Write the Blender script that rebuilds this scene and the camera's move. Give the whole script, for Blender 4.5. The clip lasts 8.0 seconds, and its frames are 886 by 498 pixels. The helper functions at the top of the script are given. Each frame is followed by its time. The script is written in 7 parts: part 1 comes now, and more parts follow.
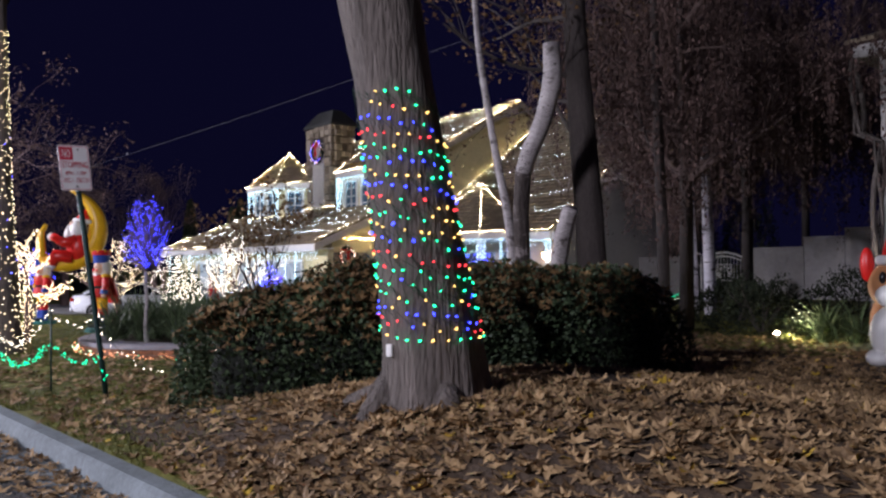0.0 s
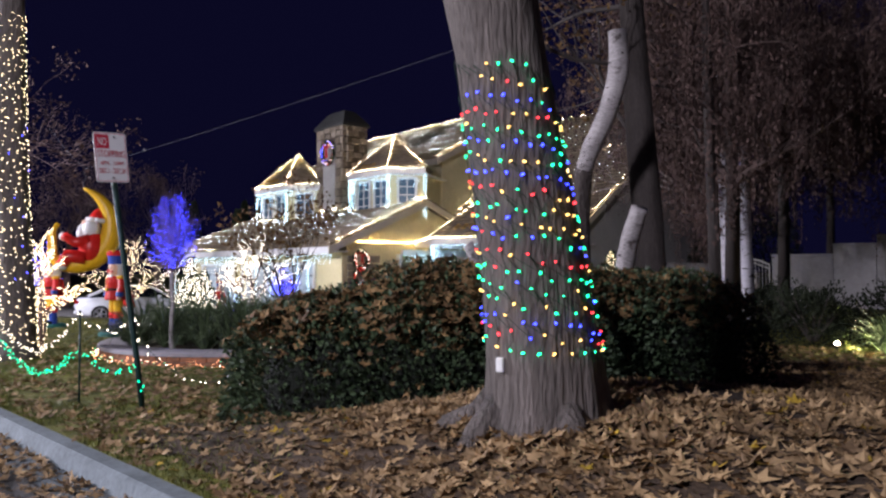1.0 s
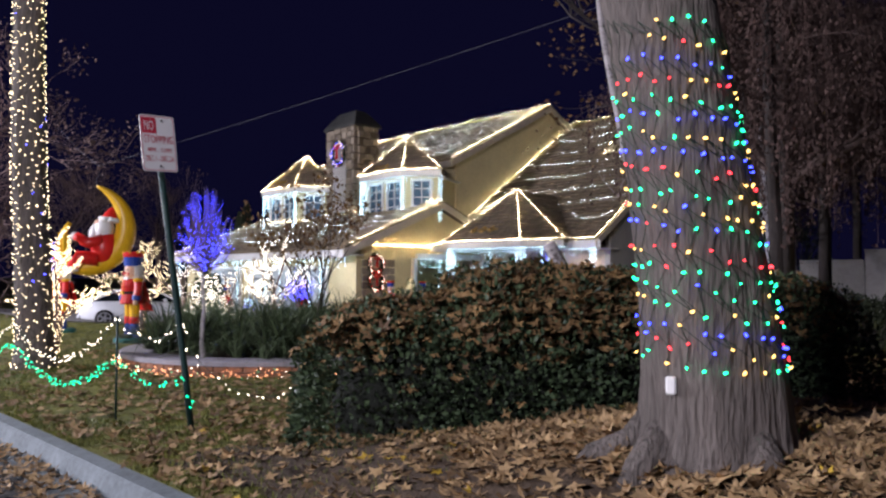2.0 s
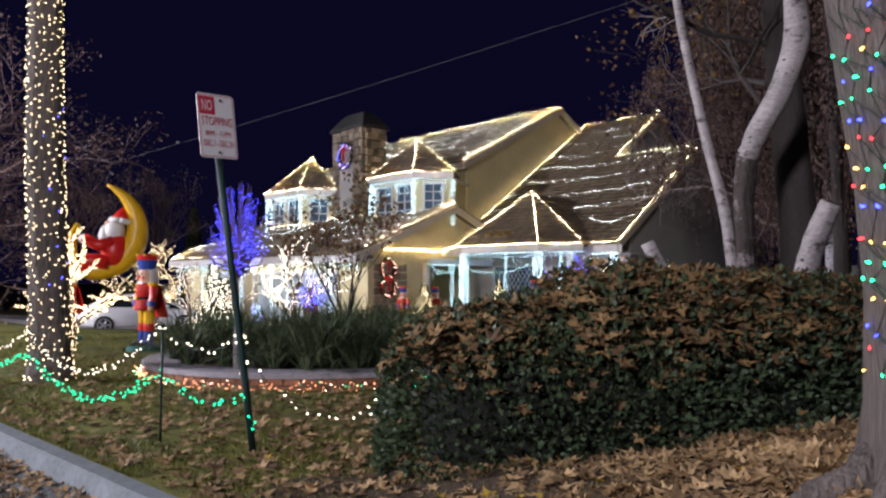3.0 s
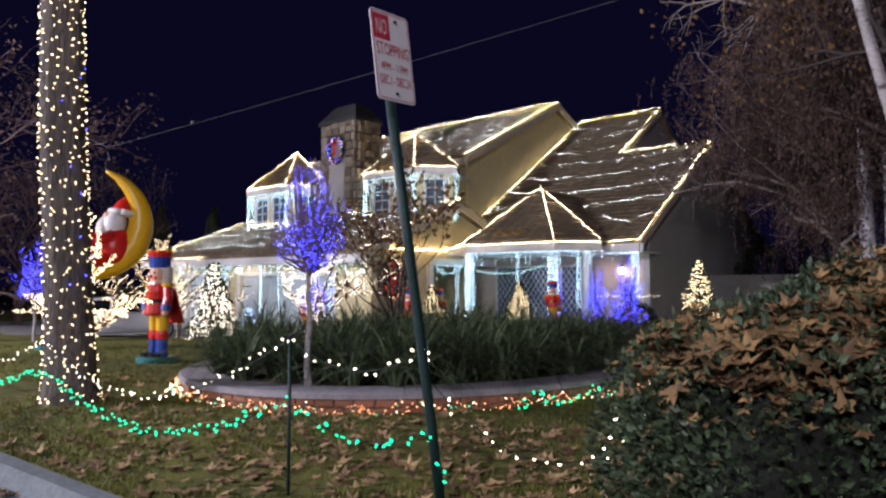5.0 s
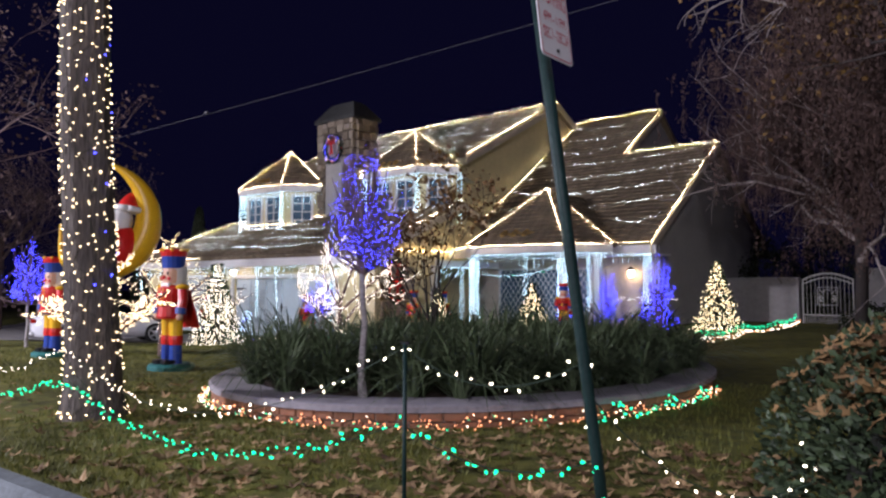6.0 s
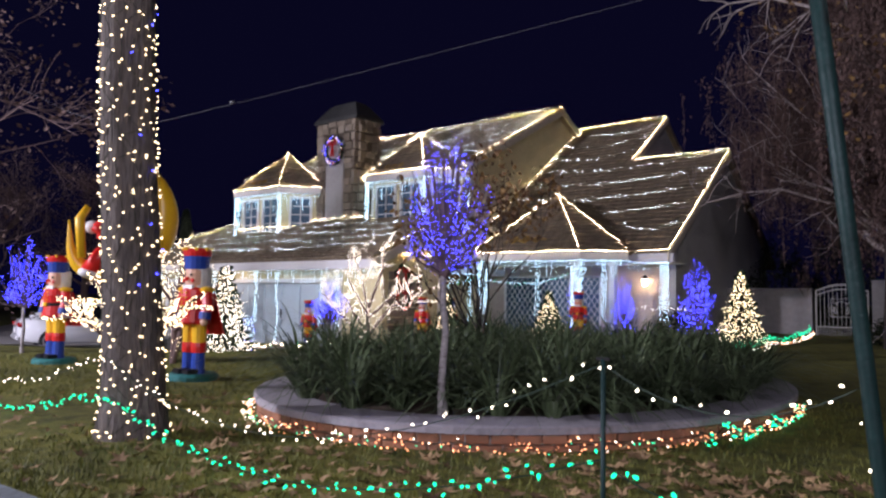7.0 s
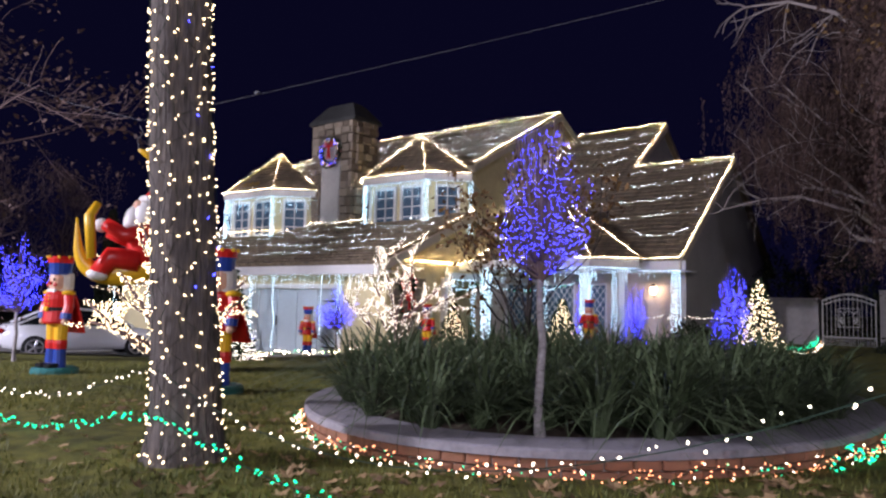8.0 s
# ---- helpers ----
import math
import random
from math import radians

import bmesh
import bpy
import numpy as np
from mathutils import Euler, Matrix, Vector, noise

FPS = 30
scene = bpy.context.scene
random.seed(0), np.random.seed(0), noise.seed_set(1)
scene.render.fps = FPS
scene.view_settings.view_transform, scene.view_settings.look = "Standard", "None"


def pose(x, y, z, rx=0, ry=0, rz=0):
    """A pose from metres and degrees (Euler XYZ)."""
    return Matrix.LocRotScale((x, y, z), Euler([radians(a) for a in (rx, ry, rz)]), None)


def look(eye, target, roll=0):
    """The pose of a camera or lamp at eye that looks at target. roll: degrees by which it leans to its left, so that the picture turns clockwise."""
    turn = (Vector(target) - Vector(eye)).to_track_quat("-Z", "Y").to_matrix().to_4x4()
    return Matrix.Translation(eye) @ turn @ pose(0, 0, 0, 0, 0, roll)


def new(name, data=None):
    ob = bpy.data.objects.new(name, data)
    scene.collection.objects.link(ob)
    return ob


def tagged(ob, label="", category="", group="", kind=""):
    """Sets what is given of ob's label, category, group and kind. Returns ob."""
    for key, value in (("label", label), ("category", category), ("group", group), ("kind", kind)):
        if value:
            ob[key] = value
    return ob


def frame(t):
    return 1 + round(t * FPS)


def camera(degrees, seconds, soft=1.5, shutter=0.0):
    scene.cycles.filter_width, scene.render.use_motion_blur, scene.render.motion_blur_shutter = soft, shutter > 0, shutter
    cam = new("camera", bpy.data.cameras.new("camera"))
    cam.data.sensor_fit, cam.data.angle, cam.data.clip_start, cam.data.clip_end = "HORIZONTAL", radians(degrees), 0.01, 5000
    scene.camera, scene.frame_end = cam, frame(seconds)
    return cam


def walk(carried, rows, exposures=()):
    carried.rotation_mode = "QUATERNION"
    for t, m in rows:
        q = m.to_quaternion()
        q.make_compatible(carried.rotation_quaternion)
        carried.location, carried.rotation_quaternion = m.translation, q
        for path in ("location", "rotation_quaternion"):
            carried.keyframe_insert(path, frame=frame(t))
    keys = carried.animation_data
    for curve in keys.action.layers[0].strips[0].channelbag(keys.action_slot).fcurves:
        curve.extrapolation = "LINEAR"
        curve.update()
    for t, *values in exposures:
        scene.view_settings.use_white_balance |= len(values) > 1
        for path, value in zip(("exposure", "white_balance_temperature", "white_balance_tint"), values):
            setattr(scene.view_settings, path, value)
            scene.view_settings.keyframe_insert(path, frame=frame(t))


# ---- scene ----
cam = camera(63.3, 8.0, soft=2.4)
METRES, EYE, TILT, LEAN, TURN = 9.0, 1.6, 1.2, 0.56, 48.2
ROWS = [
    (0.0, 0.0, 0.0, 0.0, -0.0, 0.0, 0.0),
    (0.5, -0.0412, 0.0386, -0.0023, -0.12, 0.22, -0.27),
    (1.0, -0.0826, 0.0771, -0.0052, -0.31, 0.42, -0.48),
    (1.5, -0.1271, 0.1194, -0.0082, -0.54, 0.61, -0.66),
    (3.0, -0.2638, 0.2505, -0.0176, -1.63, 1.36, -0.88),
    (3.5, -0.3087, 0.2942, -0.0209, -2.33, 1.52, -0.95),
    (4.0, -0.3575, 0.3422, -0.0244, -3.29, 1.59, -0.99),
    (4.5, -0.4026, 0.3864, -0.0273, -4.31, 1.61, -0.94),
    (6.0, -0.5311, 0.5134, -0.0356, -7.02, 1.95, -0.92),
    (6.5, -0.579, 0.5618, -0.0395, -7.89, 2.29, -1.26),
    (7.0, -0.6246, 0.6088, -0.0424, -8.82, 2.61, -1.64),
    (7.5, -0.6701, 0.6558, -0.0459, -9.89, 2.97, -1.96),
    (8.0, -0.7125, 0.6998, -0.0487, -10.95, 3.28, -2.07),
]
walk(cam, [(t, pose(0, 0, EYE, TILT, LEAN, TURN) @ pose(METRES * x, METRES * y, METRES * z, 90 + pitch, roll, yaw)) for t, x, y, z, yaw, pitch, roll in ROWS],
     exposures=[(0.0, 0.05, 6150, 14), (1.5, 0.28, 6150, 14), (3.0, 0.1, 6400, 13), (4.5, 0.0, 6300, 15), (6.0, -0.12, 6200, 17), (8.0, -0.14, 6100, 20)])

# ---- night sky, the street lamp across the road, and an added lamp ----
world = bpy.data.worlds.new("night")
scene.world = world
world.use_nodes = True
wn = world.node_tree.nodes
wn["Background"].inputs[0].default_value = (0.0028, 0.0025, 0.0125, 1)
wn["Background"].inputs[1].default_value = 1.0


def lamp(name, kind, at, target, watts, colour, size=0.3, spot=None):
    data = bpy.data.lights.new(name, kind)
    data.energy, data.color = watts, colour
    if kind == "AREA":
        data.size = size
    else:
        data.shadow_soft_size = size
    if spot:
        data.spot_size, data.spot_blend = radians(spot), 0.5
    ob = new(name, data)
    ob.matrix_world = look(at, target)
    return ob


# First inferred from foreground light; second added to brighten lawn and house; both unseen.
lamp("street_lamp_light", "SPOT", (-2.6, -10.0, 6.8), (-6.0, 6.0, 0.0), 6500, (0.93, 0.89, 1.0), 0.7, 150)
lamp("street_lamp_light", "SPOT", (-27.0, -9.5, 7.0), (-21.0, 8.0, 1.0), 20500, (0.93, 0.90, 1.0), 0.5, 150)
lamp("garden_flood_light", "SPOT", (-5.42, 12.55, 0.42), (-4.3, 12.7, 0.7), 260, (1.0, 0.88, 0.6), 0.04, 120)


# ---- materials ----
def mat(name, colour, rough=0.8, metal=0.0, vary=0.25, scale=6.0, bump=0.0, bump_scale=40.0, spec=0.4, tint=None, piece=0.0, island=0.0, stretch=(1, 1, 1), coat=0.0, deep=0.02):
    m = bpy.data.materials.new(name)
    m.use_nodes = True
    nt = m.node_tree
    n, l = nt.nodes, nt.links
    b = n["Principled BSDF"]
    b.inputs["Roughness"].default_value, b.inputs["Metallic"].default_value = rough, metal
    b.inputs["Specular IOR Level"].default_value = spec
    b.inputs["Coat Weight"].default_value = coat
    tc = n.new("ShaderNodeTexCoord")
    mp = n.new("ShaderNodeMapping")
    mp.inputs["Scale"].default_value = stretch
    l.new(tc.outputs["Object"], mp.inputs["Vector"])
    big, fine = n.new("ShaderNodeTexNoise"), n.new("ShaderNodeTexNoise")
    big.inputs["Scale"].default_value, big.inputs["Detail"].default_value = scale, 6
    fine.inputs["Scale"].default_value, fine.inputs["Detail"].default_value = scale * 9, 4
    for q in (big, fine):
        l.new(mp.outputs[0], q.inputs["Vector"])
    add = n.new("ShaderNodeMath")
    add.operation = "ADD"
    l.new(big.outputs["Fac"], add.inputs[0])
    l.new(fine.outputs["Fac"], add.inputs[1])
    last = add
    if piece or island:
        if piece:
            rnd = n.new("ShaderNodeObjectInfo").outputs["Random"]
        else:
            rnd = n.new("ShaderNodeNewGeometry").outputs["Random Per Island"]
        k = n.new("ShaderNodeMath")
        k.operation = "MULTIPLY_ADD"
        l.new(rnd, k.inputs[0])
        k.inputs[1].default_value = (piece or island) * 2
        l.new(add.outputs[0], k.inputs[2])
        last = k
    ramp = n.new("ShaderNodeMapRange")
    span = (piece or island) * 2
    ramp.inputs["From Min"].default_value, ramp.inputs["From Max"].default_value = 0.55, 1.45 + span
    l.new(last.outputs[0], ramp.inputs["Value"])
    mix = n.new("ShaderNodeMix")
    mix.data_type = "RGBA"
    dark = tuple(c * (1 - vary) for c in colour)
    light = tint or tuple(min(1, c * (1 + vary)) for c in colour)
    mix.inputs["A"].default_value, mix.inputs["B"].default_value = (*dark, 1), (*light, 1)
    l.new(ramp.outputs[0], mix.inputs["Factor"])
    l.new(mix.outputs["Result"], b.inputs["Base Color"])
    if bump:
        bt = n.new("ShaderNodeTexNoise")
        bt.inputs["Scale"].default_value, bt.inputs["Detail"].default_value = bump_scale, 5
        l.new(mp.outputs[0], bt.inputs["Vector"])
        bp = n.new("ShaderNodeBump")
        bp.inputs["Strength"].default_value, bp.inputs["Distance"].default_value = bump, deep
        l.new(bt.outputs["Fac"], bp.inputs["Height"])
        l.new(bp.outputs[0], b.inputs["Normal"])
    return m


def glow(name, colour, strength):
    m = bpy.data.materials.new(name)
    m.use_nodes = True
    nt = m.node_tree
    nt.nodes.clear()
    e = nt.nodes.new("ShaderNodeEmission")
    e.inputs[0].default_value, e.inputs[1].default_value = (*colour, 1), strength
    o = nt.nodes.new("ShaderNodeOutputMaterial")
    nt.links.new(e.outputs[0], o.inputs[0])
    return m


asphalt = mat("asphalt", (0.055, 0.052, 0.05), 0.85, vary=0.4, scale=3, bump=0.8, bump_scale=90, tint=(0.10, 0.095, 0.09))
concrete = mat("kerb_concrete", (0.16, 0.185, 0.195), 0.85, vary=0.4, scale=2.5, bump=0.4, bump_scale=60)
concrete_drive = mat("driveway_concrete", (0.40, 0.38, 0.37), 0.8, vary=0.2, scale=1.5, bump=0.3, bump_scale=50)
cap_stone = mat("planter_cap_concrete", (0.32, 0.30, 0.32), 0.8, vary=0.25, scale=3, bump=0.4, bump_scale=45)
soil = mat("soil", (0.05, 0.038, 0.028), 0.95, vary=0.5, scale=7, bump=1.0, bump_scale=30, tint=(0.10, 0.065, 0.038))
turf = mat("turf", (0.055, 0.072, 0.014), 0.95, vary=0.5, scale=0.6, bump=1.0, bump_scale=60, tint=(0.235, 0.225, 0.03))
bark = mat("grey_bark", (0.105, 0.09, 0.078), 0.9, vary=0.55, scale=7, bump=1.0, bump_scale=34, stretch=(1, 1, 0.13), deep=0.06, tint=(0.19, 0.16, 0.14))
bark_dark = mat("dark_bark", (0.055, 0.045, 0.04), 0.9, vary=0.4, scale=6, bump=0.8, bump_scale=26, stretch=(1, 1, 0.3))
birch_bark = mat("birch_bark", (0.34, 0.31, 0.30), 0.75, vary=0.55, scale=3.5, bump=0.4, bump_scale=30, stretch=(0.7, 0.7, 1.7))


def blotched(m, colour, scale, low, high):
    """Dark patches with torn edges over a material's own colour."""
    nt = m.node_tree
    n, l = nt.nodes, nt.links
    b = n["Principled BSDF"]
    src = b.inputs["Base Color"].links[0].from_socket
    tc, tx, mr, mx = n.new("ShaderNodeTexCoord"), n.new("ShaderNodeTexNoise"), n.new("ShaderNodeMapRange"), n.new("ShaderNodeMix")
    mp = n.new("ShaderNodeMapping")
    mp.inputs["Scale"].default_value = (1, 1, 1.6)
    l.new(tc.outputs["Object"], mp.inputs["Vector"])
    l.new(mp.outputs[0], tx.inputs["Vector"])
    tx.inputs["Scale"].default_value, tx.inputs["Detail"].default_value, tx.inputs["Roughness"].default_value = scale, 8, 0.68
    mr.inputs["From Min"].default_value, mr.inputs["From Max"].default_value = low, high
    l.new(tx.outputs["Fac"], mr.inputs["Value"])
    mx.data_type = "RGBA"
    mx.inputs["B"].default_value = (*colour, 1)
    l.new(src, mx.inputs["A"])
    l.new(mr.outputs[0], mx.inputs["Factor"])
    l.new(mx.outputs["Result"], b.inputs["Base Color"])


white_bark = mat("white_birch_bark", (0.62, 0.59, 0.62), 0.75, vary=0.35, scale=3.5, bump=0.4, bump_scale=30, stretch=(0.7, 0.7, 1.7))
blotched(white_bark, (0.07, 0.055, 0.05), 4.5, 0.56, 0.62)
blotched(birch_bark, (0.07, 0.055, 0.05), 5.5, 0.55, 0.64)
mottled_bark = mat("mottled_bark", (0.06, 0.048, 0.042), 0.9, vary=0.5, scale=7, bump=1.0, bump_scale=22, stretch=(1, 1, 0.4), deep=0.05)
blotched(mottled_bark, (0.22, 0.19, 0.18), 4.0, 0.54, 0.6)
twig = mat("twig", (0.19, 0.13, 0.12), 0.9, vary=0.3, scale=10)
brown_twig = mat("brown_twig", (0.15, 0.105, 0.09), 0.9, vary=0.3, scale=10)
pale_twig = mat("pale_twig", (0.42, 0.36, 0.33), 0.85, vary=0.3, scale=10)
weep_leaf = mat("weeping_leaf", (0.07, 0.042, 0.036), 0.85, vary=0.6, scale=0.8, island=0.6, tint=(0.17, 0.105, 0.085))
red_leaf = mat("autumn_leaf_red", (0.12, 0.045, 0.035), 0.75, vary=0.5, scale=2, island=0.6, tint=(0.22, 0.13, 0.03))
fallen_leaf = mat("fallen_leaf", (0.085, 0.037, 0.02), 0.7, vary=0.6, scale=5, island=0.9, tint=(0.58, 0.39, 0.19))
hedge_litter = mat("hedge_litter", (0.07, 0.032, 0.018), 0.75, vary=0.5, scale=5, island=0.9, tint=(0.36, 0.22, 0.085))
yellow_leaf = mat("yellow_leaf", (0.50, 0.33, 0.04), 0.65, vary=0.3, scale=8, island=0.5)
hedge_leaf = mat("hedge_leaf", (0.017, 0.033, 0.021), 0.5, vary=0.5, scale=3, island=0.8, tint=(0.085, 0.125, 0.058), spec=0.3)
# near-black colour stands for the deep shade between the hedge's leaves
hedge_core_shade = mat("hedge_inner_shade", (0.008, 0.010, 0.006), 0.95, vary=0.4, scale=8, bump=0.8, bump_scale=30)
blade_leaf = mat("strap_leaf", (0.035, 0.062, 0.02), 0.45, vary=0.5, scale=3, island=0.8, tint=(0.15, 0.20, 0.10))
grass_blade = mat("grass_blade", (0.036, 0.062, 0.016), 0.7, vary=0.5, scale=0.6, island=0.7, tint=(0.235, 0.24, 0.04))
shrub_leaf = mat("shrub_leaf", (0.022, 0.032, 0.015), 0.75, vary=0.5, scale=4, island=0.8, tint=(0.045, 0.055, 0.03), spec=0.2)
flood_leaf = mat("pale_strap_leaf", (0.05, 0.085, 0.03), 0.5, vary=0.5, scale=3, island=0.8, tint=(0.2, 0.27, 0.12))
pale_leaf = mat("variegated_leaf", (0.2, 0.22, 0.1), 0.55, vary=0.5, scale=3, island=0.8, tint=(0.5, 0.5, 0.3))
stucco = mat("cream_stucco", (0.72, 0.62, 0.36), 0.9, vary=0.12, scale=1.2, bump=0.35, bump_scale=120)
stucco_pale = mat("porch_stucco", (0.66, 0.56, 0.48), 0.9, vary=0.12, scale=1.2, bump=0.35, bump_scale=120)
stucco_grey = mat("pale_stucco", (0.50, 0.48, 0.45), 0.9, vary=0.12, scale=1.2, bump=0.35, bump_scale=120)
white_paint = mat("white_paint", (0.78, 0.77, 0.74), 0.6, vary=0.08, scale=3, bump=0.1)
fascia_paint = mat("cream_trim_paint", (0.66, 0.60, 0.47), 0.6, vary=0.1, scale=3, bump=0.1)
door_paint = mat("pale_blue_door_paint", (0.50, 0.58, 0.62), 0.6, vary=0.08, scale=1.5, bump=0.1)
shake = mat("wood_shake", (0.19, 0.15, 0.10), 0.9, vary=0.5, scale=2.5, bump=0.7, bump_scale=25, tint=(0.36, 0.285, 0.19), stretch=(3, 0.6, 0.6))
stone = mat("chimney_stone", (0.27, 0.20, 0.13), 0.9, vary=0.6, scale=4, bump=0.7, bump_scale=18, piece=0.8, tint=(0.50, 0.42, 0.32))
brick_mat = mat("planter_brick", (0.36, 0.17, 0.10), 0.9, vary=0.35, scale=8, bump=0.5, bump_scale=60, piece=0.6)
dark_mortar = mat("dark_mortar", (0.13, 0.105, 0.08), 0.95, vary=0.3, scale=10, bump=0.5)
mortar = mat("mortar", (0.34, 0.31, 0.28), 0.95, vary=0.2, scale=10, bump=0.5)
metal_dark = mat("dark_metal", (0.04, 0.04, 0.04), 0.5, 0.6, vary=0.3, scale=8)
post_green = mat("green_steel_post", (0.006, 0.026, 0.023), 0.55, 0.2, vary=0.35, scale=9, bump=0.2)
cap_metal = mat("chimney_cap_metal", (0.09, 0.09, 0.085), 0.6, 0.4, vary=0.3, scale=5)
sign_white = mat("sign_white", (0.74, 0.73, 0.73), 0.4, vary=0.06, scale=8)
sign_red = mat("sign_red", (0.50, 0.03, 0.06), 0.4, vary=0.1, scale=8)
gate_white = mat("white_iron", (0.58, 0.56, 0.5), 0.5, vary=0.1, scale=8)
glass = mat("window_glass", (0.10, 0.16, 0.22), 0.06, vary=0.2, scale=1, spec=0.8)
car_paint = mat("white_car_paint", (0.72, 0.73, 0.75), 0.25, vary=0.03, scale=1, coat=0.6)
car_glass = mat("car_glass", (0.012, 0.014, 0.016), 0.05, vary=0.1, scale=1, spec=0.8)
rubber = mat("rubber", (0.015, 0.015, 0.015), 0.8, vary=0.2)
alloy = mat("alloy", (0.5, 0.5, 0.52), 0.3, 0.9, vary=0.1)
tail_red = mat("tail_lens", (0.35, 0.01, 0.01), 0.2, vary=0.1)
deco_red = mat("red_plastic", (0.62, 0.02, 0.015), 0.35, vary=0.12, scale=5)
deco_blue = mat("blue_plastic", (0.02, 0.06, 0.33), 0.35, vary=0.12, scale=5)
deco_yellow = mat("yellow_plastic", (0.80, 0.46, 0.015), 0.35, vary=0.12, scale=4)
deco_white = mat("white_plastic", (0.78, 0.77, 0.74), 0.4, vary=0.06, scale=5)
deco_skin = mat("peach_plastic", (0.70, 0.42, 0.28), 0.45, vary=0.08, scale=5)
deco_black = mat("black_plastic", (0.012, 0.012, 0.014), 0.3, vary=0.1)
deco_teal = mat("teal_base_paint", (0.03, 0.17, 0.16), 0.5, vary=0.3, scale=6)
deco_brown = mat("tan_fabric", (0.48, 0.22, 0.09), 0.7, vary=0.1, scale=4)
cord = mat("green_cord", (0.01, 0.03, 0.015), 0.6, vary=0.1)
wire_mat = mat("steel_wire", (0.2, 0.2, 0.21), 0.6, 0.4, vary=0.1)
needle = mat("conifer_needles", (0.02, 0.045, 0.02), 0.7, vary=0.4, scale=5, island=0.6)
leather_leaf = mat("dry_grass", (0.12, 0.13, 0.03), 0.7, vary=0.4, scale=4, island=0.8, tint=(0.24, 0.24, 0.07))

warm = glow("warm_white_bulb", (1.0, 0.72, 0.36), 15.0)
cool = glow("cool_white_bulb", (0.80, 0.93, 0.95), 34.0)
pale = glow("pale_white_bulb", (1.0, 0.78, 0.44), 105.0)
blue = glow("blue_bulb", (0.05, 0.055, 1.0), 17.0)
icy = glow("icicle_bulb", (0.55, 0.86, 1.0), 9.5)
warm_mini = glow("warm_mini_bulb", (1.0, 0.77, 0.43), 9.0)
pale_mini = glow("pale_mini_bulb", (1.0, 0.86, 0.64), 9.0)
green = glow("green_bulb", (0.006, 0.9, 0.37), 3.0)
red = glow("red_bulb", (1.0, 0.03, 0.02), 1.7)
amber = glow("amber_bulb", (1.0, 0.48, 0.06), 1.8)
net_green = glow("net_green_bulb", (0.02, 1.0, 0.36), 6.0)
net_red = glow("net_red_bulb", (1.0, 0.04, 0.05), 5.0)
net_blue = glow("net_blue_bulb", (0.035, 0.05, 1.0), 10.0)
net_amber = glow("net_amber_bulb", (1.0, 0.58, 0.14), 5.0)
orange = glow("orange_bulb", (1.0, 0.36, 0.15), 6.0)
lamp_glow = glow("lamp_glow", (1.0, 0.72, 0.42), 25.0)
wall_render = mat("grey_render", (0.34, 0.32, 0.31), 0.9, vary=0.2, scale=0.8, bump=0.35, bump_scale=120)
flood_glow = glow("flood_glow", (1.0, 0.82, 0.55), 260.0)
gable_fill_glow = glow("gable_fill_bulb", (1.0, 0.66, 0.26), 85.0)


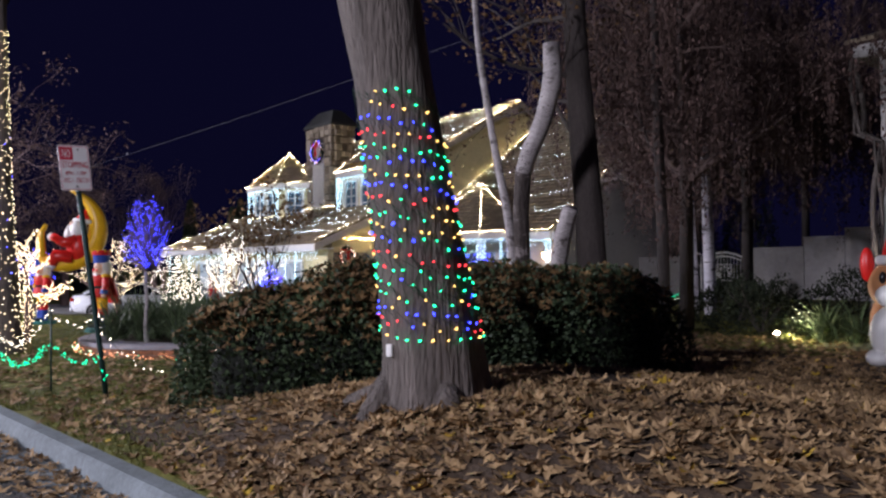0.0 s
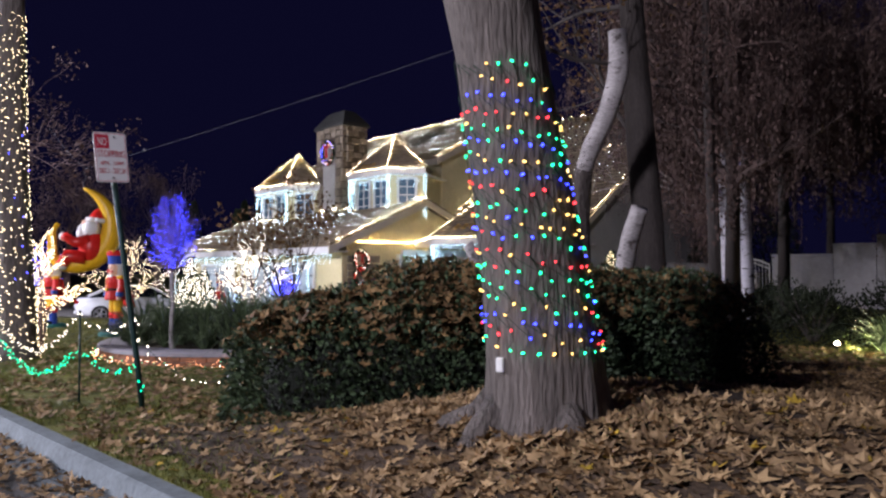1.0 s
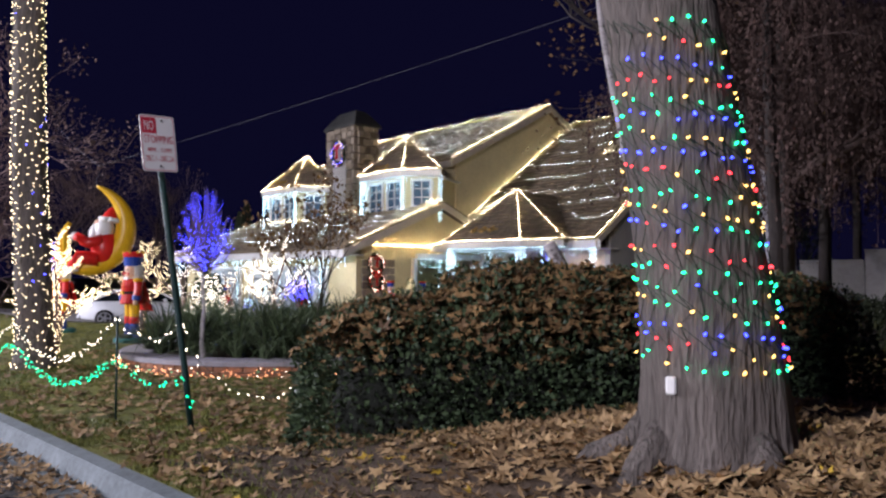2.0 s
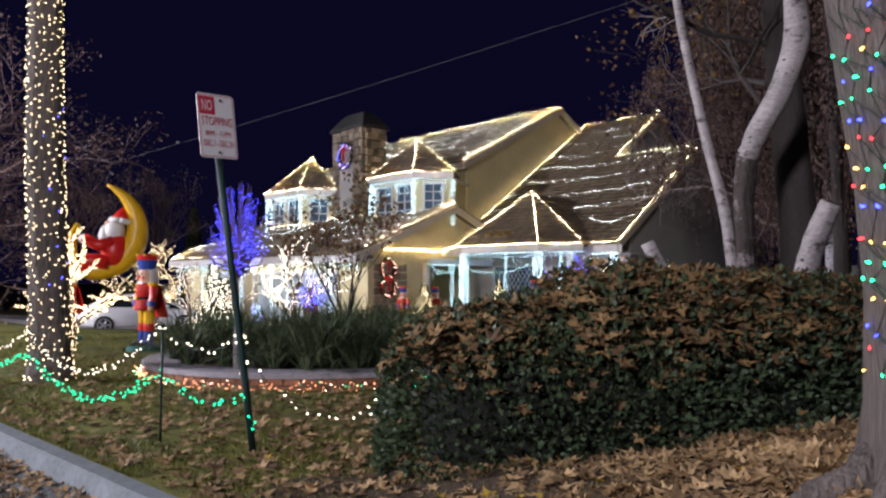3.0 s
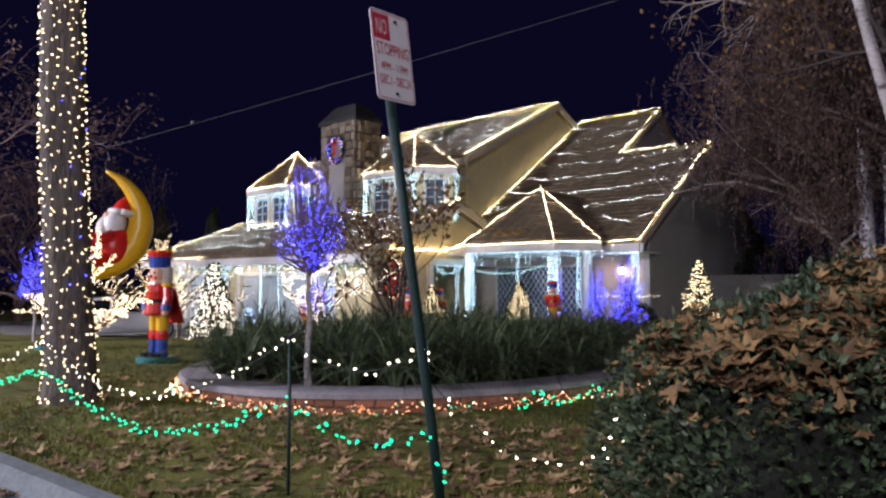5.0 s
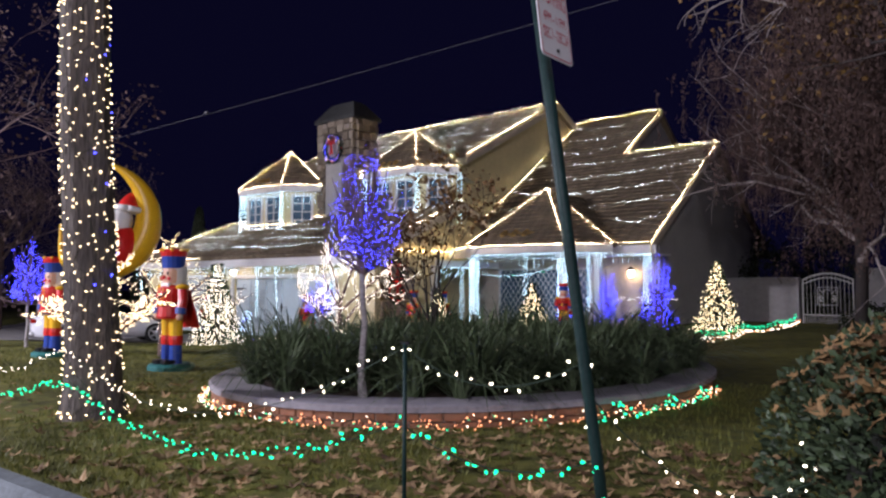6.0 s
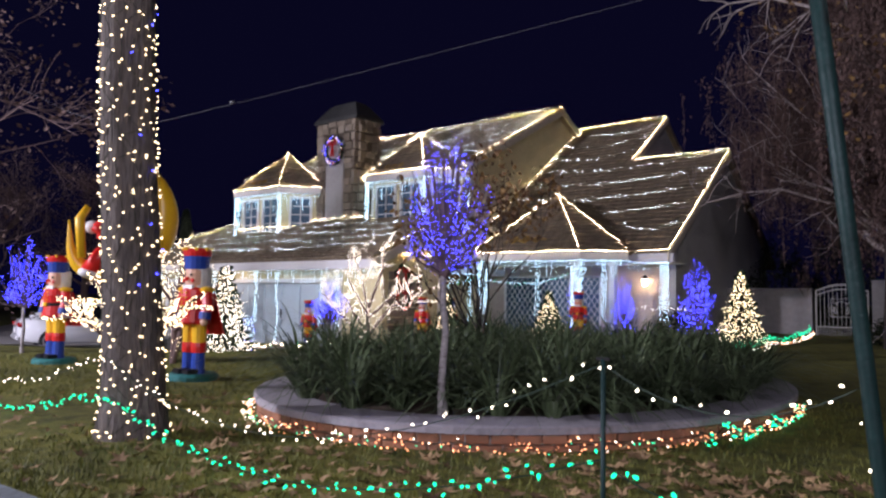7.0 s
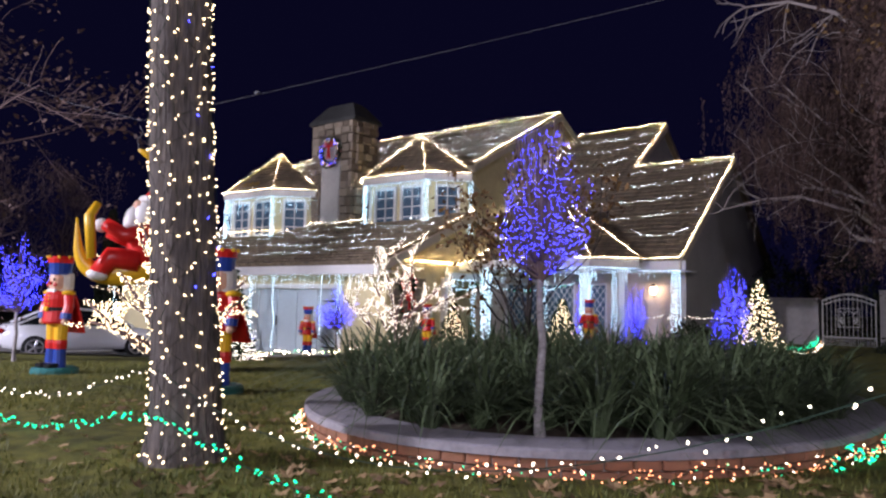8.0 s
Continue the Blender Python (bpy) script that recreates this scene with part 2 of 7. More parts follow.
# ---- building helpers ----
class Shape:
    """Vertices, faces and a material slot for each face."""

    def __init__(self):
        self.v, self.f, self.m, self.slot = [], [], [], 0

    def add(self, verts, faces):
        k = len(self.v)
        self.v.extend(tuple(p) for p in verts)
        self.f.extend(tuple(k + i for i in q) for q in faces)
        self.m.extend([self.slot] * len(faces))
        return self

    def box(self, x, y, z, sx, sy, sz, turn=0.0, bevel=0.0):
        b = min(bevel, sx / 3, sy / 3, sz / 3)
        c, s = math.cos(radians(turn)), math.sin(radians(turn))
        vs = []
        if b <= 0:
            raw = [(i * sx / 2, j * sy / 2, k * sz / 2) for k in (-1, 1) for i, j in ((-1, -1), (1, -1), (1, 1), (-1, 1))]
            fs = [(3, 2, 1, 0), (4, 5, 6, 7), (0, 1, 5, 4), (1, 2, 6, 5), (2, 3, 7, 6), (3, 0, 4, 7)]
        else:
            raw = []
            for zz, inset in ((-sz / 2, b), (-sz / 2 + b, 0), (sz / 2 - b, 0), (sz / 2, b)):
                hx, hy = sx / 2 - inset, sy / 2 - inset
                cx, cy = (b, b) if not inset else (b * 0.4, b * 0.4)
                raw += [(-hx + cx, -hy, zz), (hx - cx, -hy, zz), (hx, -hy + cy, zz), (hx, hy - cy, zz), (hx - cx, hy, zz), (-hx + cx, hy, zz), (-hx, hy - cy, zz), (-hx, -hy + cy, zz)]
            fs = [tuple(range(7, -1, -1)), tuple(range(24, 32))]
            for r in range(3):
                for i in range(8):
                    fs.append((r * 8 + i, r * 8 + (i + 1) % 8, r * 8 + 8 + (i + 1) % 8, r * 8 + 8 + i))
        for a, d, e in raw:
            vs.append((x + a * c - d * s, y + a * s + d * c, z + e))
        return self.add(vs, fs)

    def tube(self, pts, radii, n=8, caps=True):
        pts = [Vector(p) for p in pts]
        if not isinstance(radii, (list, tuple)):
            radii = [radii] * len(pts)
        vs, fs = [], []
        ref = None
        for i, p in enumerate(pts):
            d = (pts[min(i + 1, len(pts) - 1)] - pts[max(i - 1, 0)]).normalized()
            if ref is None:
                ref = d.orthogonal().normalized()
            ref = (ref - d * ref.dot(d)).normalized()
            w = d.cross(ref)
            for k in range(n):
                a = math.tau * k / n
                vs.append(p + (ref * math.cos(a) + w * math.sin(a)) * radii[i])
        for i in range(len(pts) - 1):
            for k in range(n):
                fs.append((i * n + k, i * n + (k + 1) % n, (i + 1) * n + (k + 1) % n, (i + 1) * n + k))
        if caps:
            fs.append(tuple(range(n - 1, -1, -1)))
            fs.append(tuple(range((len(pts) - 1) * n, len(pts) * n)))
        return self.add(vs, fs)

    def ball(self, at, r, n=12, rings=8):
        rx, ry, rz = r if isinstance(r, (list, tuple)) else (r, r, r)
        x, y, z = at
        vs = [(x, y, z - rz)]
        for i in range(1, rings):
            a = -math.pi / 2 + math.pi * i / rings
            for k in range(n):
                b = math.tau * k / n
                vs.append((x + rx * math.cos(a) * math.cos(b), y + ry * math.cos(a) * math.sin(b), z + rz * math.sin(a)))
        vs.append((x, y, z + rz))
        fs = [(0, 1 + (k + 1) % n, 1 + k) for k in range(n)]
        for i in range(rings - 2):
            for k in range(n):
                a, b = 1 + i * n + k, 1 + i * n + (k + 1) % n
                fs.append((a, b, b + n, a + n))
        top = len(vs) - 1
        fs += [(top, top - n + k, top - n + (k + 1) % n) for k in range(n)]
        return self.add(vs, fs)

    def lathe(self, at, rings, n=16):
        """rings: (radius, height) from the bottom up."""
        x, y, z = at
        vs, fs = [], []
        for r, h in rings:
            vs += [(x + r * math.cos(math.tau * k / n), y + r * math.sin(math.tau * k / n), z + h) for k in range(n)]
        for i in range(len(rings) - 1):
            for k in range(n):
                fs.append((i * n + k, i * n + (k + 1) % n, (i + 1) * n + (k + 1) % n, (i + 1) * n + k))
        fs.append(tuple(range(n - 1, -1, -1)))
        fs.append(tuple(range((len(rings) - 1) * n, len(rings) * n)))
        return self.add(vs, fs)

    def bulb(self, p, r, rng=None):
        if rng:
            d = Vector((rng.uniform(-1, 1), rng.uniform(-1, 1), rng.uniform(-1, 1))).normalized()
            w = d.orthogonal().normalized()
            u = d.cross(w)
            c = Vector(p)
            vs = [c - d * r * 1.5] + [c + d * r * h + (w * math.cos(k * 1.2566) + u * math.sin(k * 1.2566)) * r * f for h, f in ((-0.8, 0.85), (0.5, 0.8)) for k in range(5)] + [c + d * r * 1.7]
            return self.add(vs, [(0, 1 + (k + 1) % 5, 1 + k) for k in range(5)] + [(1 + k, 1 + (k + 1) % 5, 6 + (k + 1) % 5, 6 + k) for k in range(5)] + [(11, 6 + k, 6 + (k + 1) % 5) for k in range(5)])
        x, y, z = p
        return self.add([(x - r, y, z), (x + r, y, z), (x, y - r, z), (x, y + r, z), (x, y, z - r * 1.3), (x, y, z + r * 1.3)],
                        [(0, 2, 5), (2, 1, 5), (1, 3, 5), (3, 0, 5), (2, 0, 4), (1, 2, 4), (3, 1, 4), (0, 3, 4)])

    def slab(self, loop, depth):
        """A flat polygon given thickness: depth is a vector added to the loop."""
        k = len(loop)
        d = Vector(depth)
        vs = [Vector(p) for p in loop] + [Vector(p) + d for p in loop]
        fs = [tuple(range(k - 1, -1, -1)), tuple(range(k, 2 * k))] + [(i, (i + 1) % k, k + (i + 1) % k, k + i) for i in range(k)]
        return self.add(vs, fs)


def part(name, shape, materials, parent=None, label="", smooth=False, at=None):
    """Links a shape as one mesh object, under a thing or a part."""
    me = bpy.data.meshes.new(name)
    me.from_pydata(shape.v, [], shape.f)
    mats = materials if isinstance(materials, (list, tuple)) else [materials]
    for m in mats:
        me.materials.append(m)
    if len(mats) > 1:
        me.polygons.foreach_set("material_index", shape.m)
    if smooth:
        me.polygons.foreach_set("use_smooth", [True] * len(me.polygons))
    me.update()
    ob = new(name, me)
    if at:
        ob.location = at
    if parent:
        ob.parent = parent
    if label:
        ob["label"] = label
    return ob


def thing(name, at=(0, 0, 0), label="", category="", group="", kind="", turn=0.0):
    ob = new(name)
    ob.empty_display_size = 0.1
    ob.location, ob.rotation_euler = at, (0, 0, radians(turn))
    return tagged(ob, label, category, group, kind)


def light_string(name, runs, spacing, bulbs, r, label, group="", droop=0.0, jitter=0.01, seed=1, wire=0.0035, parent=None, fine=False):
    """A cord along each run of points, with bulbs of one or several colours along it."""
    rng = random.Random(seed)
    mats = bulbs if isinstance(bulbs, (list, tuple)) else [bulbs]
    c, b = Shape(), Shape()
    for run in runs:
        run = [Vector(p) for p in run]
        c.tube(run, wire, 4, caps=False)
        left = 0.0
        for p, q in zip(run, run[1:]):
            d = (q - p).length
            if d < 1e-6:
                continue
            s = left
            while s < d:
                o = p.lerp(q, s / d) + Vector((rng.uniform(-1, 1), rng.uniform(-1, 1), rng.uniform(-1, 1))) * jitter
                b.slot = rng.randrange(len(mats))
                b.bulb(o - Vector((0, 0, droop * rng.random())), r * rng.uniform(0.75, 1.2), rng if fine else None)
                s += spacing * rng.uniform(0.75, 1.25)
            left = s - d
    root = part(name, c, cord, parent)
    if not parent:
        tagged(root, label, "string lights", group)
    ob = part("bulbwork", b, list(mats), root)
    ob["kind"] = "stuff"
    return root


def sag(p, q, depth, n=10):
    p, q = Vector(p), Vector(q)
    return [p.lerp(q, i / n) - Vector((0, 0, depth * 4 * (i / n) * (1 - i / n))) for i in range(n + 1)]


def smooth01(v):
    v = max(0.0, min(1.0, v))
    return v * v * (3 - 2 * v)


def kerb_y(x):
    return 2.05 + 0.0725 * x


def ground_z(x, y):
    """The lawn: a low bank under the big tree, falling off to the driveway."""
    z = 0.15 + 0.06 * smooth01((y - kerb_y(x)) / 1.5)
    z += 0.42 * smooth01((x + 7.5) / 3.5) * smooth01((y - kerb_y(x) - 0.3) / 1.4) * (1 - smooth01((y - 4.5) / 4.0))
    z -= 0.5 * smooth01((-x - 18) / 9) * smooth01((y - 3.5) / 9.0)
    z -= 0.28 * smooth01((-x - 25) / 4) * smooth01((y - 4) / 4) * (1 - smooth01((y - 12) / 1.6))
    z += 0.12 * smooth01((y - 12) / 6) * smooth01((x + 18) / 3)
    return z


# ---- ground, road, kerb ----
def lin(a, b, n):
    return [a + (b - a) * i / n for i in range(n + 1)]


def kerbed(x, v):
    return kerb_y(x) + 0.17 + v


s = Shape()
gx = lin(-300, -60, 8)[:-1] + lin(-60, -24, 36)[:-1] + lin(-24, 6, 75)[:-1] + lin(6, 300, 12)
gv = lin(0, 12, 40)[:-1] + lin(12, 30, 24)[:-1] + lin(30, 400, 8)
w = len(gx)
s.add([(x, kerbed(x, v), ground_z(x, kerbed(x, v)) + (0.012 * noise.noise((x * 1.3, v * 1.3, 0)) if v > 0.1 else 0)) for v in gv for x in gx],
      [(j * w + i, j * w + i + 1, (j + 1) * w + i + 1, (j + 1) * w + i) for j in range(len(gv) - 1) for i in range(w - 1)])
ground = tagged(part("ground", s, turf, smooth=True), "dark lawn with thin grass and dropped leaves", "ground", kind="structure")

s = Shape()
bx, bv = lin(-7.4, 8, 60), lin(0.25, 9.5, 40)
w = len(bx)
s.add([(x + (0.7 * noise.noise((v * 1.1, 0, 4)) if i in (0, w - 1) else 0), kerbed(x, v), ground_z(x, kerbed(x, v)) + 0.02 * smooth01((x + 7.4) / 0.4) * smooth01(v / 0.5 - 0.4) - (0.02 if v > 9 else 0)) for v in bv for i, x in enumerate(bx)],
      [(j * w + i, j * w + i + 1, (j + 1) * w + i + 1, (j + 1) * w + i) for j in range(len(bv) - 1) for i in range(w - 1)])
tagged(part("leaf_bed", s, soil, smooth=True), "dark soil bed under the big tree", "ground", kind="structure")
s = Shape()
rx = lin(-300, 300, 60)
s.add([(x, kerb_y(x) - 0.28 + d, z) for x in rx for d, z in ((-420.0, -0.05), (-0.3, -0.02), (0.0, 0.0))],
      [(3 * i + k, 3 * i + 3 + k, 3 * i + 4 + k, 3 * i + 1 + k) for i in range(len(rx) - 1) for k in (0, 1)])
tagged(part("road", s, asphalt), "dark asphalt road with leaves in its gutter", "road", kind="structure")

s = Shape()
rx = lin(-60, 20, 80)
prof = [(-0.28, 0.001), (-0.02, 0.012), (0.02, 0.125), (0.05, 0.15), (0.17, 0.155), (0.172, 0.02)]
k = len(prof)
s.add([(x, kerb_y(x) + d, z) for x in rx for d, z in prof], [(k * i + j, k * i + k + j, k * i + k + j + 1, k * i + j + 1) for i in range(len(rx) - 1) for j in range(k - 1)])
tagged(part("kerb", s, concrete), "worn grey concrete kerb with gutter", "kerb", kind="structure")

s = Shape()
dx = lin(-46, -19.8, 26)
dy = lin(6.2, 13.2, 10)
w = len(dx)
s.add([(x, y, ground_z(x, y) + 0.03) for y in dy for x in dx], [(j * w + i, j * w + i + 1, (j + 1) * w + i + 1, (j + 1) * w + i) for j in range(len(dy) - 1) for i in range(w - 1) if not (dx[i] > -25 and dy[j] < 11.0) and dx[i] < -25.5 + 8 * smooth01((dy[j] - 9.5) / 1.5)])
tagged(part("driveway", s, concrete_drive), "pale concrete driveway before the garage", "driveway", kind="structure")


# ---- house ----
house = thing("house", (0, 0, 0), "cream two-storey house with shake roofs outlined in lights", "house")
FLOOR = -0.35


def wall(loop, depth, material=stucco, label=""):
    return part("wall", Shape().slab(loop, depth), material, house, label)


def wall_with_hole(x0, x1, z0, z1, y, holes, thick=0.2, material=stucco):
    """An upright wall along x, with openings (x0, x1, z0, z1) that go right through it; its piers and lintels are parts."""
    xs = sorted({x0, x1, *[h[0] for h in holes], *[h[1] for h in holes]})
    for a, b in zip(xs, xs[1:]):
        cut = sorted([(h[2], h[3]) for h in holes if h[0] < b - 1e-6 and h[1] > a + 1e-6])
        z = z0
        for c, d in cut + [(z1, z1)]:
            if c > z + 1e-6:
                part("wall", Shape().box((a + b) / 2, y + thick / 2, (z + c) / 2, b - a, thick, c - z), material, house)
            z = max(z, d)


def shake_roof(p, q, r, t, name="roof", step=0.27, thick=0.055, seed=0):
    """Lapped shake courses on the plane with the eave p-q and the top t-r (t over p, r over q)."""
    p, q, r, t = (Vector(v) for v in (p, q, r, t))
    rng = random.Random(seed)
    up = (q - p).cross(t - p)
    if up.length < 1e-6:
        up = (q - p).cross(r - p)
    up.normalize()
    if up.z < 0:
        up = -up
    n = max(3, round(max((t - p).length, (r - q).length) / step))
    s = Shape()
    for i in range(n):
        a, b = i / n, min(1.0, (i + 1.35) / n)
        la, ra, lb, rb = p.lerp(t, a), q.lerp(r, a), p.lerp(t, b), q.lerp(r, b)
        cols = max(1, int((ra - la).length / 0.33))
        cuts = [0.0] + sorted(min(0.999, max(0.001, (k + rng.uniform(-0.3, 0.3)) / cols)) for k in range(1, cols)) + [1.0]
        for c, d in zip(cuts, cuts[1:]):
            lift = thick * rng.uniform(0.8, 1.5)
            slip = (la - lb).normalized() * rng.uniform(0, 0.035) if (la - lb).length > 0.01 else Vector()
            e = [la.lerp(ra, c) + slip, la.lerp(ra, d) + slip, lb.lerp(rb, d), lb.lerp(rb, c)]
            s.add([e[0], e[1], e[2], e[3], e[0] + up * lift, e[1] + up * lift, e[2] + up * 0.006, e[3] + up * 0.006],
                  [(4, 5, 6, 7), (0, 1, 5, 4), (1, 2, 6, 5), (3, 0, 4, 7), (3, 2, 1, 0)])
    # solid deck under the shakes
    s.add([p - up * 0.01, q - up * 0.01, r - up * 0.01, t - up * 0.01, p - up * 0.12, q - up * 0.12, r - up * 0.12, t - up * 0.12],
          [(0, 1, 2, 3), (7, 6, 5, 4), (4, 5, 1, 0), (5, 6, 2, 1), (6, 7, 3, 2), (7, 4, 0, 3)])
    return part(name, s, shake, house)


# garage wing
WE, WR, WX0, WX1 = (13.5, 2.42), (17.9, 4.27), -36.3, -21.8
HIP = -35.2
shake_roof((WX0, WE[0], WE[1]), (WX1, WE[0], WE[1]), (WX1, WR[0], WR[1]), (HIP, WR[0], WR[1]), seed=1)
shake_roof((WX1, 22.3, 2.42), (WX0, 22.3, 2.42), (HIP, WR[0], WR[1]), (WX1, WR[0], WR[1]), seed=2)
shake_roof((WX0, 22.3, 2.42), (WX0, WE[0], WE[1]), (HIP, WR[0], WR[1]), (HIP, WR[0], WR[1] - 0.001), seed=3)
part("fascia", Shape().box((WX0 + WX1) / 2, WE[0] + 0.02, WE[1] - 0.19, WX1 - WX0 + 0.1, 0.06, 0.26, bevel=0.01), white_paint, house)
part("soffit", Shape().box((WX0 + WX1) / 2, 13.9, 2.2, WX1 - WX0, 0.72, 0.03), white_paint, house)
GD = (-29.6, -24.0, FLOOR, 1.72)
wall_with_hole(-36.0, -22.2, FLOOR - 0.3, 2.2, 14.25, [GD, (-33.6, -30.6, FLOOR, 1.72)])
wall([(-22.4, 14.45, 2.12), (-22.4, 21.9, 2.12), (-22.4, 21.9, 2.4), (-22.4, 17.9, 4.05), (-22.4, 14.45, 2.5)], (0.203, 0, 0))
pier = wall([(-22.4, 14.45, FLOOR - 0.3), (-22.4, 16.73, FLOOR - 0.3), (-22.4, 16.73, 2.12), (-22.4, 14.45, 2.12)], (0.203, 0, 0))
wall([(-22.4, 20.4, FLOOR - 0.3), (-22.4, 21.9, FLOOR - 0.3), (-22.4, 21.9, 2.12), (-22.4, 20.4, 2.12)], (0.203, 0, 0))
wall([(-25.2, 16.63, FLOOR - 0.3), (-22.4, 16.63, FLOOR - 0.3), (-22.4, 16.63, 2.12), (-25.2, 16.63, 2.12)], (0, 0.1, 0))
wall([(-25.3, 16.73, FLOOR - 0.3), (-25.3, 20.2, FLOOR - 0.3), (-25.3, 20.2, 2.12), (-25.3, 16.73, 2.12)], (0.1, 0, 0))
part("porch_ceiling", Shape().box(-23.75, 18.47, 2.2, 2.9, 3.46, 0.05), white_paint, house)
part("porch_floor", Shape().box(-23.8, 18.46, FLOOR + 0.03, 2.8, 3.4, 0.14, bevel=0.02), concrete_drive, house)
part("corner_post", Shape().box(-22.12, 16.78, (FLOOR + 2.14) / 2, 0.2, 0.16, 2.14 - FLOOR, bevel=0.015), white_paint, house)
part("beam", Shape().box(-22.13, 18.55, 2.2, 0.14, 3.3, 0.24, bevel=0.01), white_paint, house)
wall([(-36.0, 14.45, FLOOR - 0.3), (-36.0, 21.9, FLOOR - 0.3), (-36.0, 21.9, 2.2), (-36.0, 14.45, 2.2)], (0.2, 0, 0))
wall([(-36.0, 21.9, FLOOR - 0.3), (-22.4, 21.9, FLOOR - 0.3), (-22.4, 21.9, 2.2), (-36.0, 21.9, 2.2)], (0, 0.2, 0))
# barge boards of the wing's gable
part("barge_board", Shape().slab([(WX1 + 0.01, 13.42, 2.1), (WX1 + 0.01, 17.9, 3.98), (WX1 + 0.01, 17.9, 4.23), (WX1 + 0.01, 13.42, 2.36)], (0.05, 0, 0)), fascia_paint, house)
part("barge_board", Shape().slab([(WX1 + 0.01, 22.35, 2.1), (WX1 + 0.01, 17.9, 3.98), (WX1 + 0.01, 17.9, 4.23), (WX1 + 0.01, 22.35, 2.36)], (0.05, 0, 0)), fascia_paint, house)


def garage_door(x0, x1):
    d = part("garage_door", Shape().box((x0 + x1) / 2, 14.36, (FLOOR + 1.72) / 2, x1 - x0 - 0.02, 0.05, 1.72 - FLOOR - 0.02), door_paint, house, "pale blue-grey garage door with strap hinges")
    for x in (x0 - 0.07, x1 + 0.07):
        part("jamb", Shape().box(x, 14.22, (FLOOR + 1.72) / 2, 0.14, 0.1, 1.72 - FLOOR, bevel=0.01), white_paint, d)
    part("lintel", Shape().box((x0 + x1) / 2, 14.22, 1.79, x1 - x0 + 0.28, 0.1, 0.14, bevel=0.01), white_paint, d)
    n = 6
    for i in range(n):
        w = (x1 - x0 - 0.1) / n
        part("panel", Shape().box(x0 + 0.05 + w * (i + 0.5), 14.315, (FLOOR + 1.72) / 2, w - 0.025, 0.03, 1.72 - FLOOR - 0.12, bevel=0.008), door_paint, d)
    for x, sgn in ((x0 + 0.12, 1), (x1 - 0.12, -1)):
        for z in (0.0, 1.35):
            h = Shape().slab([(x, 14.29, z - 0.035), (x + sgn * 0.55, 14.29, z - 0.012), (x + sgn * 0.62, 14.29, z), (x + sgn * 0.55, 14.29, z + 0.012), (x, 14.29, z + 0.035)], (0, -0.012, 0))
            part("hinge", h, metal_dark, d, "black iron strap hinge")
    h = Shape()
    h.box((x0 + x1) / 2, 14.28, 0.72, 0.035, 0.03, 0.30)
    h.box((x0 + x1) / 2, 14.28, 0.74, 0.16, 0.03, 0.035)
    part("handle", h, metal_dark, d, "black iron cross handle")
    return d


garage_door(GD[0], GD[1])
garage_door(-33.6, -30.6)

# two-storey block behind the wing
shake_roof((-37.0, 19.5, 6.2), (-23.0, 19.5, 6.2), (-23.0, 25.7, 9.35), (-35.6, 25.7, 9.35), seed=4)
shake_roof((-23.0, 32.0, 6.2), (-37.0, 32.0, 6.2), (-35.6, 25.7, 9.35), (-23.0, 25.7, 9.35), seed=5)
shake_roof((-37.0, 32.0, 6.2), (-37.0, 19.5, 6.2), (-35.6, 25.7, 9.35), (-35.6, 25.7, 9.349), seed=6)
wall([(-23.5, 20.0, FLOOR), (-23.5, 31.5, FLOOR), (-23.5, 31.5, 6.35), (-23.5, 25.7, 9.15), (-23.5, 20.0, 6.35)], (0.2, 0, 0))
wall([(-36.6, 20.0, FLOOR), (-23.5, 20.0, FLOOR), (-23.5, 20.0, 6.2), (-36.6, 20.0, 6.2)], (0, 0.2, 0))
wall([(-36.6, 20.2, FLOOR), (-36.6, 31.5, FLOOR), (-36.6, 31.5, 6.2), (-36.6, 20.2, 6.2)], (0.2, 0, 0))
part("barge_board", Shape().slab([(-22.99, 19.45, 5.88), (-22.99, 25.7, 9.05), (-22.99, 25.7, 9.3), (-22.99, 19.45, 6.14)], (0.05, 0, 0)), fascia_paint, house)
part("barge_board", Shape().slab([(-22.99, 32.05, 5.88), (-22.99, 25.7, 9.05), (-22.99, 25.7, 9.3), (-22.99, 32.05, 6.14)], (0.05, 0, 0)), fascia_paint, house)
part("fascia", Shape().box(-30.0, 19.5, 6.02, 14.0, 0.05, 0.24), fascia_paint, house)

# right-hand block: low eave, two ridges
RS = 0.692


def rz(y):
    return 2.72 + RS * (y - 18.95)


shake_roof((-23.25, 18.95, 2.72), (-15.72, 18.95, 2.72), (-15.72, 24.4, rz(24.4)), (-23.25, 24.4, rz(24.4)), seed=7)
shake_roof((-23.25, 24.4, rz(24.4)), (-19.3, 24.4, rz(24.4)), (-19.3, 27.8, rz(27.8)), (-23.25, 27.8, rz(27.8)), seed=8)
shake_roof((-15.72, 30.0, 2.72), (-19.3, 30.0, 2.72), (-19.3, 24.4, rz(24.4)), (-15.72, 24.4, rz(24.4)), seed=9)
shake_roof((-19.3, 36.0, 2.9), (-23.25, 36.0, 2.9), (-23.25, 27.8, rz(27.8)), (-19.3, 27.8, rz(27.8)), seed=10)
wall([(-16.1, 20.0, FLOOR - 0.2), (-16.1, 29.0, FLOOR - 0.2), (-16.1, 29.0, 3.2), (-16.1, 24.4, rz(24.4) - 0.2), (-16.1, 20.0, rz(20.0) - 0.2)], (0.2, 0, 0), stucco_grey)
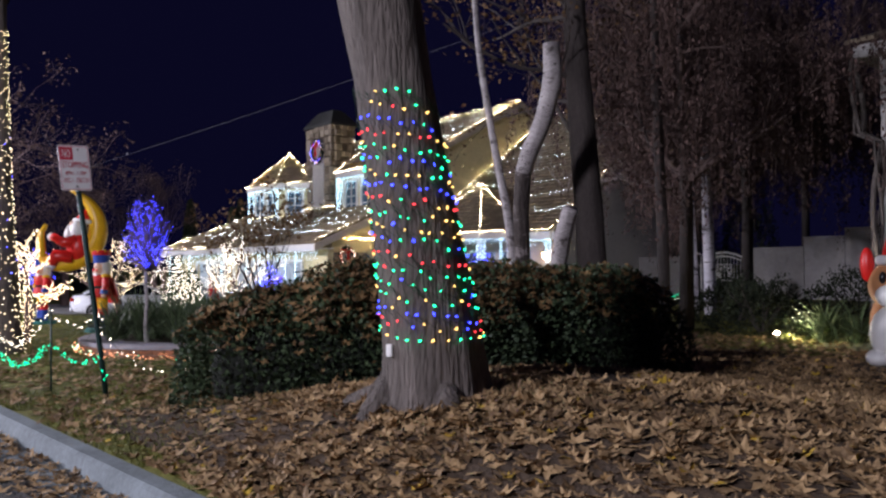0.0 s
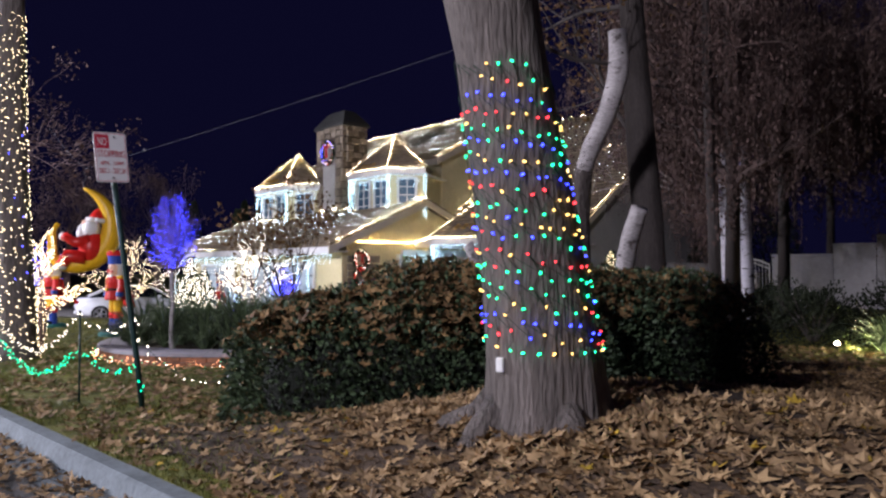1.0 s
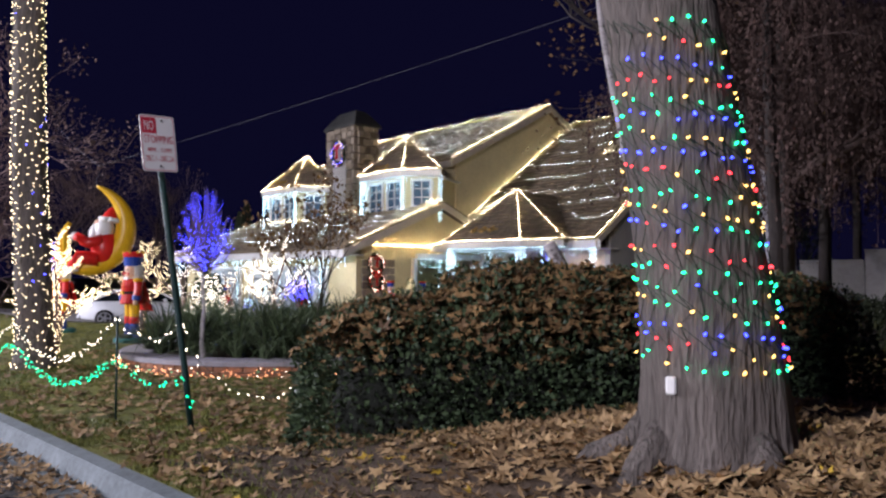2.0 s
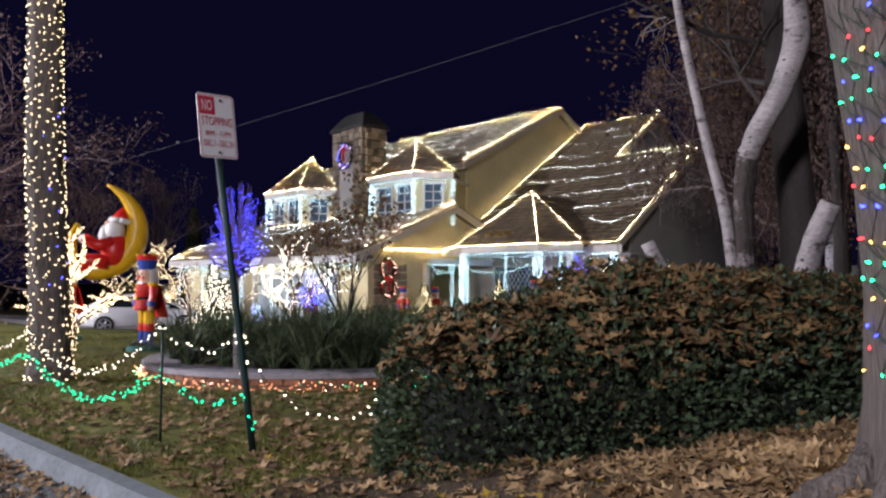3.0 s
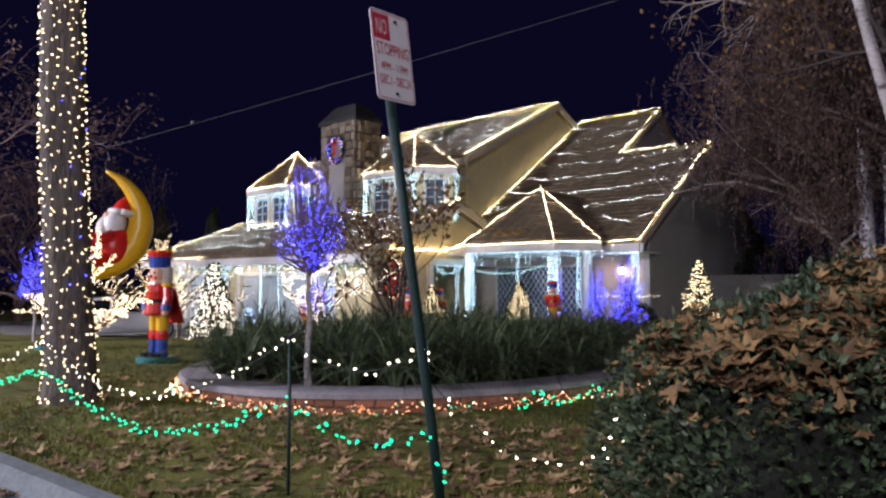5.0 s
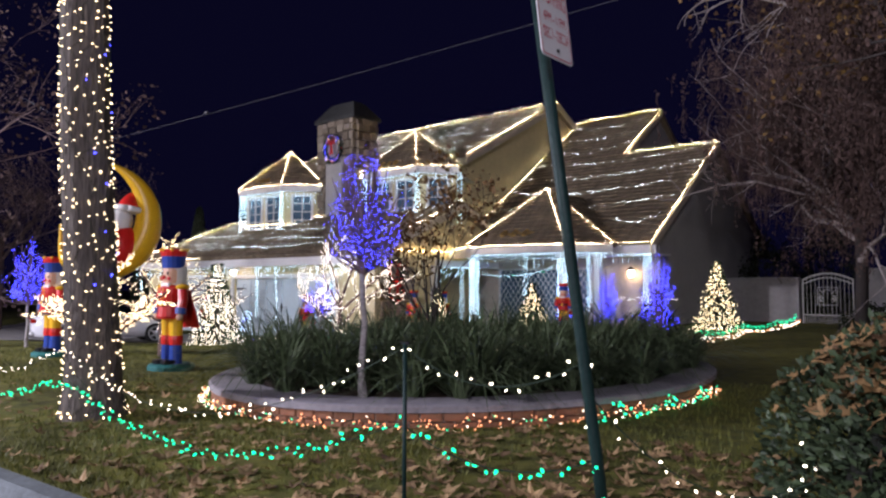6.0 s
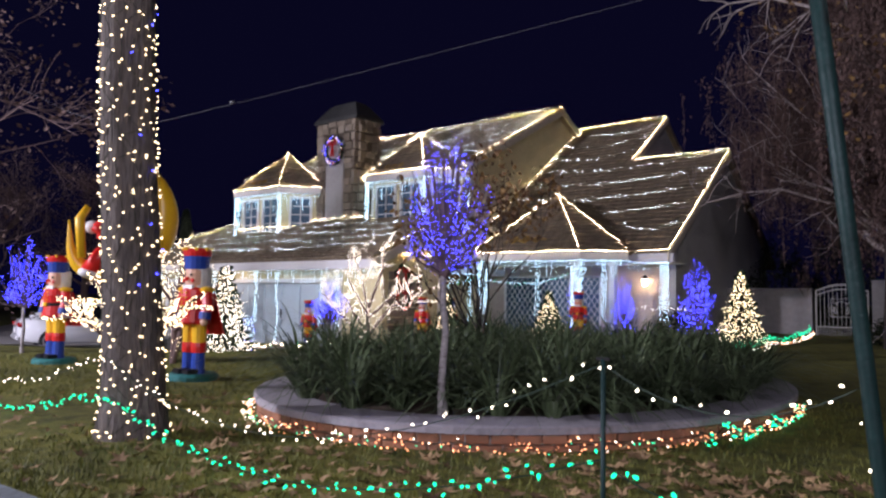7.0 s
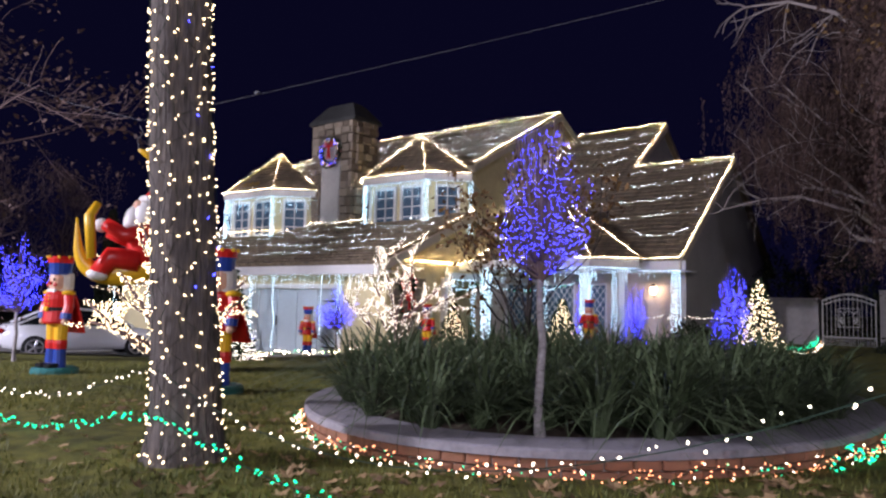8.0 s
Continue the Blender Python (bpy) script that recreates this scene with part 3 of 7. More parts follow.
wall([(-19.7, 24.4, 4.0), (-19.7, 31.0, 4.0), (-19.7, 31.0, rz(24.6) - 0.2), (-19.7, 27.8, rz(27.8) - 0.2), (-19.7, 24.4, rz(24.4) - 0.2)], (0.2, 0, 0), stucco_grey)
part("barge_board", Shape().slab([(-15.71, 18.9, 2.42), (-15.71, 24.4, rz(24.4) - 0.27), (-15.71, 24.4, rz(24.4) - 0.04), (-15.71, 18.9, 2.66)], (0.05, 0, 0)), fascia_paint, house)
part("barge_board", Shape().slab([(-19.29, 24.4, rz(24.4) - 0.27), (-19.29, 27.8, rz(27.8) - 0.27), (-19.29, 27.8, rz(27.8) - 0.04), (-19.29, 24.4, rz(24.4) - 0.04)], (0.05, 0, 0)), fascia_paint, house)
part("fascia", Shape().box(-19.45, 18.97, 2.55, 7.8, 0.06, 0.26, bevel=0.01), white_paint, house)
part("soffit", Shape().box(-19.45, 19.5, 2.42, 7.7, 1.1, 0.03), white_paint, house)


def window(x, y, z, w, h, turn, parent=None, rows=4, cols=2):
    """A sash window with muntins, facing -y before it is turned."""
    c, sn = math.cos(radians(turn)), math.sin(radians(turn))

    def at(a, d, e, sx, sy, sz, shape):
        shape.box(x + a * c - d * sn, y + a * sn + d * c, z + e, sx, sy, sz, turn)

    def spot(a, d, e):
        return (x + a * c - d * sn, y + a * sn + d * c, z + e)

    f = Shape()
    rim = [(-w / 2 - 0.05, -h / 2 - 0.05), (w / 2 + 0.05, -h / 2 - 0.05), (w / 2 + 0.05, h / 2 + 0.05), (-w / 2 - 0.05, h / 2 + 0.05)]
    gap = [(-w / 2 + 0.04, -h / 2 + 0.04), (w / 2 - 0.04, -h / 2 + 0.04), (w / 2 - 0.04, h / 2 - 0.04), (-w / 2 + 0.04, h / 2 - 0.04)]
    f.add([spot(p, d, e) for d in (-0.08, 0.02) for loop in (rim, gap) for p, e in loop],
          [(i, (i + 1) % 4, 4 + (i + 1) % 4, 4 + i) for i in range(4)] + [(8 + i, 12 + i, 12 + (i + 1) % 4, 8 + (i + 1) % 4) for i in range(4)]
          + [(i, 8 + i, 8 + (i + 1) % 4, (i + 1) % 4) for i in range(4)] + [(4 + i, 4 + (i + 1) % 4, 12 + (i + 1) % 4, 12 + i) for i in range(4)])
    win = part("window", f, white_paint, parent or house, "white multi-pane window")
    at(0, -0.06, -h / 2 - 0.08, w + 0.2, 0.14, 0.05, sh := Shape())
    part("sill", sh, white_paint, win)
    for i in range(1, cols):
        at(-w / 2 + w * i / cols, -0.03, 0, 0.03, 0.05, h - 0.06, b := Shape())
        part("muntin", b, white_paint, win)
    for i in range(1, rows):
        at(0, -0.031, -h / 2 + h * i / rows, w - 0.06, 0.045, 0.03, b := Shape())
        part("muntin", b, white_paint, win)
    for i in range(cols):
        for k in range(rows):
            at(-w / 2 + w * (i + 0.5) / cols, -0.012, -h / 2 + h * (k + 0.5) / rows, w / cols - 0.01, 0.008, h / rows - 0.01, pn := Shape())
            part("pane", pn, glass, win)
    return win


def bay(cx, fy, half, side, base, eave, apex, apex_y, back, seed, over=0.28, openings=True):
    """A half-octagon bay with a pointed shake roof: front corners at +-half, sides running back by side."""
    roof = [(cx - half - side, fy + side), (cx - half, fy), (cx + half, fy), (cx + half + side, fy + side)]
    inner = [(cx - half - side + over, fy + side + over * 0.4), (cx - half + over * 0.4, fy + over), (cx + half - over * 0.4, fy + over), (cx + half + side - over, fy + side + over * 0.4)]
    top = (cx, apex_y, apex)
    for i, (a, b) in enumerate(zip(roof, roof[1:])):
        shake_roof((*a, eave), (*b, eave), (top[0] + 0.001 * i + 0.01, top[1], apex), (top[0], top[1], apex), seed=seed + i, step=0.24)
    if openings:
        for a, b, k in ((roof[3], (cx + half, fy + 2.2 * side), 5), ((cx - half, fy + 2.2 * side), roof[0], 6)):
            shake_roof((*a, eave), (*b, eave), (top[0] + 0.01, top[1], apex), (top[0], top[1], apex), seed=seed + k)
    else:
        shake_roof((roof[3][0], roof[3][1], eave), (roof[3][0], back, eave), (cx, back, apex), top, seed=seed + 5)
        shake_roof((roof[0][0], back, eave), (roof[0][0], roof[0][1], eave), top, (cx, back, apex), seed=seed + 6)
    for a, b in zip(roof, roof[1:]):
        d = Vector((b[0] - a[0], b[1] - a[1], 0))
        out = Vector((d.y, -d.x, 0)).normalized() * 0.04
        part("fascia", Shape().slab([(*a, eave - 0.24), (*b, eave - 0.24), (*b, eave - 0.02), (*a, eave - 0.02)], out), white_paint, house)
    part("soffit", Shape().slab([(*q, eave - 0.25) for q in roof] + [(cx + half, back, eave - 0.25), (cx - half, back, eave - 0.25)], (0, 0, 0.02)), white_paint, house)
    if openings:
        ring = [(cx - half + 0.3, back)] + inner + [(cx + half - 0.3, back)]
        for a, b in zip(ring, ring[1:]):
            d = Vector((b[0] - a[0], b[1] - a[1], 0))
            wall([(*a, base), (*b, base), (*b, eave - 0.25), (*a, eave - 0.25)], Vector((-d.y, d.x, 0)).normalized() * 0.12)
        zc = (base + 0.45 + eave - 0.3) / 2
        hh = eave - 0.3 - base - 0.62
        for a, b in zip(inner, inner[1:]):
            d = Vector((b[0] - a[0], b[1] - a[1], 0))
            turn = math.degrees(math.atan2(d.y, d.x))
            L = d.length
            offs, ww = ([-L * 0.24, L * 0.24], L * 0.36) if L > 1.6 else ([0.0], L * 0.56)
            for o in offs:
                m = Vector((*a, 0)).lerp(Vector((*b, 0)), 0.5) + d.normalized() * o
                window(m.x, m.y - 0.0, zc, ww, hh, turn)
    return roof, top


bayR, topR = bay(-24.45, 17.0, 1.32, 1.05, 3.3, 5.53, 7.03, 18.4, 20.1, 20)
bayL, topL = bay(-31.2, 16.35, 1.4, 1.15, 3.2, 5.42, 7.02, 17.9, 20.1, 30)
bayP, topP = bay(-19.6, 17.6, 1.86, 1.0, 0, 2.72, 4.62, 19.6, 23.0, 40, openings=False)

# entrance front under the porch roof
wall_with_hole(-25.2, -16.1, FLOOR - 0.2, 2.45, 20.2, [(-22.1, -19.5, FLOOR + 0.25, 2.1), (-19.3, -18.4, FLOOR, 2.1)], material=stucco_pale)


def lattice_window(x0, x1, z0, z1, y, pitch=0.21):
    """A dark window with diamond leading in a white frame, facing -y."""
    f = Shape()
    for cx, cz, sx, sz in (((x0 + x1) / 2, z0 + 0.03, x1 - x0, 0.06), ((x0 + x1) / 2, z1 - 0.03, x1 - x0, 0.06), (x0 + 0.03, (z0 + z1) / 2, 0.06, z1 - z0 - 0.12), (x1 - 0.03, (z0 + z1) / 2, 0.06, z1 - z0 - 0.12)):
        f.box(cx, y, cz, sx, 0.09, sz)
    win = part("window", f, white_paint, house, "dark window with white diamond leading")
    part("pane", Shape().box((x0 + x1) / 2, y + 0.02, (z0 + z1) / 2, x1 - x0 - 0.12, 0.012, z1 - z0 - 0.12), glass, win)
    a, b, c, d = x0 + 0.06, x1 - 0.06, z0 + 0.06, z1 - 0.06
    for lean in (1, -1):
        k = a - (d - c) / 1.35
        while k < b + (d - c) / 1.35:
            ends = []
            for z in (c, d):
                x = k + lean * (z - (c + d) / 2) / 1.35
                ends.append((x, z))
            (xa, za), (xb, zb) = ends
            t0, t1 = 0.0, 1.0
            if abs(xb - xa) > 1e-6:
                u, v = sorted(((a - xa) / (xb - xa), (b - xa) / (xb - xa)))
                t0, t1 = max(t0, u), min(t1, v)
            if t1 - t0 > 0.02:
                part("lead", Shape().tube([(xa + (xb - xa) * t0, y, za + (zb - za) * t0), (xa + (xb - xa) * t1, y, za + (zb - za) * t1)], 0.0095, 4), white_paint, win)
            k += pitch
    return win


lattice_window(-22.1, -19.5, FLOOR + 0.25, 2.1, 20.26)
lattice_window(-19.3, -18.4, FLOOR, 2.1, 20.26)
for x, y in ((-21.35, 17.9), (-18.0, 17.9), (-17.15, 18.5)):
    c = Shape()
    c.box(x, y, (FLOOR + 2.46) / 2, 0.2, 0.2, 2.46 - FLOOR, bevel=0.02)
    c.box(x, y, FLOOR + 0.1, 0.28, 0.28, 0.2, bevel=0.02)
    c.box(x, y, 2.38, 0.28, 0.28, 0.12, bevel=0.02)
    part("porch_post", c, white_paint, house)
part("porch_floor", Shape().box(-19.2, 18.9, FLOOR + 0.04, 6.6, 2.5, 0.16, bevel=0.02), concrete_drive, house)
part("inner_wall", Shape().box(-19.3, 24.0, 0.9, 6.0, 0.1, 2.6), stucco, house)

# chimney with stone quoins round a stucco panel
CH = (-28.95, -26.85, 17.5, 18.7, 3.4, 7.85)
part("chimney", Shape().box((CH[0] + CH[1]) / 2, (CH[2] + CH[3]) / 2, (CH[4] + CH[5]) / 2, CH[1] - CH[0] - 0.1, CH[3] - CH[2] - 0.1, CH[5] - CH[4]), dark_mortar, house)
chim = house.children[-1]
part("panel", Shape().box(-27.95, 17.5, 5.55, 0.95, 0.1, 3.1, bevel=0.02), stucco_grey, chim, "smooth stucco panel")
hood = Shape()
x0, x1, y0, y1 = CH[0] - 0.12, CH[1] + 0.12, CH[2] - 0.12, CH[3] + 0.12
hood.add([(x0, y0, 7.84), (x1, y0, 7.84), (x1, y1, 7.84), (x0, y1, 7.84), (x0 + .02, y0 + .02, 7.97), (x1 - .02, y0 + .02, 7.97), (x1 - .02, y1 - .02, 7.97), (x0 + .02, y1 - .02, 7.97),
          (x0 + 0.45, y0 + 0.38, 8.5), (x1 - 0.45, y0 + 0.38, 8.5), (x1 - 0.45, y1 - 0.38, 8.5), (x0 + 0.45, y1 - 0.38, 8.5), (x0 + 0.6, y0 + 0.5, 8.62), (x1 - 0.6, y0 + 0.5, 8.62), (x1 - 0.6, y1 - 0.5, 8.62), (x0 + 0.6, y1 - 0.5, 8.62)],
         [(3, 2, 1, 0)] + [(4 * r + i, 4 * r + (i + 1) % 4, 4 * r + 4 + (i + 1) % 4, 4 * r + 4 + i) for r in range(3) for i in range(4)] + [(12, 13, 14, 15)])
part("hood", hood, cap_metal, chim, "dark metal chimney hood")

# flat link between the porch and the wing, with its beam
part("beam", Shape().box(-22.0, 17.68, 2.52, 1.5, 0.14, 0.26, bevel=0.01), white_paint, house)
part("porch_ceiling", Shape().box(-21.6, 19.0, 2.62, 1.6, 2.6, 0.05), white_paint, house)

# ---- lights on the house ----


def edge(name, runs, seed, r=0.0066, spacing=0.058, m=None):
    return light_string(name, runs, spacing, m or pale, r, "warm white string lights along the roof edge", "roof edge lights", seed=seed, jitter=0.015)


edge("wing_edge_lights", [[(HIP, 17.9, 4.36), (-28.9, 17.45, 4.2), (-26.8, 17.45, 4.2), (-22.0, 17.9, 4.36), (WX1 + 0.03, 17.85, 4.34), (WX1 + 0.03, 13.45, 2.5)], [(HIP, 17.9, 4.36), (WX0, WE[0], 2.5), (WX0 + 3.0, WE[0] - 0.03, 2.46), (-30.6, WE[0] - 0.04, 2.44)]], 1)
for nm, rf, tp, sd in (("bay_edge_lights", bayR, topR, 3), ("bay_edge_lights", bayL, topL, 4), ("porch_edge_lights", bayP, topP, 5)):
    e = tp[2]
    ev = {3: 5.53, 4: 5.42, 5: 2.72}[sd]
    mx = (rf[1][0] + rf[2][0]) / 2
    ring = [(q[0] + math.copysign(0.06, q[0] - mx), q[1] - 0.07, ev + 0.02) for q in rf]
    edge(nm, [ring] + [[(*q, ev + 0.09), (tp[0], tp[1] - 0.04, e + 0.11)] for q in rf], sd, 0.0068)
edge("upper_roof_edge_lights", [[(-35.6, 25.65, 9.43), (-23.0, 25.65, 9.43), (-22.95, 19.45, 6.28)], [(-35.6, 25.65, 9.43), (-37.0, 19.5, 6.28)]], 7)
edge("low_roof_edge_lights", [[(-23.2, 27.8, rz(27.8) + 0.08), (-19.3, 27.8, rz(27.8) + 0.08), (-19.27, 24.4, rz(24.4) + 0.08), (-15.72, 24.4, rz(24.4) + 0.08), (-15.67, 18.9, 2.78), (-16.98, 18.9, 2.74)], [(-23.1, 27.8, rz(27.8) + 0.1), (-23.1, 20.6, rz(20.6) + 0.1)]], 8)
edge("chimney_foot_lights", [[(-29.8, 17.3, 4.1), (-29.0, 17.42, 4.12), (-26.8, 17.42, 4.12), (-26.75, 18.3, 4.3)]], 9, m=warm)

# mostly hidden bulb rows, added only to brighten the gable wall
edge("gable_foot_lights", [[(-22.08, y, 2.60) for y in lin(14.9, 21.4, 12)], [(-22.1, y, 2.57) for y in lin(14.9, 21.4, 12)]], 14, 0.0075, 0.04, gable_fill_glow)
edge("beam_lights", [[(-22.7, 17.6, 2.68), (-21.3, 17.6, 2.7)]], 15)

for rf, z0, sd in ((bayR, 4.02, 16), (bayL, 3.92, 17)):
    edge("bay_foot_lights", [[(q[0] * 0.94 + 0.06 * (rf[1][0] + rf[2][0]) / 2, q[1] + 0.2, z0) for q in rf]], sd, 0.0145, 0.06, warm)

# swags across the roofs, a string for each row
swag_label = "row of cool white lights swagged across the shake roof"


def swag(run, spacing, seed):
    light_string("roof_swag", [run], spacing * 0.92, cool, 0.0068, swag_label, "roof swags", seed=seed, jitter=0.042)


for i in range(8):
    y = 27.8 - (i + 0.7) / 8.4 * 8.2
    x1 = -19.45 if y > 24.5 else -15.9
    x0 = -23.0 if y > 21.0 else -17.6
    run = []
    for k in range(13):
        u = k / 12
        yy = y - 0.42 * 4 * u * (1 - u)
        run.append((x0 + (x1 - x0) * u, yy, rz(yy) + 0.1))
    swag(run, 0.11, 110 + i)
for i in range(5):
    y = 25.7 - (i + 0.8) / 5.6 * 6.2
    swag([(x, y - 0.05 * math.sin(x * 2.1), 9.35 - (25.7 - y) * 0.508 + 0.1) for x in lin(-35.4, -23.2, 30)], 0.12, 120 + i)
for i in range(5):
    y = 17.7 - (i + 0.5) / 5.6 * 4.2
    swag([(x, y + 0.12 * math.sin(x * 0.9 + i), 4.27 - (17.9 - y - 0.12 * math.sin(x * 0.9 + i)) * 0.42 + 0.1) for x in lin(-35.0 - 0.2 * i, -22.3, 40)], 0.13, 130 + i)


def icicles(name, a, b, z, drop, seed, long=()):
    rng = random.Random(seed)
    a, b = Vector(a), Vector(b)
    n = int((b - a).length / 0.16)
    runs = [[(*a.lerp(b, 0)[:2], z), (*b[:2], z)]]
    for i in range(n + 1):
        p = a.lerp(b, (i + rng.uniform(-.3, .3)) / max(1, n))
        h = drop * rng.choice((0.45, 0.7, 1.0, 1.25))
        runs.append([(p.x, p.y, z), (p.x + rng.uniform(-.02, .02), p.y, z - h)])
    for t in long:
        p = a.lerp(b, t)
        for dx in (-0.05, 0.0, 0.05):
            runs.append([(p.x + dx, p.y - 0.02, z), (p.x + dx * 1.4, p.y - 0.02, z - 1.7)])
    return light_string(name, runs, 0.06, icy, 0.0105, "cool white icicle lights hanging under the eave", "icicle lights", seed=seed, jitter=0.012, wire=0.004)


icicles("icicle_light_string", (-35.8, 13.62), (-22.0, 13.62), 2.14, 0.34, 21, (0.03, 0.2, 0.45, 0.62, 0.9))
icicles("icicle_light_string", (bayP[1][0], 17.66), (bayP[2][0], 17.66), 2.45, 0.34, 22, (0.06, 0.62))
icicles("icicle_light_string", (bayP[2][0], 17.66), (bayP[3][0], 18.6), 2.45, 0.34, 23, (0.5,))
icicles("icicle_light_string", (bayP[3][0], 18.95), (-15.72, 18.95), 2.4, 0.34, 24, (0.85, 0.97))
for rf, ev, sd in ((bayR, 5.53, 25), (bayL, 5.42, 28)):
    for i in range(3):
        icicles("icicle_light_string", (rf[i][0], rf[i][1] + 0.05), (rf[i + 1][0], rf[i + 1][1] + 0.05), ev - 0.25, 0.5, sd + i, (0.02, 0.98) if i else (0.05, 0.5, 0.95))


# posts wound in lights, and a green swag under the porch beam
for x, y, top in ((-21.35, 17.9, 2.3), (-18.0, 17.9, 2.3)):
    turns_up = [(x + 0.15 * math.cos(a), y + 0.15 * math.sin(a), FLOOR + 0.2 + (top - FLOOR - 0.2) * a / (math.tau * 30)) for a in lin(0, math.tau * 30, 360)]
    light_string("post_lights", [turns_up], 0.06, icy, 0.0105, "cool white lights wound round the porch post", "wound porch posts", seed=int(-x * 3), jitter=0.02)
light_string("porch_swag", [sag((-22.05, 16.95, 2.02), (-21.5, 17.8, 2.05), 0.22) + sag((-21.4, 17.75, 2.05), (-18.1, 17.75, 2.1), 0.3)], 0.06, [green, icy, icy], 0.012, "green and white garland swagged under the porch beam", "icicle lights", seed=141, jitter=0.03)
icicles("icicle_light_string", (-22.0, 17.0), (-21.4, 17.7), 2.08, 0.4, 142, (0.75,))
light_string("eave_drop_lights", [[(-26.2, 13.6, 2.1), (-26.22, 13.62, 1.2), (-26.1, 13.6, 0.9), (-26.2, 13.6, -0.1)], [(-24.1, 13.6, 2.1), (-24.15, 13.62, 0.4)]], 0.035, icy, 0.011, "cool white light strings hanging before the garage door", "icicle lights", seed=143, jitter=0.02)

# ---- trees ----
def limb(s, p, d, length, r, rng, depth, twigs, bend=0.25, fork=3, up=0.1, n=6, min_r=0.004):
    """A tapering, bending limb that forks; ends are gathered in twigs."""
    pts, rad = [Vector(p)], [r]
    d = Vector(d).normalized()
    k = 5
    for i in range(k):
        d = (d + Vector((rng.uniform(-1, 1), rng.uniform(-1, 1), rng.uniform(-1, 1) + up)) * bend).normalized()
        pts.append(pts[-1] + d * length / k)
        rad.append(max(min_r, r * (1 - 0.62 * (i + 1) / k)))
    s.tube(pts, rad, n if r > 0.03 else 4, caps=False)
    if depth == 0:
        twigs.append((pts[-1], d))
        twigs.append((pts[-3], d))
        return
    for i in range(fork):
        j = rng.randint(2, k)
        v = Vector((rng.uniform(-1, 1), rng.uniform(-1, 1), rng.uniform(-0.4, 1))).normalized()
        limb(s, pts[j], (d + v * 0.9), length * rng.uniform(0.55, 0.8), rad[j] * 0.7, rng, depth - 1, twigs, bend, fork, up, n, min_r)


def leaf_cards(s, at, d, size, rng, fold=0.3):
    """A small pointed leaf, folded along its rib."""
    d = Vector(d).normalized()
    w = d.orthogonal().normalized()
    w = (Matrix.Rotation(rng.uniform(0, math.tau), 3, d) @ w)
    u = d.cross(w)
    a = Vector(at)
    s.add([a, a + d * size * 0.5 + w * size * 0.3 + u * size * fold * 0.3, a + d * size, a + d * size * 0.5 - w * size * 0.3 + u * size * fold * 0.3], [(0, 1, 2), (0, 2, 3)])


def trunk_shape(path, radii, n=40, ridges=0.05, seed=0):
    """A trunk with furrowed bark as real relief."""
    s = Shape()
    pts = [Vector(p) for p in path]
    dense, rad = [], []
    for i in range(len(pts) - 1):
        m = max(2, int((pts[i + 1] - pts[i]).length / 0.07))
        for k in range(m):
            dense.append(pts[i].lerp(pts[i + 1], k / m))
            rad.append(radii[i] + (radii[i + 1] - radii[i]) * k / m)
    dense.append(pts[-1])
    rad.append(radii[-1])
    vs, fs = [], []
    for p, r in zip(dense, rad):
        for k in range(n):
            a = math.tau * k / n
            q = Vector((math.cos(a), math.sin(a), 0))
            f = 1 + ridges * (noise.noise((q.x * 7 + seed, q.y * 7, p.z * 1.1)) + 0.6 * noise.noise((q.x * 16, q.y * 16 + seed, p.z * 2.6)))
            vs.append(p + q * r * f)
    for i in range(len(dense) - 1):
        for k in range(n):
            fs.append((i * n + k, i * n + (k + 1) % n, (i + 1) * n + (k + 1) % n, (i + 1) * n + k))
    fs.append(tuple(range((len(dense) - 1) * n, len(dense) * n)))
    return s.add(vs, fs)


# the big street tree with a net of coloured lights
MT = (-4.0, 3.5)
mz = ground_z(*MT) - 0.05
big = thing("street_tree", (*MT, mz), "large grey-barked street tree wrapped in net lights", "tree")
mt_path = [(0.0, 0.01, -0.1), (0.0, 0.0, 0.05), (0.01, -0.01, 0.2), (0.02, -0.04, 0.4), (0.015, -0.11, 0.85), (-0.025, -0.175, 1.35), (-0.09, -0.215, 1.85), (-0.14, -0.27, 2.35), (-0.22, -0.34, 3.0), (-0.28, -0.4, 3.7), (-0.3, -0.42, 5.6)]
mt_r = [0.5, 0.43, 0.395, 0.37, 0.335, 0.308, 0.295, 0.285, 0.31, 0.29, 0.25]
part("trunk", trunk_shape(mt_path, mt_r, 64, 0.035, 3), bark, big, smooth=True)
s, tw = Shape(), []
rng = random.Random(5)
for d, z in (((-0.9, -0.2, 0.8), 3.1), ((0.7, 0.5, 0.9), 4.4), ((-0.3, 0.7, 1.0), 5.0), ((0.2, -0.6, 1.2), 5.4), ((0, 0.1, 1), 5.5)):
    limb(s, (-0.3, -0.1, z), d, 2.2, 0.14, rng, 2, tw)
part("branchwork", s, bark, big, smooth=True)
rt = Shape()
for a, L in ((222, 0.74), (252, 0.6), (160, 0.55), (330, 0.52)):
    q = Vector((math.cos(radians(a)), math.sin(radians(a)), 0))
    rt.tube([q * 0.3 + Vector((0, 0, 0.22)), q * 0.42 + Vector((0, 0, 0.06)), q * (L * 0.85) + Vector((0, 0, -0.02)), q * L + Vector((0, 0, -0.12))], [0.09, 0.095, 0.08, 0.05], 10)
part("root_flare", rt, bark, big, smooth=True)


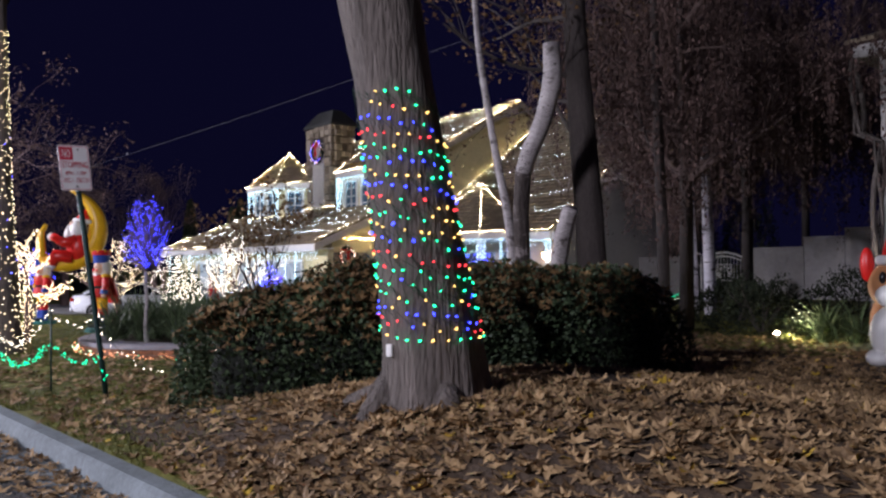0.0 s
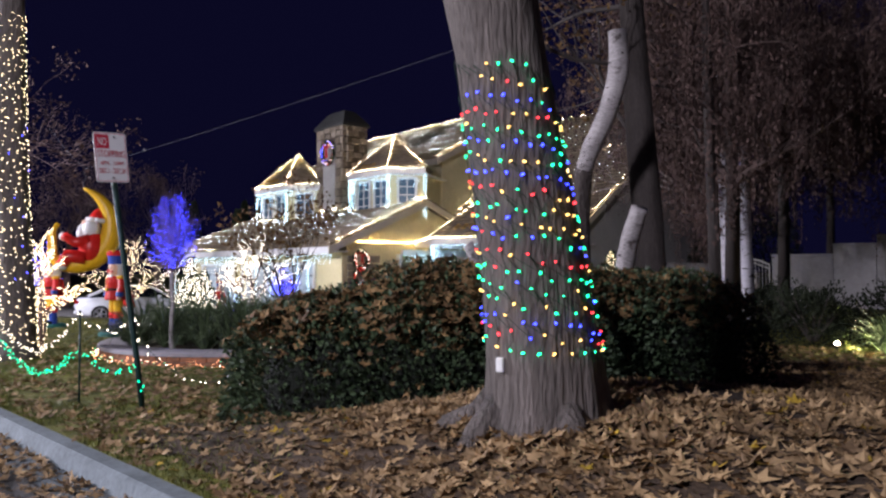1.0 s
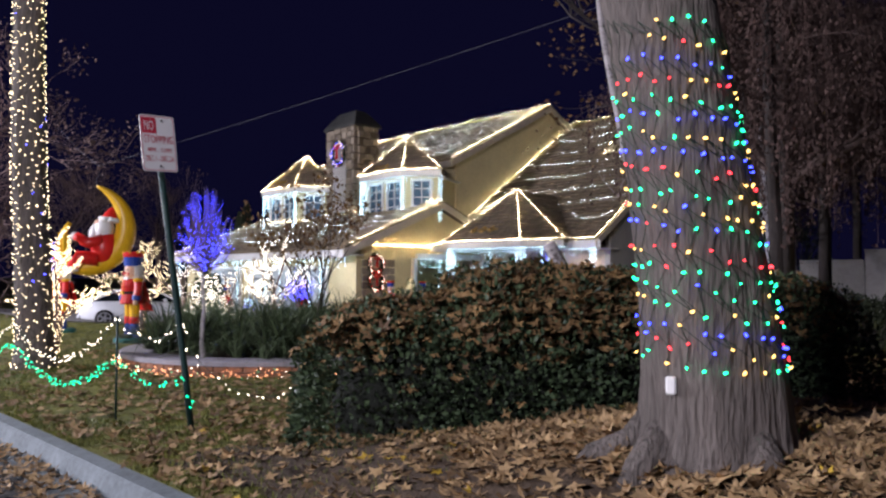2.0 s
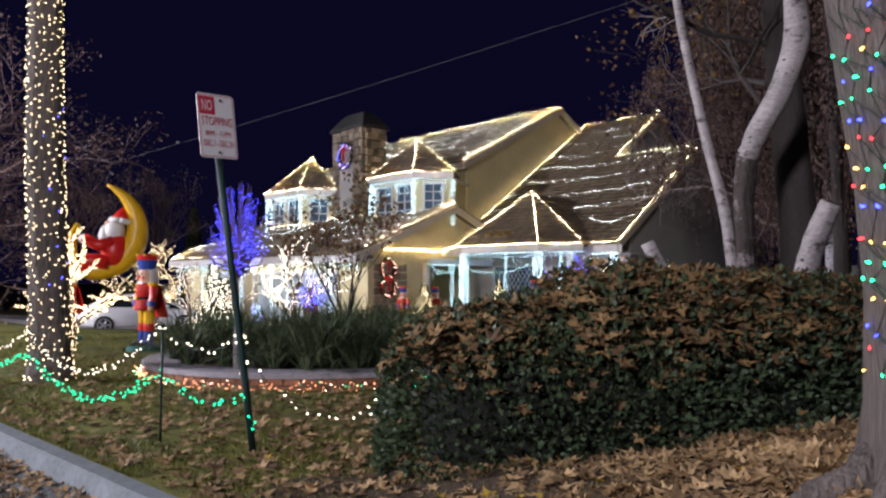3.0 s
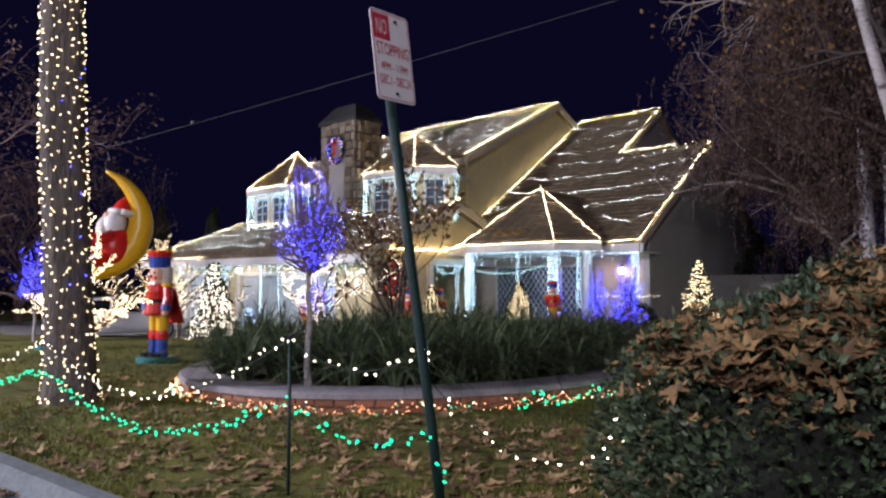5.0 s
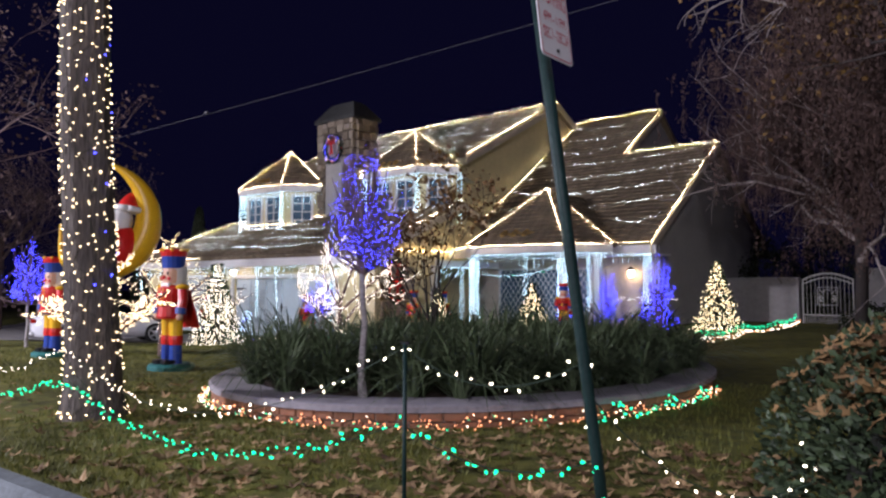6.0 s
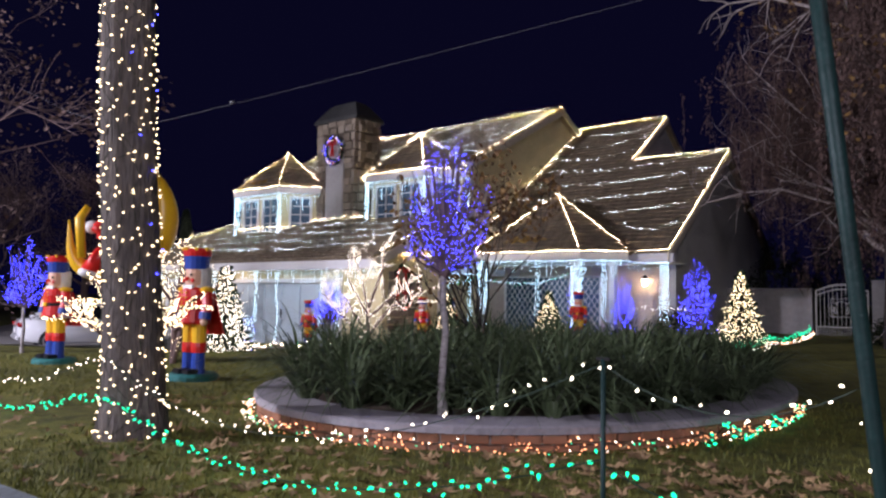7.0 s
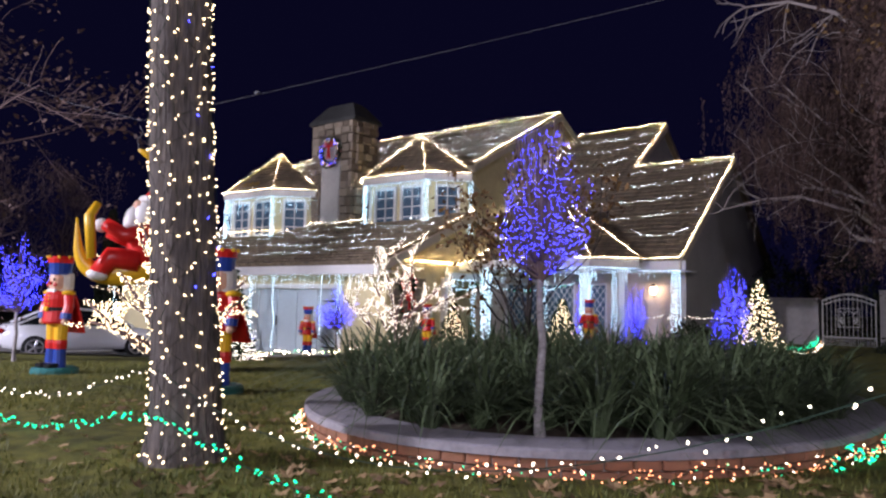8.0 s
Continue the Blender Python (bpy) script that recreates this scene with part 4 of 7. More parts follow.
def wrap_lights(name, path, radii, base, z0, z1, dz, per, mats, r, label, seed, turns=(0, 360), net=True, rows=None, slope=0.0, peak=0.0):
    """A net of lights on a trunk: rows round it, bulbs where the cords cross."""
    rng = random.Random(seed)
    c, b = Shape(), Shape()
    prev = None
    z, row = z0, 0

    def at(zz, a):
        for i in range(len(path) - 1):
            if path[i][2] <= zz <= path[i + 1][2]:
                u = (zz - path[i][2]) / (path[i + 1][2] - path[i][2])
                p = Vector(path[i]).lerp(Vector(path[i + 1]), u)
                rr = radii[i] + (radii[i + 1] - radii[i]) * u + 0.018
                return Vector((base[0] + p.x + math.cos(a) * rr, base[1] + p.y + math.sin(a) * rr, base[2] + zz))
        return Vector((base[0], base[1], base[2] + zz))

    while z < z1:
        line = []
        for k in range(per):
            a = radians(turns[0] + (turns[1] - turns[0]) * (k + 0.5 * (row % 2)) / per)
            p = at(max(z0, z + slope * (0.5 - k / per) + rng.uniform(-0.5, 0.5) * dz * (0.55 if net else 1.0)), a + rng.uniform(-0.2, 0.2) * (0.3 if net else 1.0))
            line.append(p)
            if peak and abs(k / per - 0.5) > 0.1 + 0.6 * (z1 - z) / peak:
                continue
            b.slot = rng.choice(rows[row % len(rows)]) if rows and rng.random() < 0.85 else rng.randrange(len(mats))
            b.bulb(p, r * rng.uniform(0.8, 1.2), rng)
        if prev:
            for k in range(1, per):
                c.tube([prev[k], (prev[k] + line[k]) / 2, line[k]], 0.0024, 3, caps=False)
                c.tube([prev[k], line[(k - 1 + (row % 2)) % per] if net else line[k]], 0.0024, 3, caps=False)
        prev = line
        z += dz * rng.uniform(0.85, 1.15)
        row += 1
    root = tagged(part(name, c, cord), label, "string lights")
    part("bulbwork", b, list(mats), root)["kind"] = "stuff"
    return root


wrap_lights("light_net", mt_path, mt_r, (*MT, mz), 0.5, 2.26, 0.098, 13, [net_green, net_red, net_blue, net_amber], 0.0074, "net of red, green, blue and amber lights round the trunk", 31, turns=(-142, 52),
            rows=[(0, 0, 3), (1, 3), (2,), (3, 0), (2, 0), (0,), (1, 3, 1), (2, 2, 0), (3,)], slope=0.16, peak=0.6)
part("cord_plug", Shape().box(-4.0, 3.07, mz + 0.42, 0.05, 0.03, 0.09, 20, bevel=0.008), white_paint, scene.objects["light_net"], "white plug box at the cord's end")

# the second street tree, wrapped in warm white lights
LT = (-13.61, 2.5)
lz = ground_z(*LT) - 0.03
lt = thing("street_tree", (*LT, lz), "street tree trunk wrapped thickly in warm white lights", "tree")
lt_path = [(0, 0, -0.1), (0, 0, 0.08), (-0.01, 0, 0.3), (-0.06, -0.01, 0.95), (-0.1, -0.045, 1.8), (-0.14, -0.09, 2.65), (-0.19, -0.13, 4.5), (-0.2, -0.14, 7.0)]
lt_r = [0.34, 0.285, 0.25, 0.236, 0.225, 0.219, 0.205, 0.18]
part("trunk", trunk_shape(lt_path, lt_r, 40, 0.05, 9), bark, lt, smooth=True)
s, tw = Shape(), []
for d in ((-0.9, 0.5, 0.9), (0.3, 0.8, 1.1), (0.1, -0.4, 1.2), (-0.6, -0.2, 1.1)):
    limb(s, (-0.2, 0, 6.0 + 0.4 * d[1]), d, 2.4, 0.11, rng, 2, tw)
part("branchwork", s, bark, lt, smooth=True)
wrap_lights("light_wrap", lt_path, lt_r, (*LT, lz), 0.05, 5.4, 0.1, 14, [warm_mini] * 30 + [blue], 0.0064, "warm white lights wound round the trunk", 32, net=False)

# ---- hedge ----
def hedge_volume(cx, cy, hx, hy, top, seed, turn=0.0):
    """Points and normals over a rounded, lumpy hedge."""
    rng = random.Random(seed)
    pts = []
    n = int(21000 * (hx * hy * 0.5 + hx + hy) / 4.0)
    c, sn = math.cos(radians(turn)), math.sin(radians(turn))
    for _ in range(n):
        a = rng.uniform(0, math.tau)
        e = math.asin(rng.random() ** 0.85)
        ca, sa = math.cos(a), math.sin(a)
        k = (abs(ca) ** 4 + abs(sa) ** 4) ** -0.25
        ca, sa = ca * k, sa * k
        ce, se = math.cos(e), math.sin(e)
        k = (ce ** 3 + se ** 3) ** (-1 / 3)
        ce, se = ce * k, se * k
        lump = 1 + 0.10 * noise.noise((ca * 2.2 + seed, sa * 2.2, se * 2.2)) + 0.06 * noise.noise((ca * 6 + seed, sa * 6, se * 5))
        f = lump * (1 - 0.2 * rng.random() ** 2)
        x, y, z = hx * ca * ce * f, hy * sa * ce * f, top * se * f
        px, py = cx + x * c - y * sn, cy + x * sn + y * c
        g = ground_z(px, py)
        zz = max(g + 0.02, 0.2 + z)
        nx, ny, nz = (ca * abs(ca) * ce), (sa * abs(sa) * ce), se ** 2 * 1.3 + 0.12
        pts.append(((px, py, zz), (nx * c - ny * sn, nx * sn + ny * c, nz)))
    return pts


def star_leaf(s, at, normal, size, rng, curl=0.25):
    """A five-lobed fallen leaf, curled, lying on the surface with that normal."""
    nrm = Vector(normal).normalized()
    w = nrm.orthogonal().normalized()
    w = Matrix.Rotation(rng.uniform(0, math.tau), 3, nrm) @ w
    u = nrm.cross(w)
    a = Vector(at)
    vs = [a]
    cu = curl * rng.uniform(-0.6, 1.3)
    for k, rr in enumerate((1.0, 0.42, 0.82, 0.36, 0.62, 0.22, 0.62, 0.36, 0.82, 0.42)):
        t = math.tau * k / 10
        q = size * rr * 0.5 * rng.uniform(0.85, 1.1)
        vs.append(a + w * math.cos(t) * q + u * math.sin(t) * q + nrm * (cu * q * rr * 0.9 + rng.uniform(-.1, .1) * q))
    s.add(vs, [(0, 1 + k, 1 + (k + 1) % 10) for k in range(10)])


rng = random.Random(8)


def hedge(name, boxes, label, leaf=0.055, litter=0.0, seed=1):
    s, dead, core = Shape(), Shape(), Shape()
    for i, (cx, cy, hx, hy, top, turn) in enumerate(boxes):
        for p, nr in hedge_volume(cx, cy, hx, hy, top, seed + i, turn):
            d = Vector(nr).normalized() + Vector((rng.uniform(-1, 1), rng.uniform(-1, 1), rng.uniform(-0.7, 1))) * 0.9
            leaf_cards(s, p, d, leaf * rng.uniform(0.6, 1.3), rng)
            if nr[2] > 0.35 and rng.random() < litter * 1.9 * smooth01((nr[2] - 0.42) / 0.5) and noise.noise((p[0] * 1.2, p[1] * 1.2, 0)) > -0.25:
                star_leaf(dead, (p[0], p[1], p[2] + 0.02), (rng.uniform(-.6, .6) + nr[0] * 0.5, rng.uniform(-.6, .6) + nr[1] * 0.5, 1), rng.uniform(0.1, 0.22), rng, 0.5)
            elif rng.random() < litter * 0.03:
                star_leaf(dead, (p[0] + nr[0] * 0.03, p[1] + nr[1] * 0.03, p[2] + 0.01), (nr[0] + rng.uniform(-.4, .4), nr[1] + rng.uniform(-.4, .4), nr[2] + 0.4), rng.uniform(0.08, 0.16), rng, 0.5)
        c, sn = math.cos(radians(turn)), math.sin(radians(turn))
        # solid filler under the leaves, coloured as inner shade
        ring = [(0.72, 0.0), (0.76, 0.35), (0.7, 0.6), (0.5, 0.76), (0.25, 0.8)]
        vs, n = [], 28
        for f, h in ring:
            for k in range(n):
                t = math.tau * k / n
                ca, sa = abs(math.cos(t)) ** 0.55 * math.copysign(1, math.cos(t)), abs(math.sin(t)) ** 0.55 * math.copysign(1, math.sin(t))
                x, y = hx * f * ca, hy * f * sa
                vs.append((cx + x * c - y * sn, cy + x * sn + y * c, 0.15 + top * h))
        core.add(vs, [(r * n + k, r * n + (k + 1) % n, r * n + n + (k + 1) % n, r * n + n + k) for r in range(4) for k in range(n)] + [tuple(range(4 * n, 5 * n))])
    root = tagged(part(name, core, hedge_core_shade), label, "hedge")
    part("foliage", s, hedge_leaf, root)["kind"] = "stuff"
    if litter:
        part("leaf_litter", dead, hedge_litter, root, "brown fallen leaves caught on top")["kind"] = "stuff"
    return root


hedge("hedge", [(-6.62, 4.02, 1.28, 0.86, 1.16, 50), (-6.24, 4.86, 1.38, 1.15, 1.38, 62), (-5.95, 5.9, 1.1, 0.95, 1.36, 79)], "clipped dark green hedge strewn with brown leaves", litter=0.22, seed=3)
hedge("hedge", [(-5.5, 7.25, 1.15, 0.9, 1.3, 70)], "clipped dark green hedge strewn with brown leaves", litter=0.12, seed=7)

# ---- planter with strap-leaved plants ----
PC, PA, PB = (-12.5, 7.0), 2.72, 3.55


def oval(a, f=1.0, d=0.0):
    return (PC[0] + (PA * f + d) * math.cos(a), PC[1] + (PB * f + d) * math.sin(a))


def oval_band(name, d0, d1, z0, z1, material, parent, label="", n=96):
    s = Shape()
    for i in range(n):
        a = math.tau * i / n
        o0, o1 = oval(a, 1, d0), oval(a, 1, d1)
        s.v += [(*o0, z0), (*o0, z1 - 0.012), (o0[0] + (o1[0] - o0[0]) * 0.04, o0[1] + (o1[1] - o0[1]) * 0.04, z1), (*o1, z1), (*o1, z0)]
    for i in range(n):
        k = (i + 1) % n
        for j in range(5):
            s.f.append((5 * i + j, 5 * i + (j + 1) % 5, 5 * k + (j + 1) % 5, 5 * k + j))
            s.m.append(0)
    return part(name, s, material, parent, label, smooth=False)


planter = thing("planter", (0, 0, 0), "oval brick planter with a concrete cap", "planter")
oval_band("core_wall", -0.02, -0.22, 0.0, 0.345, mortar, planter)
oval_band("cap", 0.05, -0.42, 0.345, 0.41, cap_stone, planter, "smooth grey concrete cap")
s = Shape()
n = 64
s.add([(*oval(math.tau * i / n, 1, -0.4), 0.36) for i in range(n)] + [(*PC, 0.5)], [(i, (i + 1) % n, n) for i in range(n)])
part("soil", s, soil, planter, "dark planter soil")


def strap_clump(s, at, height, rng, n=34, width=0.024):
    """A fountain of long arching blades."""
    for _ in range(n):
        a = rng.uniform(0, math.tau)
        q = Vector((math.cos(a), math.sin(a), 0))
        w = Vector((-q.y, q.x, 0)) * width * rng.uniform(0.7, 1.2) * 0.5
        L, reach = height * rng.uniform(0.5, 1.0), height * rng.uniform(0.45, 1.5)
        p0 = Vector(at) + q * rng.uniform(0, 0.08)
        vs = []
        for k in range(5):
            u = k / 4
            p = p0 + q * reach * u ** 1.4 + Vector((0, 0, L * (1.55 * u - 0.85 * u * u * (reach / height + 0.3))))
            f = (1 - u ** 2.5)
            vs += [p - w * f, p + w * f]
        s.add(vs, [(2 * k, 2 * k + 1, 2 * k + 3, 2 * k + 2) for k in range(4)])


rng = random.Random(14)
group = "strap-leaved plants in the planter"
spots = []
while len(spots) < 170:
    a, f = rng.uniform(0, math.tau), rng.random() ** 0.5
    x, y = oval(a, 0.9 * f)
    if (x + 11.6) ** 2 + (y - 4.08) ** 2 < 0.2 or any((x - u) ** 2 + (y - v) ** 2 < 0.055 for u, v in spots):
        if len(spots) > 130 and rng.random() < 0.02:
            break
        continue
    spots.append((x, y))
for x, y in spots:
    s = Shape()
    strap_clump(s, (0, 0, 0), rng.uniform(0.78, 1.12) * (1.0 if x < -10.6 else 0.85), rng, 64)
    tagged(part("strap_leaf_plant", s, blade_leaf, at=(x, y, 0.38)), "dark green clump of long arching strap leaves", "plant", group)


# ---- lit and bare ornamental trees ----
def lit_tree(name, at, trunk_h, crown_h, crown_r, bulbs, label, seed, trunk_mat=birch_bark, trunk_r=0.035, count=260, r=0.012, group="", wrap=False, spread=0.5, shape_fn=None):
    """A small bare tree with lights on all its twigs."""
    rng = random.Random(seed)
    x, y, z = at
    root = thing(name, at, label, "tree", group)
    s, tw = Shape(), []
    pts = [Vector((0.012 * math.sin(k * 1.7 + seed), 0.012 * math.cos(k * 2.1), trunk_h * k / 5)) for k in range(6)]
    s.tube([Vector((0, 0, -0.06))] + pts, [trunk_r * 2.2] + [trunk_r * (1.35 if k == 0 else 1 - 0.05 * k) for k in range(6)], 10)
    part("trunk", s, trunk_mat, root, smooth=True)
    br, b = Shape(), Shape()
    mats = bulbs if isinstance(bulbs, (list, tuple)) else [bulbs]
    nb = max(12, count // 14)
    for i in range(nb):
        u = i / nb
        a = i * 2.4 + rng.uniform(-.3, .3)
        h = trunk_h + crown_h * 0.45 * rng.random() - 0.05
        tip_h = trunk_h + crown_h * (0.12 + 0.88 * rng.random())
        v = (tip_h - trunk_h) / crown_h
        rr = crown_r * (shape_fn(v) if shape_fn else math.sin(math.pi * min(1, 0.12 + v * 0.85)) ** 0.7) * rng.uniform(0.55, 1.05)
        tip = Vector((math.cos(a) * rr, math.sin(a) * rr, tip_h))
        st = Vector((0, 0, min(h, tip_h - 0.1)))
        mid = st.lerp(tip, 0.5) + Vector((math.cos(a), math.sin(a), -0.2)) * rr * 0.22
        line = [st, st.lerp(mid, 0.6), mid, mid.lerp(tip, 0.55), tip]
        br.tube(line, [trunk_r * 0.4, trunk_r * 0.3, trunk_r * 0.22, trunk_r * 0.14, 0.003], 5, caps=False)
        for k in range(count // nb):
            t = rng.uniform(0.2, 1.0)
            j = min(3, int(t * 4))
            p = line[j].lerp(line[j + 1], t * 4 - j) + Vector((rng.uniform(-1, 1), rng.uniform(-1, 1), rng.uniform(-1, 1))) * crown_r * 0.12
            b.slot = rng.randrange(len(mats))
            b.bulb(p, r * rng.uniform(0.8, 1.25))
    if wrap:
        for k in range(int(trunk_h / 0.018)):
            a = k * 0.9
            b.bulb((math.cos(a) * trunk_r * 1.25, math.sin(a) * trunk_r * 1.25, 0.02 + k * 0.018), r)
    part("branchwork", br, twig, root, smooth=True)
    part("bulbwork", b, list(mats), root, "many tiny lit bulbs")["kind"] = "stuff"
    return root


lit_tree("blue_light_tree", (-11.61, 4.08, 0.40), 1.15, 1.2, 0.34, blue, "slim pale-barked tree with its crown wound in blue lights", 41, count=1450, r=0.0029, group="blue-lit trees", shape_fn=lambda v: 0.35 + 1.0 * math.sin(math.pi * (0.15 + 0.72 * v)) - 0.35 * v)
lit_tree("blue_light_tree", (-22.5, 4.95, 0.1), 0.95, 1.35, 0.5, blue, "slim pale-barked tree with its crown wound in blue lights", 42, count=900, r=0.0055, group="blue-lit trees")
lit_tree("blue_light_tree", (-21.2, 11.4, 0.0), 0.7, 0.95, 0.55, blue, "slim pale-barked tree with its crown wound in blue lights", 43, count=900, r=0.006, group="blue-lit trees")
lit_tree("blue_light_shrub", (-12.57, 12.5, 0.30), 0.25, 1.65, 0.55, blue, "upright shrub wound in blue lights", 44, count=800, r=0.0056, group="blue-lit shrubs", shape_fn=lambda v: 1.0 - 0.75 * v)
lit_tree("blue_light_shrub", (-16.7, 18.3, 0.0), 0.25, 1.75, 0.5, blue, "upright shrub wound in blue lights", 45, count=800, r=0.0062, group="blue-lit shrubs", shape_fn=lambda v: 1.0 - 0.7 * v)
lit_tree("blue_light_shrub", (-18.6, 18.9, 0.0), 0.25, 1.75, 0.42, blue, "upright shrub wound in blue lights", 46, count=700, r=0.0062, group="blue-lit shrubs", shape_fn=lambda v: 1.0 - 0.7 * v)


def wrapped_tree(name, at, arms, bulbs, r, label, seed, density=0.022, trunk=0.05, group="white-lit bare trees", twigs=8):
    """A bare tree whose trunk and limbs are wound in lights. arms: (base height, tip offset)."""
    rng = random.Random(seed)
    root = thing(name, at, label, "tree", group)
    w, b = Shape(), Shape()

    def wound(p, q, r0, r1):
        p, q = Vector(p), Vector(q)
        m = p.lerp(q, 0.5) + Vector((rng.uniform(-1, 1), rng.uniform(-1, 1), rng.uniform(-0.2, 0.8))) * (q - p).length * 0.1
        line = [p, m, q]
        w.tube(line, [r0, (r0 + r1) / 2, r1], 6)
        n = int((q - p).length / density)
        for k in range(n):
            t = k / n
            c = p.lerp(m, t * 2) if t < 0.5 else m.lerp(q, t * 2 - 1)
            v = Vector((rng.uniform(-1, 1), rng.uniform(-1, 1), rng.uniform(-1, 1))).normalized()
            b.bulb(c + v * (r0 + (r1 - r0) * t + 0.028 * rng.random()), r * rng.uniform(0.7, 1.2))
        return m

    top = max(a[0] for a in arms)
    for _ in range(3):
        wound((0, 0, 0), (0, 0, top), trunk, trunk * 0.7)
    for h, tip in arms:
        s0, e = Vector((0, 0, h)), Vector(tip)
        wound(s0, e, trunk * 0.55, trunk * 0.3)
        for _ in range(twigs):
            f = s0.lerp(e, rng.uniform(0.35, 0.95))
            wound(f, f + Vector((rng.uniform(-1, 1), rng.uniform(-1, 1), rng.uniform(-0.1, 1.1))) * (e - s0).length * 0.42, trunk * 0.2, 0.005)
    part("branchwork", w, twig, root, smooth=True)
    part("bulbwork", b, bulbs, root, "close-wound warm white bulbs")["kind"] = "stuff"
    return root


wrapped_tree("lit_bare_tree", (-15.0, 3.12, 0.18), [(1.0, (-0.14, -0.18, 1.85)), (0.9, (0.05, 0.2, 1.75)), (0.6, (0.3, 0.7, 1.2)), (0.6, (-0.34, -0.55, 1.15)), (1.1, (-0.04, 0.0, 1.95)), (0.55, (0.2, 0.5, 0.95)), (0.8, (-0.25, -0.3, 1.4)), (0.7, (-0.45, -0.45, 0.95))], warm_mini, 0.006, "bare little tree wound in warm white lights", 51, 0.010, 0.045, twigs=5)
wrapped_tree("lit_bare_tree", (-18.8, 5.85, 0.15), [(1.0, (-0.6, -0.3, 1.9)), (1.05, (0.3, 0.15, 2.0)), (0.7, (0.8, 0.5, 1.5)), (0.65, (-0.8, -0.75, 1.3)), (1.1, (0.02, 0.1, 2.1)), (0.6, (0.9, 0.2, 1.1)), (0.75, (-0.7, -0.9, 1.7))], warm_mini, 0.0056, "bare little tree wound in warm white lights", 55, 0.024, 0.05)
wrapped_tree("lit_bare_tree", (-16.2, 7.75, 0.15), [(1.0, (-0.35, -0.1, 2.05)), (1.0, (0.25, 0.1, 2.1)), (0.55, (0.85, 0.35, 1.35)), (0.5, (-0.95, -0.2, 1.3)), (0.9, (-0.7, 0.1, 1.65)), (0.85, (0.7, 0.5, 1.6)), (0.6, (0.2, -0.7, 1.2))], pale_mini, 0.0046, "bare little tree wound in warm white lights", 52, 0.0085, 0.045, twigs=7)
wrapped_tree("lit_bare_tree", (-24.5, 9.2, -0.15), [(1.0, (-0.45, -0.1, 2.1)), (1.0, (0.35, 0.1, 2.2)), (0.55, (0.95, 0.35, 1.4)), (0.5, (-0.95, -0.2, 1.4)), (0.9, (-0.7, 0.1, 1.75)), (0.85, (0.8, 0.5, 1.7))], pale_mini, 0.0056, "bare little tree wound in warm white lights", 53, 0.032, 0.05)
wrapped_tree("lit_bare_tree", (-27.5, 12.3, -0.3), [(1.0, (-0.45, -0.1, 1.9)), (1.0, (0.35, 0.1, 2.0)), (0.55, (0.95, 0.35, 1.4)), (0.5, (-0.95, -0.2, 1.4)), (0.9, (-0.7, 0.1, 1.75))], pale_mini, 0.006, "bare little tree wound in warm white lights", 54, 0.035, 0.05)


def lit_conifer(at, height, radius, bulbs, r, label, seed, count=420):
    rng = random.Random(seed)
    root = thing("lit_conifer", at, label, "tree", "white-lit conifers")
    s, b, w = Shape(), Shape(), Shape()
    w.tube([(0, 0, -0.02), (0, 0, height * 0.97)], [radius * 0.09, 0.008], 7)
    tiers = 17
    for i in range(tiers):
        z = height * (0.08 + 0.9 * i / tiers)
        rr = radius * (1 - i / tiers) + 0.03
        m = max(5, int(15 * (1 - 0.6 * i / tiers)))
        for k in range(m):
            a = math.tau * (k + rng.random()) / m + i
            q = Vector((math.cos(a), math.sin(a), 0))
            e = q * rr * rng.uniform(0.8, 1.1) + Vector((0, 0, z - rr * 0.15 + rng.uniform(-.03, .03)))
            st = Vector((0, 0, z + rr * 0.12))
            w.tube([st, e], [0.007, 0.003], 3, caps=False)
            for _ in range(12):
                f = rng.uniform(0.25, 1)
                leaf_cards(s, st.lerp(e, f), (e - st).normalized() + Vector((rng.uniform(-1, 1), rng.uniform(-1, 1), rng.uniform(-.6, .6))), rng.uniform(0.06, 0.11), rng)
            for _ in range(max(2, count // (tiers * 4))):
                b.bulb(st.lerp(e, rng.uniform(0.4, 1.05)) + Vector((rng.uniform(-1, 1), rng.uniform(-1, 1), rng.uniform(-1, 1))) * 0.02, r * rng.uniform(0.8, 1.2))
    part("trunk", w, bark_dark, root)
    part("needles", s, needle, root)["kind"] = "stuff"
    part("bulbwork", b, bulbs, root)["kind"] = "stuff"
    return root


lit_conifer((-13.4, 17.8, 0.3), 1.9, 0.62, warm_mini, 0.0076, "small conifer covered in warm white lights", 61, 952)
lit_conifer((-21.0, 8.3, 0.0), 2.05, 0.62, pale_mini, 0.0076, "small conifer covered in warm white lights", 62, 1054)
lit_conifer((-17.4, 15.4, 0.1), 1.5, 0.55, warm_mini, 0.0076, "small conifer covered in warm white lights", 63, 714)
lit_conifer((-22.6, 9.4, -0.05), 1.7, 0.6, pale_mini, 0.0076, "small conifer covered in warm white lights", 64, 714)
lit_conifer((-20.9, 15.6, 0.0), 1.5, 0.5, warm_mini, 0.0076, "small conifer covered in warm white lights", 65, 714)

